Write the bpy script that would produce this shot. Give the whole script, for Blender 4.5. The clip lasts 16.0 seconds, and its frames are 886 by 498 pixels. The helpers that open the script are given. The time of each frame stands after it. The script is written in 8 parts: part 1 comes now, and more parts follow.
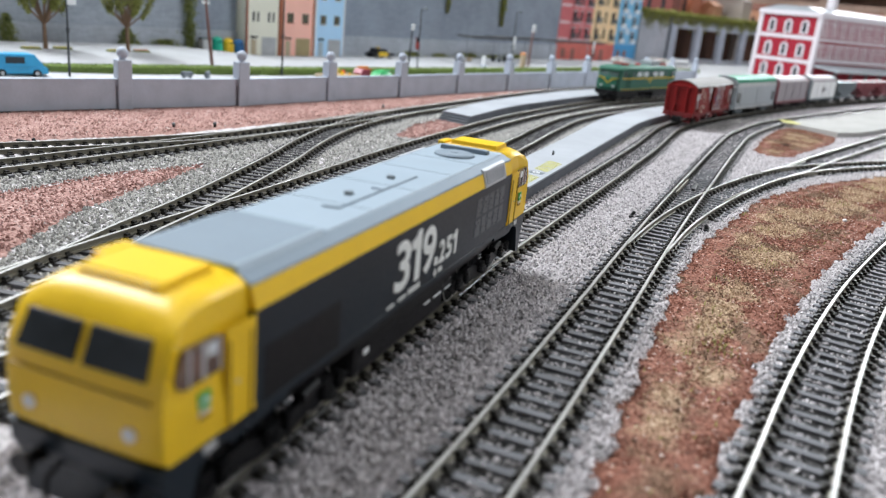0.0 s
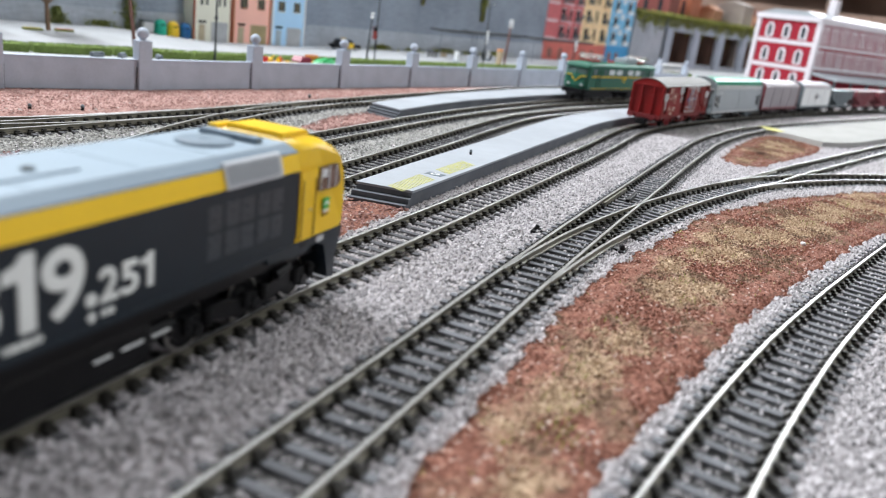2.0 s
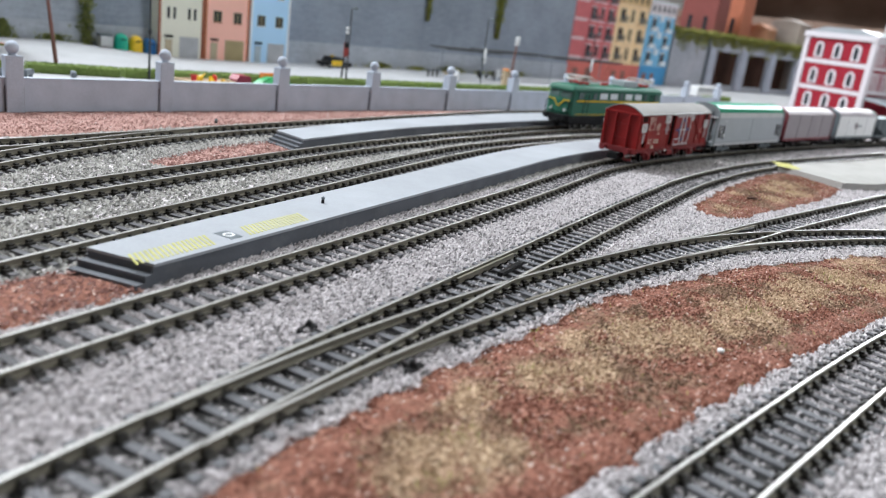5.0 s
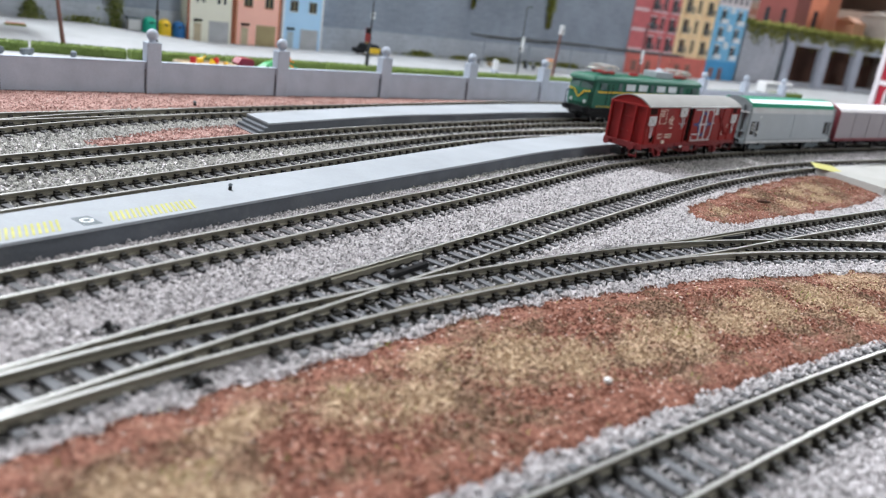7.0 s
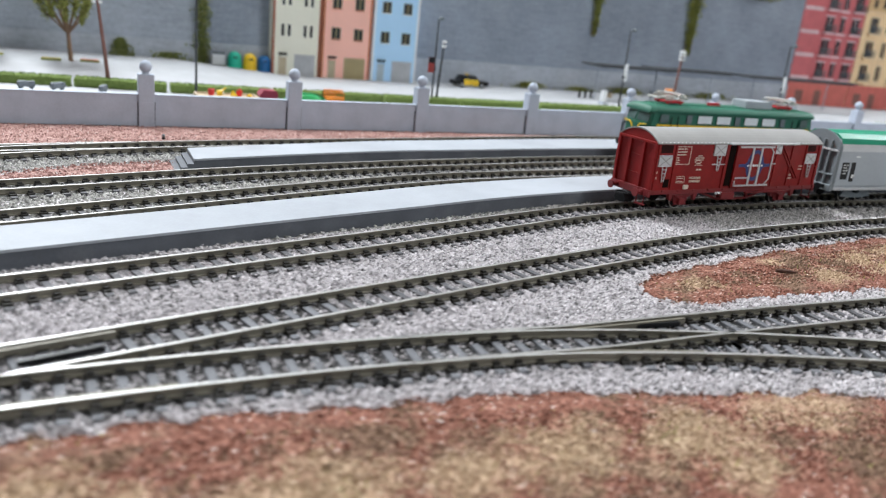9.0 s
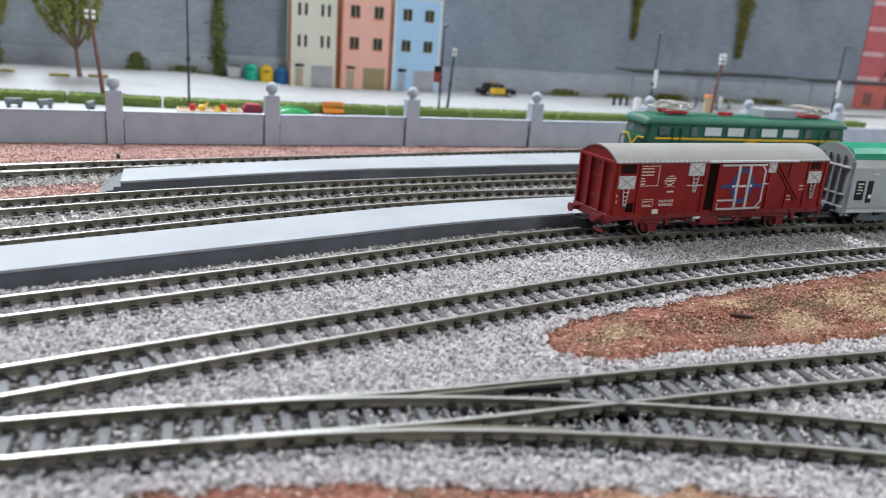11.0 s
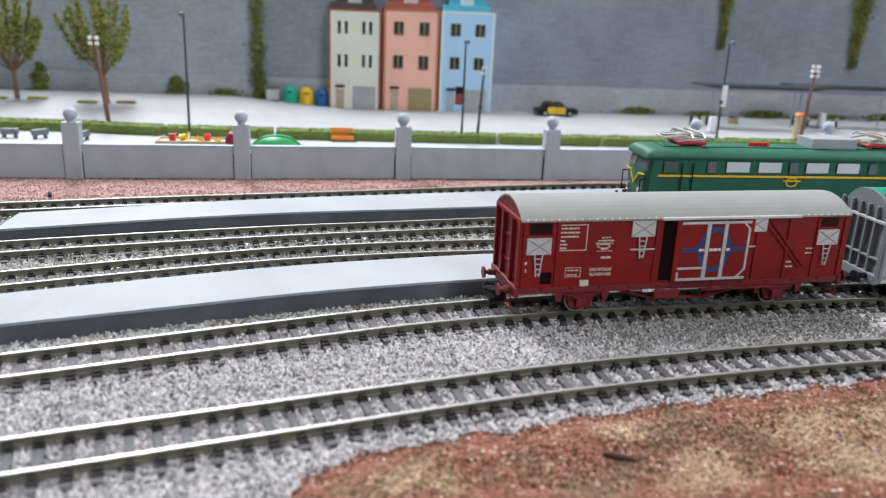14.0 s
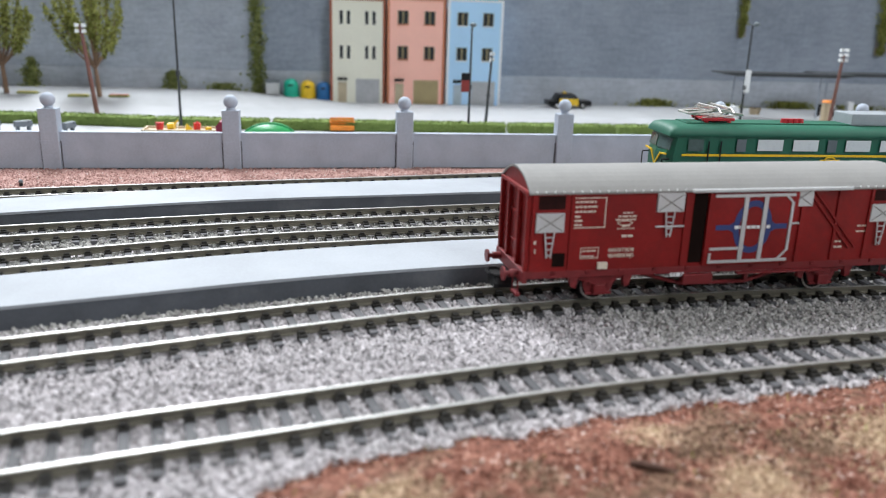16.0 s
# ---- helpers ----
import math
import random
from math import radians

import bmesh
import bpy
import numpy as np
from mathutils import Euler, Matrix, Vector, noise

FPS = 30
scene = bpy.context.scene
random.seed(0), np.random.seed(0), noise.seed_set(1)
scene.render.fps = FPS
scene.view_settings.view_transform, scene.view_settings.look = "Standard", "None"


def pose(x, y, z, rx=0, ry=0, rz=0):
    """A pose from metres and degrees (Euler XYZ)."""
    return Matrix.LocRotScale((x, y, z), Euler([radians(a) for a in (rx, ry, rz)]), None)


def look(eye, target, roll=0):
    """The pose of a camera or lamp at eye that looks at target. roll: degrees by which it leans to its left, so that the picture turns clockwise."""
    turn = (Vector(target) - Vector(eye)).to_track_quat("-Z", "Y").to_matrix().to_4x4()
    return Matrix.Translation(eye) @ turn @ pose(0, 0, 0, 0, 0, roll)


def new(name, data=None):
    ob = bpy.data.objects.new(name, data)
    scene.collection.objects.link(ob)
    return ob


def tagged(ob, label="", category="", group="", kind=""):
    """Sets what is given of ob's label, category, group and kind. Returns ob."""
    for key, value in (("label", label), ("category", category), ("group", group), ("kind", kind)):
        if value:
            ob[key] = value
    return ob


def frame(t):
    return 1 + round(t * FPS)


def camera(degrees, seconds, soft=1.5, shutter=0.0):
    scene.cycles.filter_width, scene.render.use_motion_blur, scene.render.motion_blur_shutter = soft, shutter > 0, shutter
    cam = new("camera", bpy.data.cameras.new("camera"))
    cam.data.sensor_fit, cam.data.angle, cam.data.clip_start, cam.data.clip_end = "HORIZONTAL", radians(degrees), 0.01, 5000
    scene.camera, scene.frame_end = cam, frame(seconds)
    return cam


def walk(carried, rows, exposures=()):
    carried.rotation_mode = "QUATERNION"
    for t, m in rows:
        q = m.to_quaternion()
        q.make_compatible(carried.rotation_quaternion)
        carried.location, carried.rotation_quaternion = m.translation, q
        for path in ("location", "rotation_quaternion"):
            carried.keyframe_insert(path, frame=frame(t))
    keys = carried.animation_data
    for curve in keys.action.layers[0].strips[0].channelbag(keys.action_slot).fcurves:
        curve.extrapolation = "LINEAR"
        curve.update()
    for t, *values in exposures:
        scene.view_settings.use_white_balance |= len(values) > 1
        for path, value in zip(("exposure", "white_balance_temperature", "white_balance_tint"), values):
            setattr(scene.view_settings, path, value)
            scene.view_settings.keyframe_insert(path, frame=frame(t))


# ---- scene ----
MM = 0.001  # the plan below is in millimetres of the model (1:87)
EXPOSURE, KELVIN, TINT = 0.08, 6380, 10
cam = camera(58.85, 16.0, soft=1.0, shutter=0.5)
cam.data.dof.use_dof, cam.data.dof.focus_distance, cam.data.dof.aperture_fstop = True, 0.36, 12.5
PATH = [  # seconds, eye, target (millimetres), roll
    (0, (11.61, -2.87, 98.94), (-105.02, 258.67, 9.51), 5.73),
    (0.5, (11.77, 0.53, 98.03), (-104.81, 262.10, 8.65), 5.82),
    (1, (19.67, 27.96, 93.01), (-96.11, 289.92, 3.72), 6.37),
    (1.5, (28.53, 64.61, 89.34), (-88.09, 326.26, 0.24), 7.14),
    (2, (35.70, 94.94, 88.55), (-82.65, 355.92, -0.24), 7.40),
    (2.5, (40.78, 117.16, 88.35), (-79.53, 377.16, -0.69), 7.61),
    (3, (49.36, 153.04, 89.07), (-73.73, 411.65, -0.21), 7.74),
    (3.5, (56.82, 174.96, 89.26), (-70.39, 431.66, 0.24), 7.82),
    (4, (61.44, 192.06, 88.77), (-69.67, 446.85, -0.06), 8.01),
    (4.5, (67.14, 212.96, 90.15), (-68.07, 465.99, 2.45), 7.93),
    (5, (74.97, 236.06, 96.20), (-65.48, 486.98, 10.67), 7.61),
    (5.2, (79.51, 243.64, 97.39), (-63.66, 493.23, 12.49), 7.35),
    (7.3, (118.24, 322.74, 95.02), (-54.81, 550.19, 3.81), 7.77),
    (7.5, (122.68, 336.88, 94.33), (-57.91, 558.95, 4.48), 7.27),
    (8, (136.94, 376.73, 96.64), (-59.10, 585.01, 6.15), 6.76),
    (8.5, (145.11, 427.16, 98.13), (-64.15, 622.74, 8.93), 6.31),
    (9, (161.94, 469.62, 101.59), (-61.16, 649.63, 13.14), 5.93),
    (9.2, (167.94, 485.25, 101.27), (-60.12, 659.48, 13.90), 5.82),
    (11.3, (169.68, 568.57, 108.36), (-71.90, 722.38, 19.05), 4.42),
    (11.5, (168.83, 579.45, 106.77), (-71.62, 735.43, 18.12), 4.53),
    (12, (172.42, 607.14, 109.80), (-76.11, 749.01, 19.77), 4.65),
    (12.5, (168.57, 641.50, 118.84), (-92.05, 758.57, 27.34), 3.67),
    (13, (166.72, 671.04, 116.84), (-97.15, 781.32, 26.21), 3.43),
    (13.5, (158.89, 687.71, 117.47), (-107.01, 794.23, 28.31), 2.97),
    (14, (148.39, 691.72, 115.89), (-118.41, 796.76, 27.65), 2.47),
    (14.5, (138.46, 695.03, 111.85), (-129.36, 798.38, 24.70), 2.13),
    (15, (125.36, 703.23, 101.96), (-143.50, 804.10, 15.15), 1.77),
    (15.5, (118.23, 705.13, 98.18), (-151.24, 805.09, 12.18), 1.70),
    (16, (118.97, 709.52, 95.51), (-150.46, 810.05, 10.06), 1.77),
]
walk(cam, [(t, look(Vector(eye) * MM, Vector(target) * MM, roll)) for t, eye, target, roll in PATH], [(t, EXPOSURE + d, KELVIN, TINT) for t, d in ((0.0, 0.02), (1.8, 0.09), (3.5, 0.0), (5.0, -0.06), (8.0, 0.02), (11.8, -0.08), (13.2, -0.07), (14.5, -0.02), (16.0, 0.0))])

# ---- world and lamps ----
world = bpy.data.worlds.new("hall")
scene.world = world
world.use_nodes = True
world.node_tree.nodes["Background"].inputs[0].default_value = (0.75, 0.82, 0.95, 1)
world.node_tree.nodes["Background"].inputs[1].default_value = 0.2


def strip_lamp(x, y, z, length, width, watts, aim, colour=(0.93, 0.97, 1.0)):
    """An area lamp for unseen room lighting, long side along y."""
    d = bpy.data.lights.new("room_lamp", "AREA")
    d.shape, d.size, d.size_y, d.energy, d.color = "RECTANGLE", width, length, watts, colour
    ob = new("room_lamp", d)
    ob.matrix_world = look((x, y, z), aim)
    return tagged(ob, "white lamp standing in for the room's unseen lighting", "lamp", kind="structure")


strip_lamp(-1.55, 0.6, 1.75, 2.2, 0.30, 112, (-0.2, 0.6, 0))
strip_lamp(0.2, 4.3, 1.65, 1.6, 0.5, 66, (-0.1, 1.5, 0))
# Unseen fill from the camera side, added to brighten faces turned to +x.
strip_lamp(1.3, 1.2, 1.9, 2.6, 0.30, 34, (0.0, 0.8, 0))

# ---- materials ----


def nodes_of(name):
    m = bpy.data.materials.new(name)
    m.use_nodes = True
    t = m.node_tree
    return m, t, t.nodes["Principled BSDF"]


def mix_rgb(t, fac, a, b, mode="MIX"):
    n = t.nodes.new("ShaderNodeMix")
    n.data_type, n.blend_type = "RGBA", mode
    for k, v in ((0, fac), (6, a), (7, b)):
        if hasattr(v, "links"):
            t.links.new(v, n.inputs[k])
        elif isinstance(v, (int, float)):
            n.inputs[k].default_value = v
        else:
            n.inputs[k].default_value = (*v, 1)
    return n.outputs[2]


def ramp(t, value, stops):
    n = t.nodes.new("ShaderNodeValToRGB")
    while len(n.color_ramp.elements) < len(stops):
        n.color_ramp.elements.new(0.5)
    for e, (p, c) in zip(n.color_ramp.elements, stops):
        e.position, e.color = p, (*c, 1) if len(c) == 3 else c
    t.links.new(value, n.inputs[0])
    return n.outputs[0]


def noise_tex(t, scale, detail=4.0, rough=0.6, coord="Object"):
    c = t.nodes.new("ShaderNodeTexCoord")
    n = t.nodes.new("ShaderNodeTexNoise")
    n.inputs["Scale"].default_value, n.inputs["Detail"].default_value, n.inputs["Roughness"].default_value = scale, detail, rough
    t.links.new(c.outputs[coord], n.inputs["Vector"])
    return n.outputs[0]


def voronoi(t, scale, out="Distance", coord="Object"):
    c = t.nodes.new("ShaderNodeTexCoord")
    n = t.nodes.new("ShaderNodeTexVoronoi")
    n.inputs["Scale"].default_value = scale
    t.links.new(c.outputs[coord], n.inputs["Vector"])
    return n.outputs[out]


def bump(t, bsdf, height, strength, dist):
    n = t.nodes.new("ShaderNodeBump")
    n.inputs["Strength"].default_value, n.inputs["Distance"].default_value = strength, dist
    t.links.new(height, n.inputs["Height"])
    if bsdf.inputs["Normal"].links:
        t.links.new(bsdf.inputs["Normal"].links[0].from_socket, n.inputs["Normal"])
    t.links.new(n.outputs[0], bsdf.inputs["Normal"])


def paint(name, col, rough=0.5, metal=0.0, vary=0.18, scale=60.0, grain=900.0, relief=0.00008, dirt=None, random=0.0, spec=0.5):
    """Painted or moulded surface: broad tone changes, fine grain, slight relief, optional dirt colour."""
    m, t, b = nodes_of(name)
    broad = noise_tex(t, scale, 5)
    fine = noise_tex(t, grain, 3)
    lo = tuple(c * (1 - vary) for c in col)
    hi = tuple(min(1, c * (1 + vary)) for c in col)
    c = ramp(t, broad, [(0.3, lo), (0.7, hi)])
    c = mix_rgb(t, 0.35, c, ramp(t, fine, [(0.35, lo), (0.65, hi)]))
    if dirt:
        patchy = noise_tex(t, scale * 0.7, 8, 0.7)
        c = mix_rgb(t, ramp(t, patchy, [(0.52, (0, 0, 0)), (0.72, (0.7, 0.7, 0.7))]), c, dirt)
    if random:
        o = t.nodes.new("ShaderNodeObjectInfo")
        c = mix_rgb(t, random, c, ramp(t, o.outputs["Random"], [(0, tuple(x * 0.55 for x in col)), (1, tuple(min(1, x * 1.5) for x in col))]))
    t.links.new(c, b.inputs["Base Color"])
    rr = ramp(t, fine, [(0.3, (rough * 0.85,) * 3), (0.7, (min(1, rough * 1.15),) * 3)])
    t.links.new(rr, b.inputs["Roughness"])
    b.inputs["Metallic"].default_value = metal
    b.inputs["Specular IOR Level"].default_value = spec
    if relief:
        bump(t, b, fine, 0.6, relief)
    return m


def granular(name, stops, cell, rough=0.9, relief=0.0006, stain=None):
    """Loose gravel or earth: every cell a grain with its own tone."""
    m, t, b = nodes_of(name)
    tone = voronoi(t, 1 / (cell * MM), "Color")
    sep = t.nodes.new("ShaderNodeSeparateColor")
    t.links.new(tone, sep.inputs[0])
    c = ramp(t, sep.outputs[0], stops)
    if stain:
        patchy = noise_tex(t, 18.0, 6)
        c = mix_rgb(t, ramp(t, patchy, [(0.45, (0, 0, 0)), (0.7, (0.6, 0.6, 0.6))]), c, stain)
    t.links.new(c, b.inputs["Base Color"])
    b.inputs["Roughness"].default_value = rough
    b.inputs["Specular IOR Level"].default_value = 0.25
    dist = voronoi(t, 1 / (cell * MM), "Distance")
    bump(t, b, dist, 0.9, -relief)
    return m


def grains_mat(name, stops, rough=0.9, stain=None, speck=0.0):
    """For heaps of loose pieces in one mesh: each piece has its own tone."""
    m, t, b = nodes_of(name)
    g = t.nodes.new("ShaderNodeNewGeometry")
    c = ramp(t, g.outputs["Random Per Island"], stops)
    if stain:
        c = mix_rgb(t, ramp(t, noise_tex(t, 16.0, 6), [(0.48, (0, 0, 0)), (0.68, (0.55, 0.55, 0.55))]), c, stain)
    if speck:
        c = mix_rgb(t, speck, c, ramp(t, noise_tex(t, 1500.0, 2), [(0.3, (0.1, 0.1, 0.1)), (0.7, (0.8, 0.8, 0.78))]))
    t.links.new(c, b.inputs["Base Color"])
    b.inputs["Roughness"].default_value = rough
    b.inputs["Specular IOR Level"].default_value = 0.25
    return m


BALLAST = [(0.0, (0.07, 0.064, 0.068)), (0.14, (0.24, 0.222, 0.232)), (0.36, (0.57, 0.53, 0.55)), (1.0, (0.90, 0.85, 0.875))]
EARTH = [(0.0, (0.075, 0.028, 0.019)), (0.4, (0.185, 0.073, 0.048)), (0.93, (0.30, 0.135, 0.096)), (0.97, (0.46, 0.26, 0.20)), (1.0, (0.70, 0.62, 0.57))]
PALE_EARTH = [(0.0, (0.16, 0.078, 0.066)), (0.5, (0.34, 0.185, 0.160)), (1.0, (0.50, 0.345, 0.31))]
TURF = [(0.0, (0.25, 0.158, 0.100)), (0.5, (0.42, 0.295, 0.190)), (1.0, (0.64, 0.50, 0.345))]
UMBER = [(0.0, (0.10, 0.06, 0.04)), (0.6, (0.18, 0.112, 0.072)), (1.0, (0.28, 0.19, 0.125))]
M_BALLAST = granular("ballast", BALLAST, 1.3, stain=(0.30, 0.29, 0.28))
M_STONES = grains_mat("ballast_stones", BALLAST, speck=0.25)
M_STONESFAR = grains_mat("ballast_stones_weathered", [(0.0, (0.06, 0.058, 0.052)), (0.2, (0.22, 0.215, 0.20)), (0.45, (0.42, 0.41, 0.385)), (1.0, (0.70, 0.685, 0.655))], speck=0.25)
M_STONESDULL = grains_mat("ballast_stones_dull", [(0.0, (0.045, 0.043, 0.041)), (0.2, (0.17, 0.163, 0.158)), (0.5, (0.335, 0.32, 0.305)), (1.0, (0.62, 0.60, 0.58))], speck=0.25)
M_PALE = granular("pale_earth", PALE_EARTH, 0.9, relief=0.0004, stain=(0.30, 0.17, 0.14))


def covered_earth():
    """Red earth that turns to straw or umber where the mesh says that turf grows."""
    m = granular("red_earth", EARTH, 0.8, relief=0.00025)
    t = m.node_tree
    b = t.nodes["Principled BSDF"]
    c = b.inputs["Base Color"].links[0].from_socket
    tone = next(n for n in t.nodes if n.type == "SEPARATE_COLOR").outputs[0]
    for name, stops in (("umber", UMBER), ("turf", TURF)):
        a = t.nodes.new("ShaderNodeAttribute")
        a.attribute_name = name
        c = mix_rgb(t, a.outputs["Fac"], c, ramp(t, tone, stops))
    t.links.new(c, b.inputs["Base Color"])
    return m


M_EARTH = covered_earth()
M_GRAINS = grains_mat("red_grains", EARTH)
M_STRAW = grains_mat("dry_grass", TURF)
M_UMBER = grains_mat("umber_turf", UMBER)
M_PALEGRAINS = grains_mat("pale_red_grains", [(0.0, (0.22, 0.115, 0.10)), (0.5, (0.36, 0.20, 0.175)), (0.93, (0.46, 0.29, 0.26)), (1.0, (0.72, 0.66, 0.63))])
M_MOSS = grains_mat("green_grass", [(0, (0.14, 0.19, 0.03)), (0.5, (0.30, 0.33, 0.07)), (1, (0.46, 0.45, 0.16))])
M_RAIL = paint("rail_sides", (0.174, 0.160, 0.124), 0.55, 0.2, 0.25, 40, dirt=(0.12, 0.10, 0.075))
M_BED = granular("track_bed", [(0.0, (0.012, 0.012, 0.012)), (0.7, (0.045, 0.043, 0.042)), (1.0, (0.22, 0.21, 0.21))], 1.2)
M_HEAD = paint("rail_head", (0.46, 0.455, 0.44), 0.48, 1.0, 0.06, 60, relief=0)
M_SLEEPER = paint("sleeper", (0.070, 0.069, 0.075), 0.75, 0, 0.3, 90, dirt=(0.19, 0.185, 0.185), random=0.35)
M_SLEEPERPALE = paint("sleeper_dusty", (0.125, 0.128, 0.140), 0.75, 0, 0.3, 90, dirt=(0.25, 0.25, 0.255), random=0.35)
M_CHAIR = paint("rail_chair", (0.020, 0.018, 0.015), 0.6, 0, 0.35, 120, spec=0.3)
M_BLACK = paint("black_plastic", (0.006, 0.006, 0.007), 0.42, 0, 0.3, 200, spec=0.28)
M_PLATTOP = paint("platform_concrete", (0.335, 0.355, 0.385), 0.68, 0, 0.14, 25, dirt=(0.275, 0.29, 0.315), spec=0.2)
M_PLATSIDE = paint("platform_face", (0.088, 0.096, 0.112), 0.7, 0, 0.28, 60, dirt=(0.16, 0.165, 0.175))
M_SANDTOP = paint("sandy_concrete", (0.41, 0.405, 0.39), 0.9, 0, 0.12, 20, dirt=(0.295, 0.285, 0.265), spec=0.05)
M_YELLOWLINE = paint("marking_yellow", (0.46, 0.44, 0.13), 0.7, 0, 0.25, 120, dirt=(0.32, 0.33, 0.27), spec=0.2)
M_FENCE = paint("fence_paint", (0.43, 0.475, 0.555), 0.7, 0, 0.16, 40, dirt=(0.34, 0.38, 0.45), spec=0.3)
M_STREET = paint("street", (0.42, 0.43, 0.445), 0.75, 0, 0.14, 14, dirt=(0.34, 0.345, 0.355), spec=0.25)
M_ROAD = paint("road", (0.385, 0.39, 0.405), 0.75, 0, 0.10, 14)


def stone_wall(name, col, dirt):
    """Roughcast with horizontal trowel strokes."""
    m = paint(name, col, 0.85, 0, 0.22, 14, 220, 0.0004, dirt=dirt, spec=0.25)
    t = m.node_tree
    b = t.nodes["Principled BSDF"]
    c, mp, n = t.nodes.new("ShaderNodeTexCoord"), t.nodes.new("ShaderNodeMapping"), t.nodes.new("ShaderNodeTexNoise")
    mp.inputs["Scale"].default_value = (60, 45, 240)
    n.inputs["Scale"].default_value, n.inputs["Detail"].default_value, n.inputs["Roughness"].default_value = 1.0, 5.0, 0.65
    t.links.new(c.outputs["Object"], mp.inputs["Vector"])
    t.links.new(mp.outputs[0], n.inputs["Vector"])
    tone = ramp(t, n.outputs[0], [(0.3, (0.86, 0.86, 0.87)), (0.5, (0.99, 0.99, 0.99)), (0.72, (1.1, 1.1, 1.1))])
    t.links.new(mix_rgb(t, 1.0, b.inputs["Base Color"].links[0].from_socket, tone, "MULTIPLY"), b.inputs["Base Color"])
    bump(t, b, n.outputs[0], 0.25, 0.001)
    return m


M_WALL = stone_wall("retaining_wall", (0.345, 0.38, 0.435), (0.425, 0.455, 0.505))
# Farther wall runs: weaker light and bluish haze are put into this colour.
M_WALLFAR = stone_wall("retaining_wall_dimmed", (0.262, 0.298, 0.355), (0.32, 0.358, 0.412))
M_WALLLOW = stone_wall("wall_plinth", (0.40, 0.43, 0.48), (0.47, 0.49, 0.53))
M_HEDGE = grains_mat("hedge", [(0, (0.07, 0.12, 0.025)), (0.5, (0.17, 0.245, 0.065)), (1, (0.30, 0.37, 0.13))])
M_ROOM = paint("room_wall", (0.55, 0.54, 0.52), 0.9, 0, 0.05, 2, 40, 0)
M_FLOOR = paint("room_floor", (0.30, 0.29, 0.28), 0.6, 0, 0.1, 3, 40, 0)

# ---- mesh tools ----


def bm_new():
    return bmesh.new()


def box(bm, x0, x1, y0, y1, z0, z1, bevel=0.0, mi=0):
    vs = [bm.verts.new((x, y, z)) for x in (x0, x1) for y in (y0, y1) for z in (z0, z1)]
    fs = [bm.faces.new([vs[i] for i in q]) for q in ((0, 1, 3, 2), (4, 6, 7, 5), (0, 4, 5, 1), (2, 3, 7, 6), (0, 2, 6, 4), (1, 5, 7, 3))]
    for f in fs:
        f.material_index = mi
    if bevel:
        es = {e for f in fs for e in f.edges}
        r = bmesh.ops.bevel(bm, geom=list(es), offset=bevel, segments=2, profile=0.6, affect="EDGES")
        for f in r["faces"]:
            f.material_index = mi
    return bm


def prism(bm, pts, axis, a, b, mi=0):
    """A flat outline (two coordinates) drawn out along an axis from a to b."""
    def at(p, h):
        return {"x": (h, p[0], p[1]), "y": (p[0], h, p[1]), "z": (p[0], p[1], h)}[axis]
    lo, hi = [bm.verts.new(at(p, a)) for p in pts], [bm.verts.new(at(p, b)) for p in pts]
    n = len(pts)
    fs = [bm.faces.new(lo), bm.faces.new(hi[::-1])]
    fs += [bm.faces.new((lo[i], hi[i], hi[(i + 1) % n], lo[(i + 1) % n])) for i in range(n)]
    for f in fs:
        f.material_index = mi
    return bm


def hoop(bm, axis, ca, cb, ra, rb, wide, h0, h1, n=28):
    """A flat closed ring, oval if wanted, between two heights along an axis."""
    rows = []
    for k in range(n):
        t = 2 * math.pi * k / n
        row = []
        for g, h in ((0, h0), (0, h1), (wide, h1), (wide, h0)):
            a, b = ca + (ra - g) * math.cos(t), cb + (rb - g) * math.sin(t)
            row.append(bm.verts.new({"x": (h, a, b), "z": (a, b, h)}[axis]))
        rows.append(row)
    for p, q in zip(rows, rows[1:] + rows[:1]):
        for i in range(4):
            bm.faces.new((p[i], p[(i + 1) % 4], q[(i + 1) % 4], q[i]))
    return bm


def rod(bm, p0, p1, r, n=8, r2=None, mi=0):
    p0, p1 = Vector(p0), Vector(p1)
    d = p1 - p0
    m = Matrix.Translation((p0 + p1) / 2) @ d.to_track_quat("Z", "Y").to_matrix().to_4x4()
    g = bmesh.ops.create_cone(bm, cap_ends=True, segments=n, radius1=r, radius2=r if r2 is None else r2, depth=d.length, matrix=m)
    for v in g["verts"]:
        for f in v.link_faces:
            f.material_index = mi
    return bm


def ball(bm, c, r, u=10, v=7, squash=1.0, mi=0):
    g = bmesh.ops.create_uvsphere(bm, u_segments=u, v_segments=v, radius=r, matrix=Matrix.Translation(c) @ Matrix.Diagonal((1, 1, squash, 1)))
    for w in g["verts"]:
        for f in w.link_faces:
            f.material_index, f.smooth = mi, True
    return bm


def mesh_of(name, bm, mats):
    bmesh.ops.recalc_face_normals(bm, faces=bm.faces)
    bmesh.ops.scale(bm, vec=(MM, MM, MM), verts=bm.verts)
    me = bpy.data.meshes.new(name)
    bm.to_mesh(me)
    bm.free()
    for m in mats if isinstance(mats, (list, tuple)) else [mats]:
        me.materials.append(m)
    return me


def part(name, bm, mats, parent=None, label="", at=None):
    ob = new(name, bm if isinstance(bm, bpy.types.Mesh) else mesh_of(name, bm, mats))
    if at is not None:
        ob.matrix_basis = at
    if parent is not None:
        ob.parent = parent
    if label:
        ob["label"] = label
    return ob


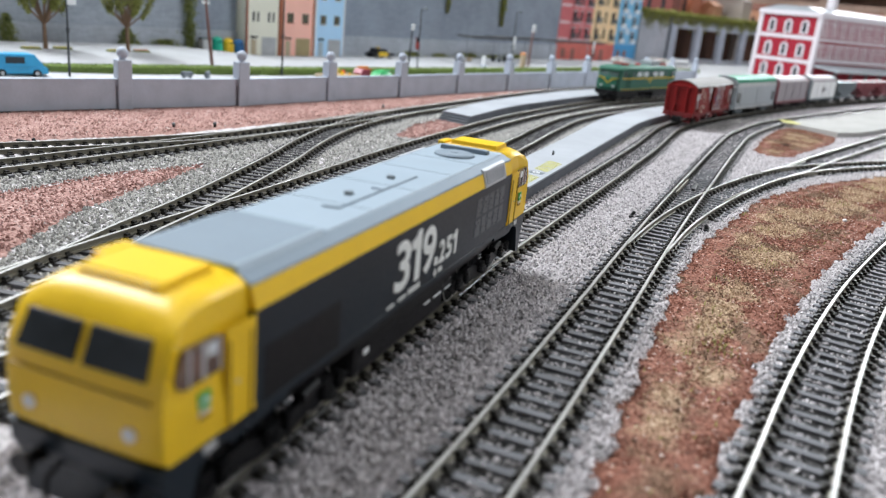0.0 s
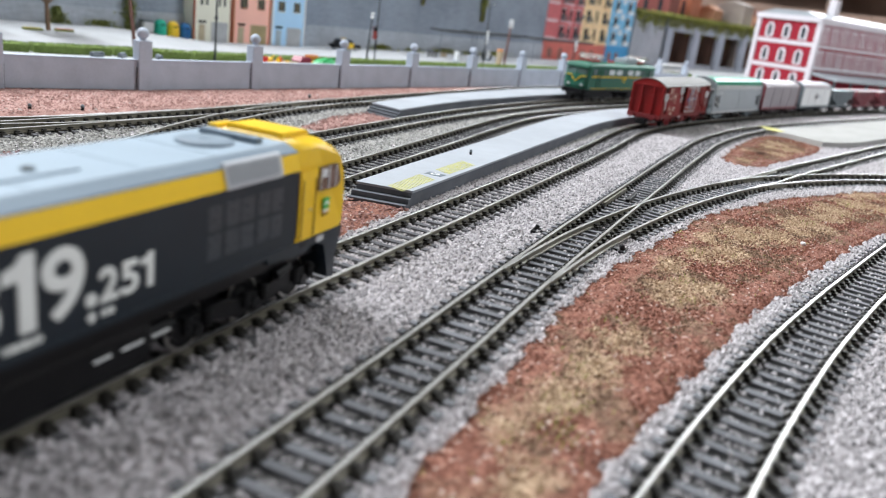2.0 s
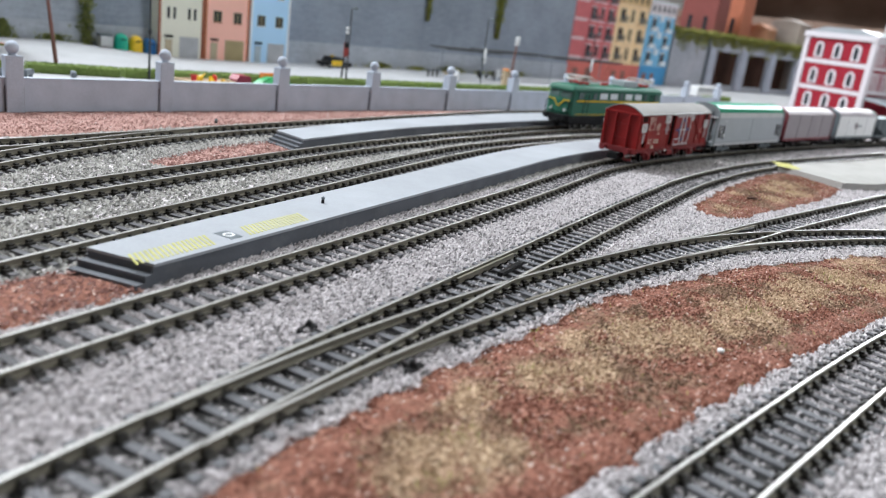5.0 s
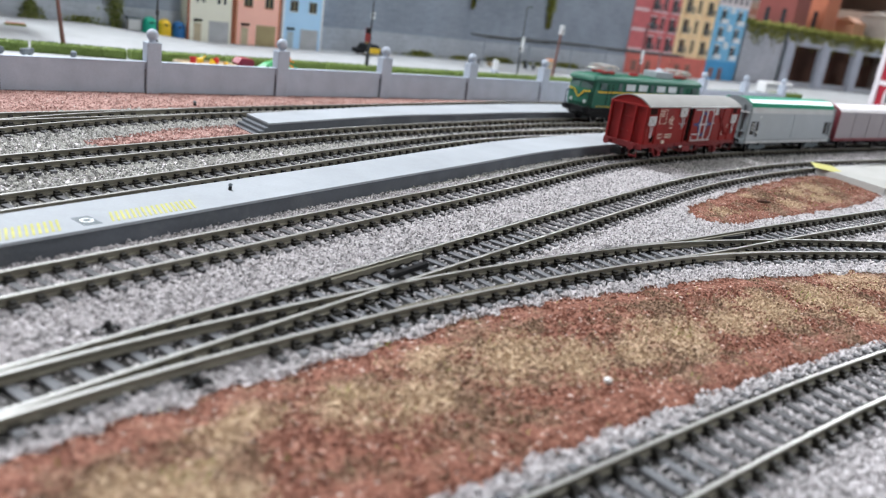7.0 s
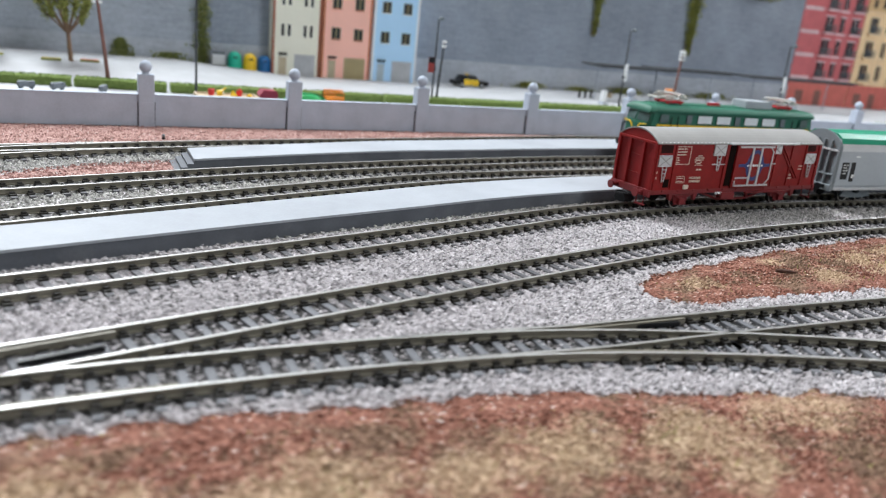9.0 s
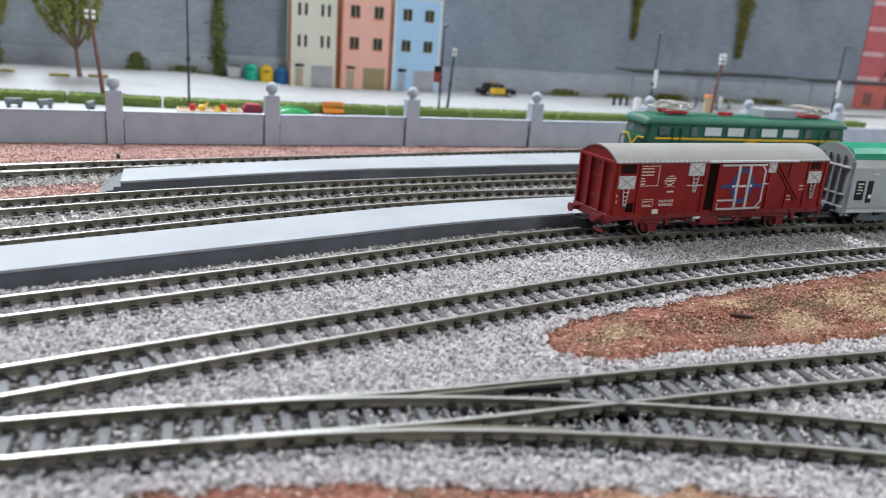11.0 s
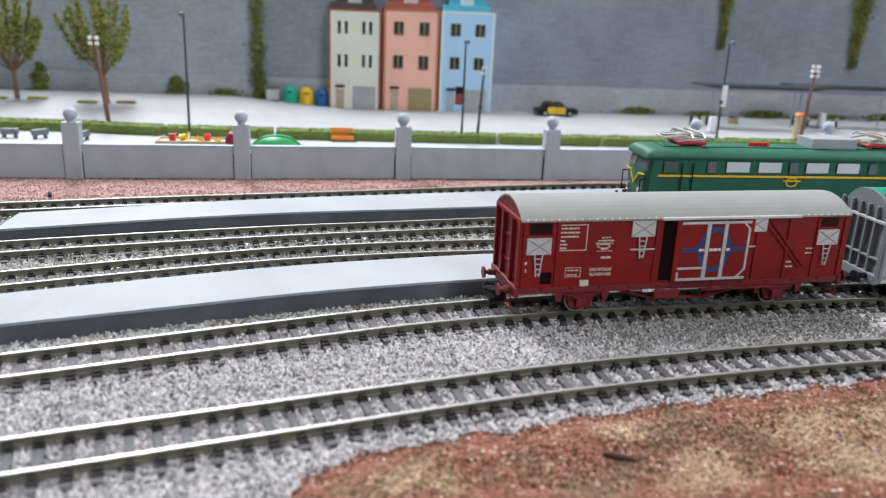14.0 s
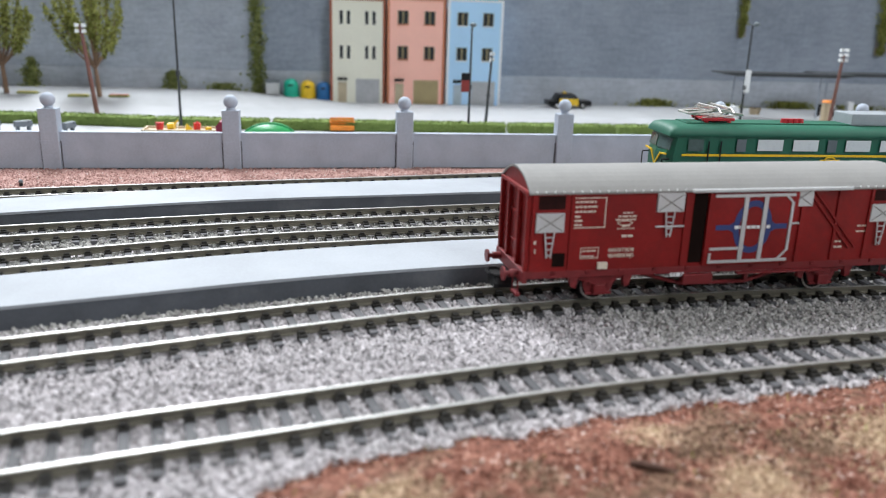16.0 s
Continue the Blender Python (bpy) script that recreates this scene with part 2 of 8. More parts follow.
def thing(name, x, y, z, yaw, label, category, group="", kind=""):
    ob = new(name)
    ob.empty_display_size = 0.01
    ob.matrix_basis = pose(x * MM, y * MM, z * MM, 0, 0, yaw)
    return tagged(ob, label, category, group, kind)


def arrays(name, verts, faces, mats, mat_index=None, smooth=False):
    """A mesh from numpy arrays of places (millimetres) and of triangles or quads."""
    me = bpy.data.meshes.new(name)
    verts, faces = np.asarray(verts, np.float32) * MM, np.asarray(faces, np.int32)
    me.vertices.add(len(verts))
    me.vertices.foreach_set("co", verts.ravel())
    k = faces.shape[1]
    me.loops.add(faces.size)
    me.loops.foreach_set("vertex_index", faces.ravel())
    me.polygons.add(len(faces))
    me.polygons.foreach_set("loop_start", np.arange(0, faces.size, k, dtype=np.int32))
    if mat_index is not None:
        me.polygons.foreach_set("material_index", np.asarray(mat_index, np.int32))
    for m in mats if isinstance(mats, (list, tuple)) else [mats]:
        me.materials.append(m)
    me.update(calc_edges=True)
    me.validate()
    me.polygons.foreach_set("use_smooth", [bool(smooth)] * len(me.polygons))
    return me


def spline(points, step=4.0):
    """A smooth line through a few plan points, at even steps."""
    p = np.array(points, float)
    p = np.vstack([2 * p[0] - p[1], p, 2 * p[-1] - p[-2]])
    out = []
    for i in range(1, len(p) - 2):
        s = np.linspace(0, 1, 24, endpoint=False)[:, None]
        a, b, c, d = p[i - 1], p[i], p[i + 1], p[i + 2]
        out.append(0.5 * (2 * b + (c - a) * s + (2 * a - 5 * b + 4 * c - d) * s**2 + (3 * b - a - 3 * c + d) * s**3))
    out = np.vstack([*out, p[-2:-1]])
    run = np.r_[0, np.cumsum(np.linalg.norm(np.diff(out, axis=0), axis=1))]
    at = np.arange(0, run[-1], step)
    return np.stack([np.interp(at, run, out[:, k]) for k in (0, 1)], 1)


def sides(line):
    d = np.gradient(line, axis=0)
    d /= np.linalg.norm(d, axis=1)[:, None]
    return d, np.stack([d[:, 1], -d[:, 0]], 1)  # ahead, right


def sweep(line, profile, closed_ends=True):
    """A profile (offset to the right, height) drawn along a plan line: places and quads."""
    _, right = sides(line)
    prof = np.array(profile, float)
    n, k = len(line), len(prof)
    v = np.zeros((n, k, 3))
    v[:, :, :2] = line[:, None] + right[:, None] * prof[None, :, :1]
    v[:, :, 2] = prof[:, 1]
    f = [(i * k + j, i * k + (j + 1) % k, (i + 1) * k + (j + 1) % k, (i + 1) * k + j) for i in range(n - 1) for j in range(k)]
    return v.reshape(-1, 3), f, k


# ---- tracks ----
RAIL_TOP, HALF_GAUGE = 4.4, 8.75
RAIL = [(-1.1, 1.7), (-1.1, 2.1), (-0.35, 2.4), (-0.35, 3.5), (-0.62, 3.7), (-0.62, 4.25), (-0.45, 4.4), (0.45, 4.4), (0.62, 4.25), (0.62, 3.7), (0.35, 3.5), (0.35, 2.4), (1.1, 2.1), (1.1, 1.7)]


def sleeper_mesh(mat):
    """A sleeper with the dark moulded chairs that hold the rails."""
    bm = bm_new()
    box(bm, -15, 15, -1.35, 1.35, 0.1, 1.6, 0.2)
    for s in (-1, 1):
        c = s * HALF_GAUGE
        for a, b, top in ((0.5, 3.5, 2.3), (0.5, 2.3, 3.1), (-2.9, -0.5, 2.3), (-2.1, -0.5, 3.1)):
            x0, x1 = sorted((c + s * a, c + s * b))
            wide = 1.42 if top < 3 else 0.95
            box(bm, x0, x1, -wide, wide, 1.0, top, mi=1)
    return mesh_of("sleeper", bm, [mat, M_CHAIR])


SLEEPER, SLEEPER_DUSTY = sleeper_mesh(M_SLEEPER), sleeper_mesh(M_SLEEPERPALE)


def rail_piece(track, line, offset, name="rail", a=0, b=None):
    _, right = sides(line)
    own = (line + right * offset)[a:b]
    v, f, k = sweep(own, RAIL)
    j = np.arange(len(f)) % k
    ob = new(name, arrays(name, v, f, [M_RAIL, M_HEAD], ((j >= 5) & (j <= 7)).astype(int)))
    ob.parent = track
    return ob


def track(points, label, sleepers=(0, 1e9), bare=None, pitch=7.3):
    """A length of railway: two rails and its sleepers."""
    line = spline(points, 3.0)
    tr = tagged(new("railway_track"), label, "track", "railway tracks")
    for s in (-HALF_GAUGE, HALF_GAUGE):
        rail_piece(tr, line, s)
    if bare:
        own = line[(line[:, 1] > bare[0]) & (line[:, 1] < bare[1])]
        v, f, _ = sweep(own, [(-14.2, -0.3), (-14.2, 0.42), (14.2, 0.42), (14.2, -0.3)])
        part("track_bed", arrays("track_bed", v, f, M_BED), None, tr)
        BARE.append(own)
    d, _ = sides(line)
    run = np.arange(len(line)) * 3.0
    for s in np.arange(max(1.5, sleepers[0]), min(run[-1], sleepers[1]), pitch):
        x, y = np.interp(s, run, line[:, 0]), np.interp(s, run, line[:, 1])
        dx, dy = np.interp(s, run, d[:, 0]), np.interp(s, run, d[:, 1])
        part("sleeper", SLEEPER_DUSTY if bare and bare[0] < y < bare[1] else SLEEPER, None, tr, at=pose(x * MM, y * MM, 0, 0, 0, math.degrees(math.atan2(-dx, dy)) + random.uniform(-1.2, 1.2)))
    return tr, line


T1 = [(-52, -150), (-80, 50), (-88.5, 120), (-92, 160), (-95, 215), (-97.3, 275), (-99, 366), (-102, 502), (-106, 640), (-111, 730), (-113, 790), (-109, 850), (-101, 909), (-88, 985), (-58, 1120), (-12, 1300), (45, 1500), (120, 1740), (205, 2000)]
T2 = [(-31, -150), (-36, 60), (-37, 150), (-40, 250), (-43, 329), (-46, 430), (-48, 540), (-50, 640), (-51, 730), (-51, 800), (-47, 860), (-39, 930), (-24, 1010), (8, 1130), (56, 1300), (115, 1490), (190, 1720), (275, 1980)]
BRANCH = [(-43, 340), (-41, 400), (-36, 450), (-28, 505), (-17, 560), (-4, 612), (8, 655), (18, 700), (29, 748), (42, 800), (58, 865), (92, 1000), (140, 1180), (215, 1450), (320, 1800)]
BRANCH_RIGHT = [(-8, 596), (3, 632), (16, 664), (31, 694), (47, 722), (66, 752), (95, 792), (140, 845), (210, 915), (330, 1010)]
T3 = [(13, -150), (15, 0), (19, 110), (25, 182), (30, 234), (37, 289), (46, 345), (57, 400), (68, 450), (80, 503), (93, 555), (112, 620), (140, 700), (190, 820), (260, 960)]
T4 = [(-140, -120), (-152, 150), (-163, 330), (-174, 447), (-179, 500), (-186, 570), (-195, 660), (-200, 740), (-197, 800), (-191, 850), (-178, 935), (-150, 1060), (-105, 1230), (-50, 1420), (40, 1700)]
T5 = [(-203, 150), (-209, 215), (-213, 290), (-219, 353), (-226, 420), (-231, 480), (-235, 560), (-239, 650), (-238, 750), (-234, 812), (-229, 880), (-217, 965), (-190, 1090), (-145, 1260), (-90, 1450), (-10, 1700)]
DIAGONAL = [(-150, -120), (-178, 40), (-200, 150), (-209, 188), (-217, 215), (-227, 255), (-242, 305), (-262, 367), (-285, 430), (-302, 490), (-312, 550), (-316, 620)]
T6 = [(-352, 60), (-344, 190), (-334, 290), (-325, 400), (-319, 500), (-317, 573), (-316, 620), (-314, 705), (-309, 802), (-305, 913), (-298, 995), (-275, 1130), (-235, 1300)]
T6_LEFT = [(-430, 130), (-395, 220), (-365, 290), (-342, 350), (-328, 400), (-321, 470)]
LINES, BARE = {}, []
for key, pts, label, span, bare in (
    ("T1", T1, "main line of steel rails on dark grey sleepers", (0, 1e9), None),
    ("T2", T2, "running line of bright steel rails on dark sleepers", (0, 1e9), (60, 600)),
    ("BRANCH", BRANCH, "turnout line curving away over dark sleepers", (95, 1e9), (440, 760)),
    ("BRANCH_RIGHT", BRANCH_RIGHT, "second turnout line curving off over dark sleepers", (70, 1e9), (664, 790)),
    ("T3", T3, "outer curved line with bright rails beside red earth", (0, 1e9), (40, 480)),
    ("T4", T4, "line beside the grey platform, weathered rails", (0, 1e9), None),
    ("T5", T5, "line between two grey platforms, weathered rails", (60, 1e9), None),
    ("DIAGONAL", DIAGONAL, "crossover line running slantwise to the fence line", (0, 720), None),
    ("T6", T6, "line along the grey fence, weathered rails", (0, 1e9), None),
    ("T6_LEFT", T6_LEFT, "siding that leaves the line by the fence", (0, 300), None),
):
    _, LINES[key] = track(pts, label, span, bare)

# ---- ground ----


def inside(poly, x, y):
    px, py = np.array(poly, float).T
    res = np.zeros(x.shape, bool)
    j = len(px) - 1
    for i in range(len(px)):
        cut = ((py[i] > y) != (py[j] > y)) & (x < (px[j] - px[i]) * (y - py[i]) / (py[j] - py[i] + 1e-9) + px[i])
        res ^= cut
        j = i
    return res


def wobble(x, y, size, seed=0.0):
    """Cheap smooth noise between -1 and 1."""
    r = np.zeros(x.shape)
    for k, (a, b, c) in enumerate(((1.0, 0.7, 0.0), (-0.8, 1.3, 1.7), (1.9, -1.1, 4.1), (0.6, 2.3, 2.6), (2.9, 1.6, 5.2))):
        r += np.sin((a * x + b * y) / size * 2 + c + seed * (k + 1)) / (1 + 0.5 * k)
    return r / 2.6


ISLAND = [(-6, 60), (-14, 147), (-19, 215), (-22, 270), (-25, 325), (-24, 375), (-20, 420), (-14, 465), (-11, 500), (-5, 532), (4, 556), (24, 619), (47, 662), (67, 702), (105, 755), (150, 800), (170, 790), (140, 730), (108, 660), (92, 615), (79, 575), (62, 515), (43, 435), (29, 369), (20, 305), (13, 248), (9, 183), (7, 120), (6, 60)]
WEDGE = [(-24, 722), (-31, 745), (-31, 800), (-31, 840), (-27, 890), (-24, 930), (-19, 965), (-8, 990), (20, 985), (38, 945), (36, 900), (30, 862), (17, 803), (6, 762), (2, 728), (-11, 718)]
STRIP = [(-620, -50), (-560, 190), (-470, 445), (-418, 650), (-377, 865), (-335, 1080), (-322, 1080), (-330, 900), (-338, 700), (-346, 562), (-368, 389), (-405, 300), (-450, 190), (-480, -50)]
LEFT_PATCH = [(-320, 60), (-305, 150), (-303, 220), (-301, 280), (-286, 332), (-276, 296), (-261, 229), (-232, 167), (-215, 60)]
PATCH_P2 = [(-266, 512), (-283, 575), (-284, 632), (-256, 628), (-250, 560), (-252, 520)]
PATCH_P1 = [(-118, 300), (-118, 396), (-146, 396), (-152, 340), (-140, 300)]
PATCHES = [ISLAND, WEDGE, STRIP, LEFT_PATCH, PATCH_P2, PATCH_P1]


def on_red(x, y, soft=1.0):
    xx, yy = x + 2.2 * soft * wobble(x, y, 7), y + 2.2 * soft * wobble(y, x, 6, 2.0)
    r = np.zeros(x.shape, bool)
    for p in PATCHES:
        r |= inside(p, xx, yy)
    return r


def edge_distance(x, y):
    """Rough distance inwards from the rim of the red patches, up to 12."""
    d = np.zeros(x.shape)
    for r in (4.0, 8.0, 12.0):
        ok = np.ones(x.shape, bool)
        for a in np.arange(0, 2 * np.pi, np.pi / 4):
            ok &= on_red(x + r * np.cos(a), y + r * np.sin(a), 0)
        d += 4.0 * ok
    return d


SPOTS = [(13, 487, 10), (27, 498, 8), (39, 544, 10), (52, 603, 10), (64, 640, 10), (10, 444, 8), (80, 640, 6), (4, 376, 9), (-6, 405, 5), (64, 686, 12), (-3, 464, 6), (-4, 288, 6), (-3, 314, 6), (12, 384, 6), (-7, 268, 6), (1, 432, 6), (36, 520, 6), (-9, 186, 6), (-9, 208, 5), (-4, 872, 8), (6, 826, 7), (13, 872, 8), (0, 905, 9), (-12, 248, 6), (2, 228, 6), (-22, 815, 5), (-13, 750, 5), (48, 575, 7)]  # tufted places: x, y, size


def straw(x, y):
    """How thickly the dry turf lies on the red earth: above 0 it covers it."""
    spot = np.full(x.shape, -0.9)
    xx, yy = x + 3.0 * wobble(x, y, 11, 3.0), y + 4.0 * wobble(y, x, 12, 5.0)
    for cx, cy, r in SPOTS:
        spot = np.maximum(spot, 1.0 - 0.9 * np.hypot((xx - cx) / r, (yy - cy) / (1.55 * r)))
    return 0.66 * spot - 0.02 + 0.30 * wobble(x, y, 8, 1.0) + 0.22 * wobble(x, y, 3.5, 6.0) + 0.03 * (edge_distance(x, y) - 12.0)


def umber(x, y):
    return 0.5 * wobble(x, y, 24, 4.4) + 0.45 * wobble(x, y, 9, 2.2) + 0.3 * wobble(x, y, 3.5, 1.2) - 0.10 + 0.03 * (edge_distance(x, y) - 12.0)


PILLARS = [(-640, 20), (-590, 130), (-545, 235), (-506, 341), (-470, 446), (-436, 543), (-417, 650), (-396, 756), (-378, 865), (-355, 971), (-334, 1081), (-313, 1189), (-291, 1296), (-268, 1403), (-243, 1510), (-217, 1616)]


def dip(x, y):
    """The board falls away a little from the last line of rails to the foot of the fence."""
    inner = np.interp(y, [p[1] for p in T6], [p[0] for p in T6]) - 18
    outer = np.interp(y, [p[1] for p in PILLARS], [p[0] for p in PILLARS])
    return -4.2 * np.clip((inner - x) / np.maximum(inner - outer, 8.0), 0, 1)


# board with the ballast, one sheet
gx, gy = np.meshgrid(np.linspace(-1500, 1100, 261), np.linspace(-1200, 3600, 241))
gv = np.stack([gx, gy, -0.15 + 0.3 * wobble(gx, gy, 45) + dip(gx, gy)], -1).reshape(-1, 3)
c = gx.shape[1]
gf = [(j * c + i, j * c + i + 1, (j + 1) * c + i + 1, (j + 1) * c + i) for j in range(gx.shape[0] - 1) for i in range(c - 1)]
tagged(new("ground", arrays("ground", gv, gf, M_BALLAST, smooth=True)), "board covered with light grey model ballast", "ground", kind="structure")


def earth_patch(poly, mat=None, res=2.5):
    p = np.array(poly, float)
    x0, y0, x1, y1 = *(p.min(0) - 6), *(p.max(0) + 6)
    xs, ys = np.arange(x0, x1, res), np.arange(y0, y1, res)
    X, Y = np.meshgrid(xs, ys)
    ins = inside(poly, X + 2.2 * wobble(X, Y, 7), Y + 2.2 * wobble(Y, X, 6, 2.0))
    deep = np.zeros(X.shape)
    cur = ins.copy()
    for _ in range(4):
        deep += cur
        e = cur.copy()
        e[1:-1, 1:-1] = cur[1:-1, 1:-1] & cur[:-2, 1:-1] & cur[2:, 1:-1] & cur[1:-1, :-2] & cur[1:-1, 2:]
        e[0], e[-1], e[:, 0], e[:, -1] = False, False, False, False
        cur = e
    Z = np.where(deep > 0, 0.12 + 0.30 * deep + 0.35 * wobble(X, Y, 9, 1.3) * (deep > 1), -0.5) + (dip(X, Y) + 0.35 if poly is STRIP else 0.0)
    v = np.stack([X, Y, Z], -1).reshape(-1, 3)
    w = X.shape[1]
    keep = ins[:-1, :-1] | ins[1:, :-1] | ins[:-1, 1:] | ins[1:, 1:]
    f = [(j * w + i, j * w + i + 1, (j + 1) * w + i + 1, (j + 1) * w + i) for j, i in zip(*np.nonzero(keep))]
    used = np.unique(np.array(f))
    back = np.full(len(v), -1)
    back[used] = np.arange(len(used))
    me = arrays("red_earth", v[used], back[np.array(f)], mat or M_EARTH, smooth=True)
    ux, uy = v[used, 0], v[used, 1]
    grown = 0.0 if poly in (STRIP, LEFT_PATCH, PATCH_P1, PATCH_P2) else 1.0
    for name, value in (("turf", (straw(ux, uy) * 1.1 + 0.4) * grown), ("umber", (umber(ux, uy) * 1.6 + 0.35) * grown)):
        at = me.attributes.new(name, "FLOAT", "POINT")
        at.data.foreach_set("value", np.clip(value, 0, 0.8).astype(np.float32))
    return tagged(new("red_earth", me), "bed of reddish brown scatter with dry tufts", "earth", kind="structure")


for poly in PATCHES:
    earth_patch(poly, M_PALE if poly in (STRIP, LEFT_PATCH, PATCH_P2) else M_EARTH)


def loose(name, x, y, z, r, mat, label, category, seed):
    """Thousands of small irregular stones as one heap."""
    g = np.random.default_rng(seed)
    n = len(x)
    base = np.array([(1, 0.8, -0.5), (-0.9, 1, -0.5), (-1, -0.9, -0.5), (0.9, -1, -0.5), (0.5, 0.1, 0.75), (-0.5, -0.1, 0.75)], float)
    v = base[None] * (0.75 + 0.5 * g.random((n, 6, 1))) + 0.2 * g.normal(size=(n, 6, 3))
    a = g.random(n) * 2 * np.pi
    ca, sa = np.cos(a)[:, None], np.sin(a)[:, None]
    tilt = g.normal(0, 0.35, (n, 1))
    v = np.stack([v[..., 0] * ca - v[..., 1] * sa, v[..., 0] * sa + v[..., 1] * ca, v[..., 2] + tilt * v[..., 0]], -1)
    v = v * r[:, None, None] + np.stack([x, y, z], -1)[:, None]
    tri = np.array([(0, 1, 4), (1, 5, 4), (1, 2, 5), (2, 3, 5), (3, 4, 5), (3, 0, 4)])
    f = (tri[None] + 6 * np.arange(n)[:, None, None]).reshape(-1, 3)
    return tagged(new(name, arrays(name, v.reshape(-1, 3), f, mat)), label, category, kind="stuff")


rng = np.random.default_rng(7)
PLATFORMS = []  # outlines where no stones lie


def clear(x, y):
    ok = np.ones(x.shape, bool)
    for p in PLATFORMS:
        ok &= ~inside(p, x, y)
    return ok


def bare_bed(x, y):
    """Where the sleepers lie on a dark bed with hardly any stones between them."""
    r = np.zeros(x.shape, bool)
    for line in BARE:
        dx = np.gradient(line[:, 0]) / np.gradient(line[:, 1])
        off = np.abs(x - np.interp(y, line[:, 1], line[:, 0])) / np.hypot(1, np.interp(y, line[:, 1], dx))
        r |= (off < 12.5 + 1.5 * wobble(x, y, 5)) & (y > line[0, 1]) & (y < line[-1, 1])
    return r

# ---- platforms ----


def platform(near, far, top, label, steps=0, paving=M_PLATTOP):
    """A platform between two plan lines, with a slab, a dark face and low steps at its near end."""
    a, b = spline(near, 12.0), spline(far, 12.0)
    n = min(len(a), len(b))
    ia, ib = np.linspace(0, len(a) - 1, n).round().astype(int), np.linspace(0, len(b) - 1, n).round().astype(int)
    a, b = a[ia], b[ib]
    th = thing("platform", 0, 0, 0, 0, label, "platform", "station platforms")

    def band(lift, low, inset, name, mat):
        c = (a + b) / 2
        w = np.linalg.norm(a - b, axis=1)[:, None]
        A, B = a + (c - a) / w * 2 * inset, b + (c - b) / w * 2 * inset
        v = np.concatenate([np.c_[A, np.full(n, low)], np.c_[A, np.full(n, lift)], np.c_[B, np.full(n, lift)], np.c_[B, np.full(n, low)]])
        f = []
        for k, m in ((0, 1), (1, 2), (2, 3)):
            f += [(k * n + i, k * n + i + 1, m * n + i + 1, m * n + i) for i in range(n - 1)]
        f += [(0, n, 2 * n, 3 * n), (n - 1, 4 * n - 1, 3 * n - 1, 2 * n - 1)]
        ob = new(name, arrays(name, v, f, mat))
        ob.parent = th
        return ob
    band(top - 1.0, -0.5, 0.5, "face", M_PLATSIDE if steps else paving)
    band(top, top - 1.1, 0.0, "slab", paving)
    d = a[0] - a[1]
    d /= np.linalg.norm(d)
    for k in range(steps):
        bm = bm_new()
        h = (top - 1.0) * (steps - k) / (steps + 1)
        q = [a[0] + d * 3.6 * k, b[0] + d * 3.6 * k, b[0] + d * 3.6 * (k + 1), a[0] + d * 3.6 * (k + 1)]
        prism(bm, [tuple(p) for p in q], "z", -0.5, h)
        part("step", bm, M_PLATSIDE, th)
    PLATFORMS.append([tuple(p) for p in a] + [tuple(p) for p in b[::-1]])
    return th


P1_NEAR = [(-120, 398), (-124, 480), (-130, 600), (-134, 690), (-137, 750), (-135, 815), (-126, 900), (-110, 990), (-80, 1125), (-35, 1300), (20, 1490)]
P1_FAR = [(-146, 392), (-152, 470), (-159, 583), (-167, 690), (-170, 745), (-168, 815), (-160, 890), (-145, 975), (-120, 1085), (-75, 1250), (-18, 1440)]
P2_NEAR = [(-255, 625), (-259, 700), (-259, 760), (-254, 820), (-249, 882), (-238, 965), (-212, 1090), (-168, 1260), (-115, 1440)]
P2_FAR = [(-285, 632), (-289, 700), (-291, 765), (-288, 830), (-284, 900), (-275, 985), (-250, 1115), (-208, 1280), (-150, 1470)]
platform(P1_NEAR, P1_FAR, 8.0, "light grey concrete platform with a dark side face", 2)
platform(P2_NEAR, P2_FAR, 8.0, "pale grey platform with dark edge and end steps", 3)
P3_NEAR = [(38, 952), (66, 1000), (105, 1130), (160, 1320), (215, 1500)]
P3_FAR = [(-18, 985), (-4, 1030), (28, 1130), (78, 1310), (132, 1490)]
platform(P3_NEAR, P3_FAR, 6.0, "wide pale platform between diverging lines", 0, M_SANDTOP)

# ---- loose ballast and earth ----


def strew(n, x0, x1, y0, y1, keep):
    x, y = rng.uniform(x0, x1, n), rng.uniform(y0, y1, n)
    ok = keep(x, y)
    return x[ok], y[ok]


x, y = strew(290000, -128, 112, 70, 960, lambda x, y: ~on_red(x, y) & clear(x, y) & (~bare_bed(x, y) | (rng.random(len(x)) < 0.2)))


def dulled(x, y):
    """Darker gravel is strewn beside the goods train."""
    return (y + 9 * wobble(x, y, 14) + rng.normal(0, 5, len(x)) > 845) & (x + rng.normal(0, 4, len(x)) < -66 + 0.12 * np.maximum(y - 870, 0))


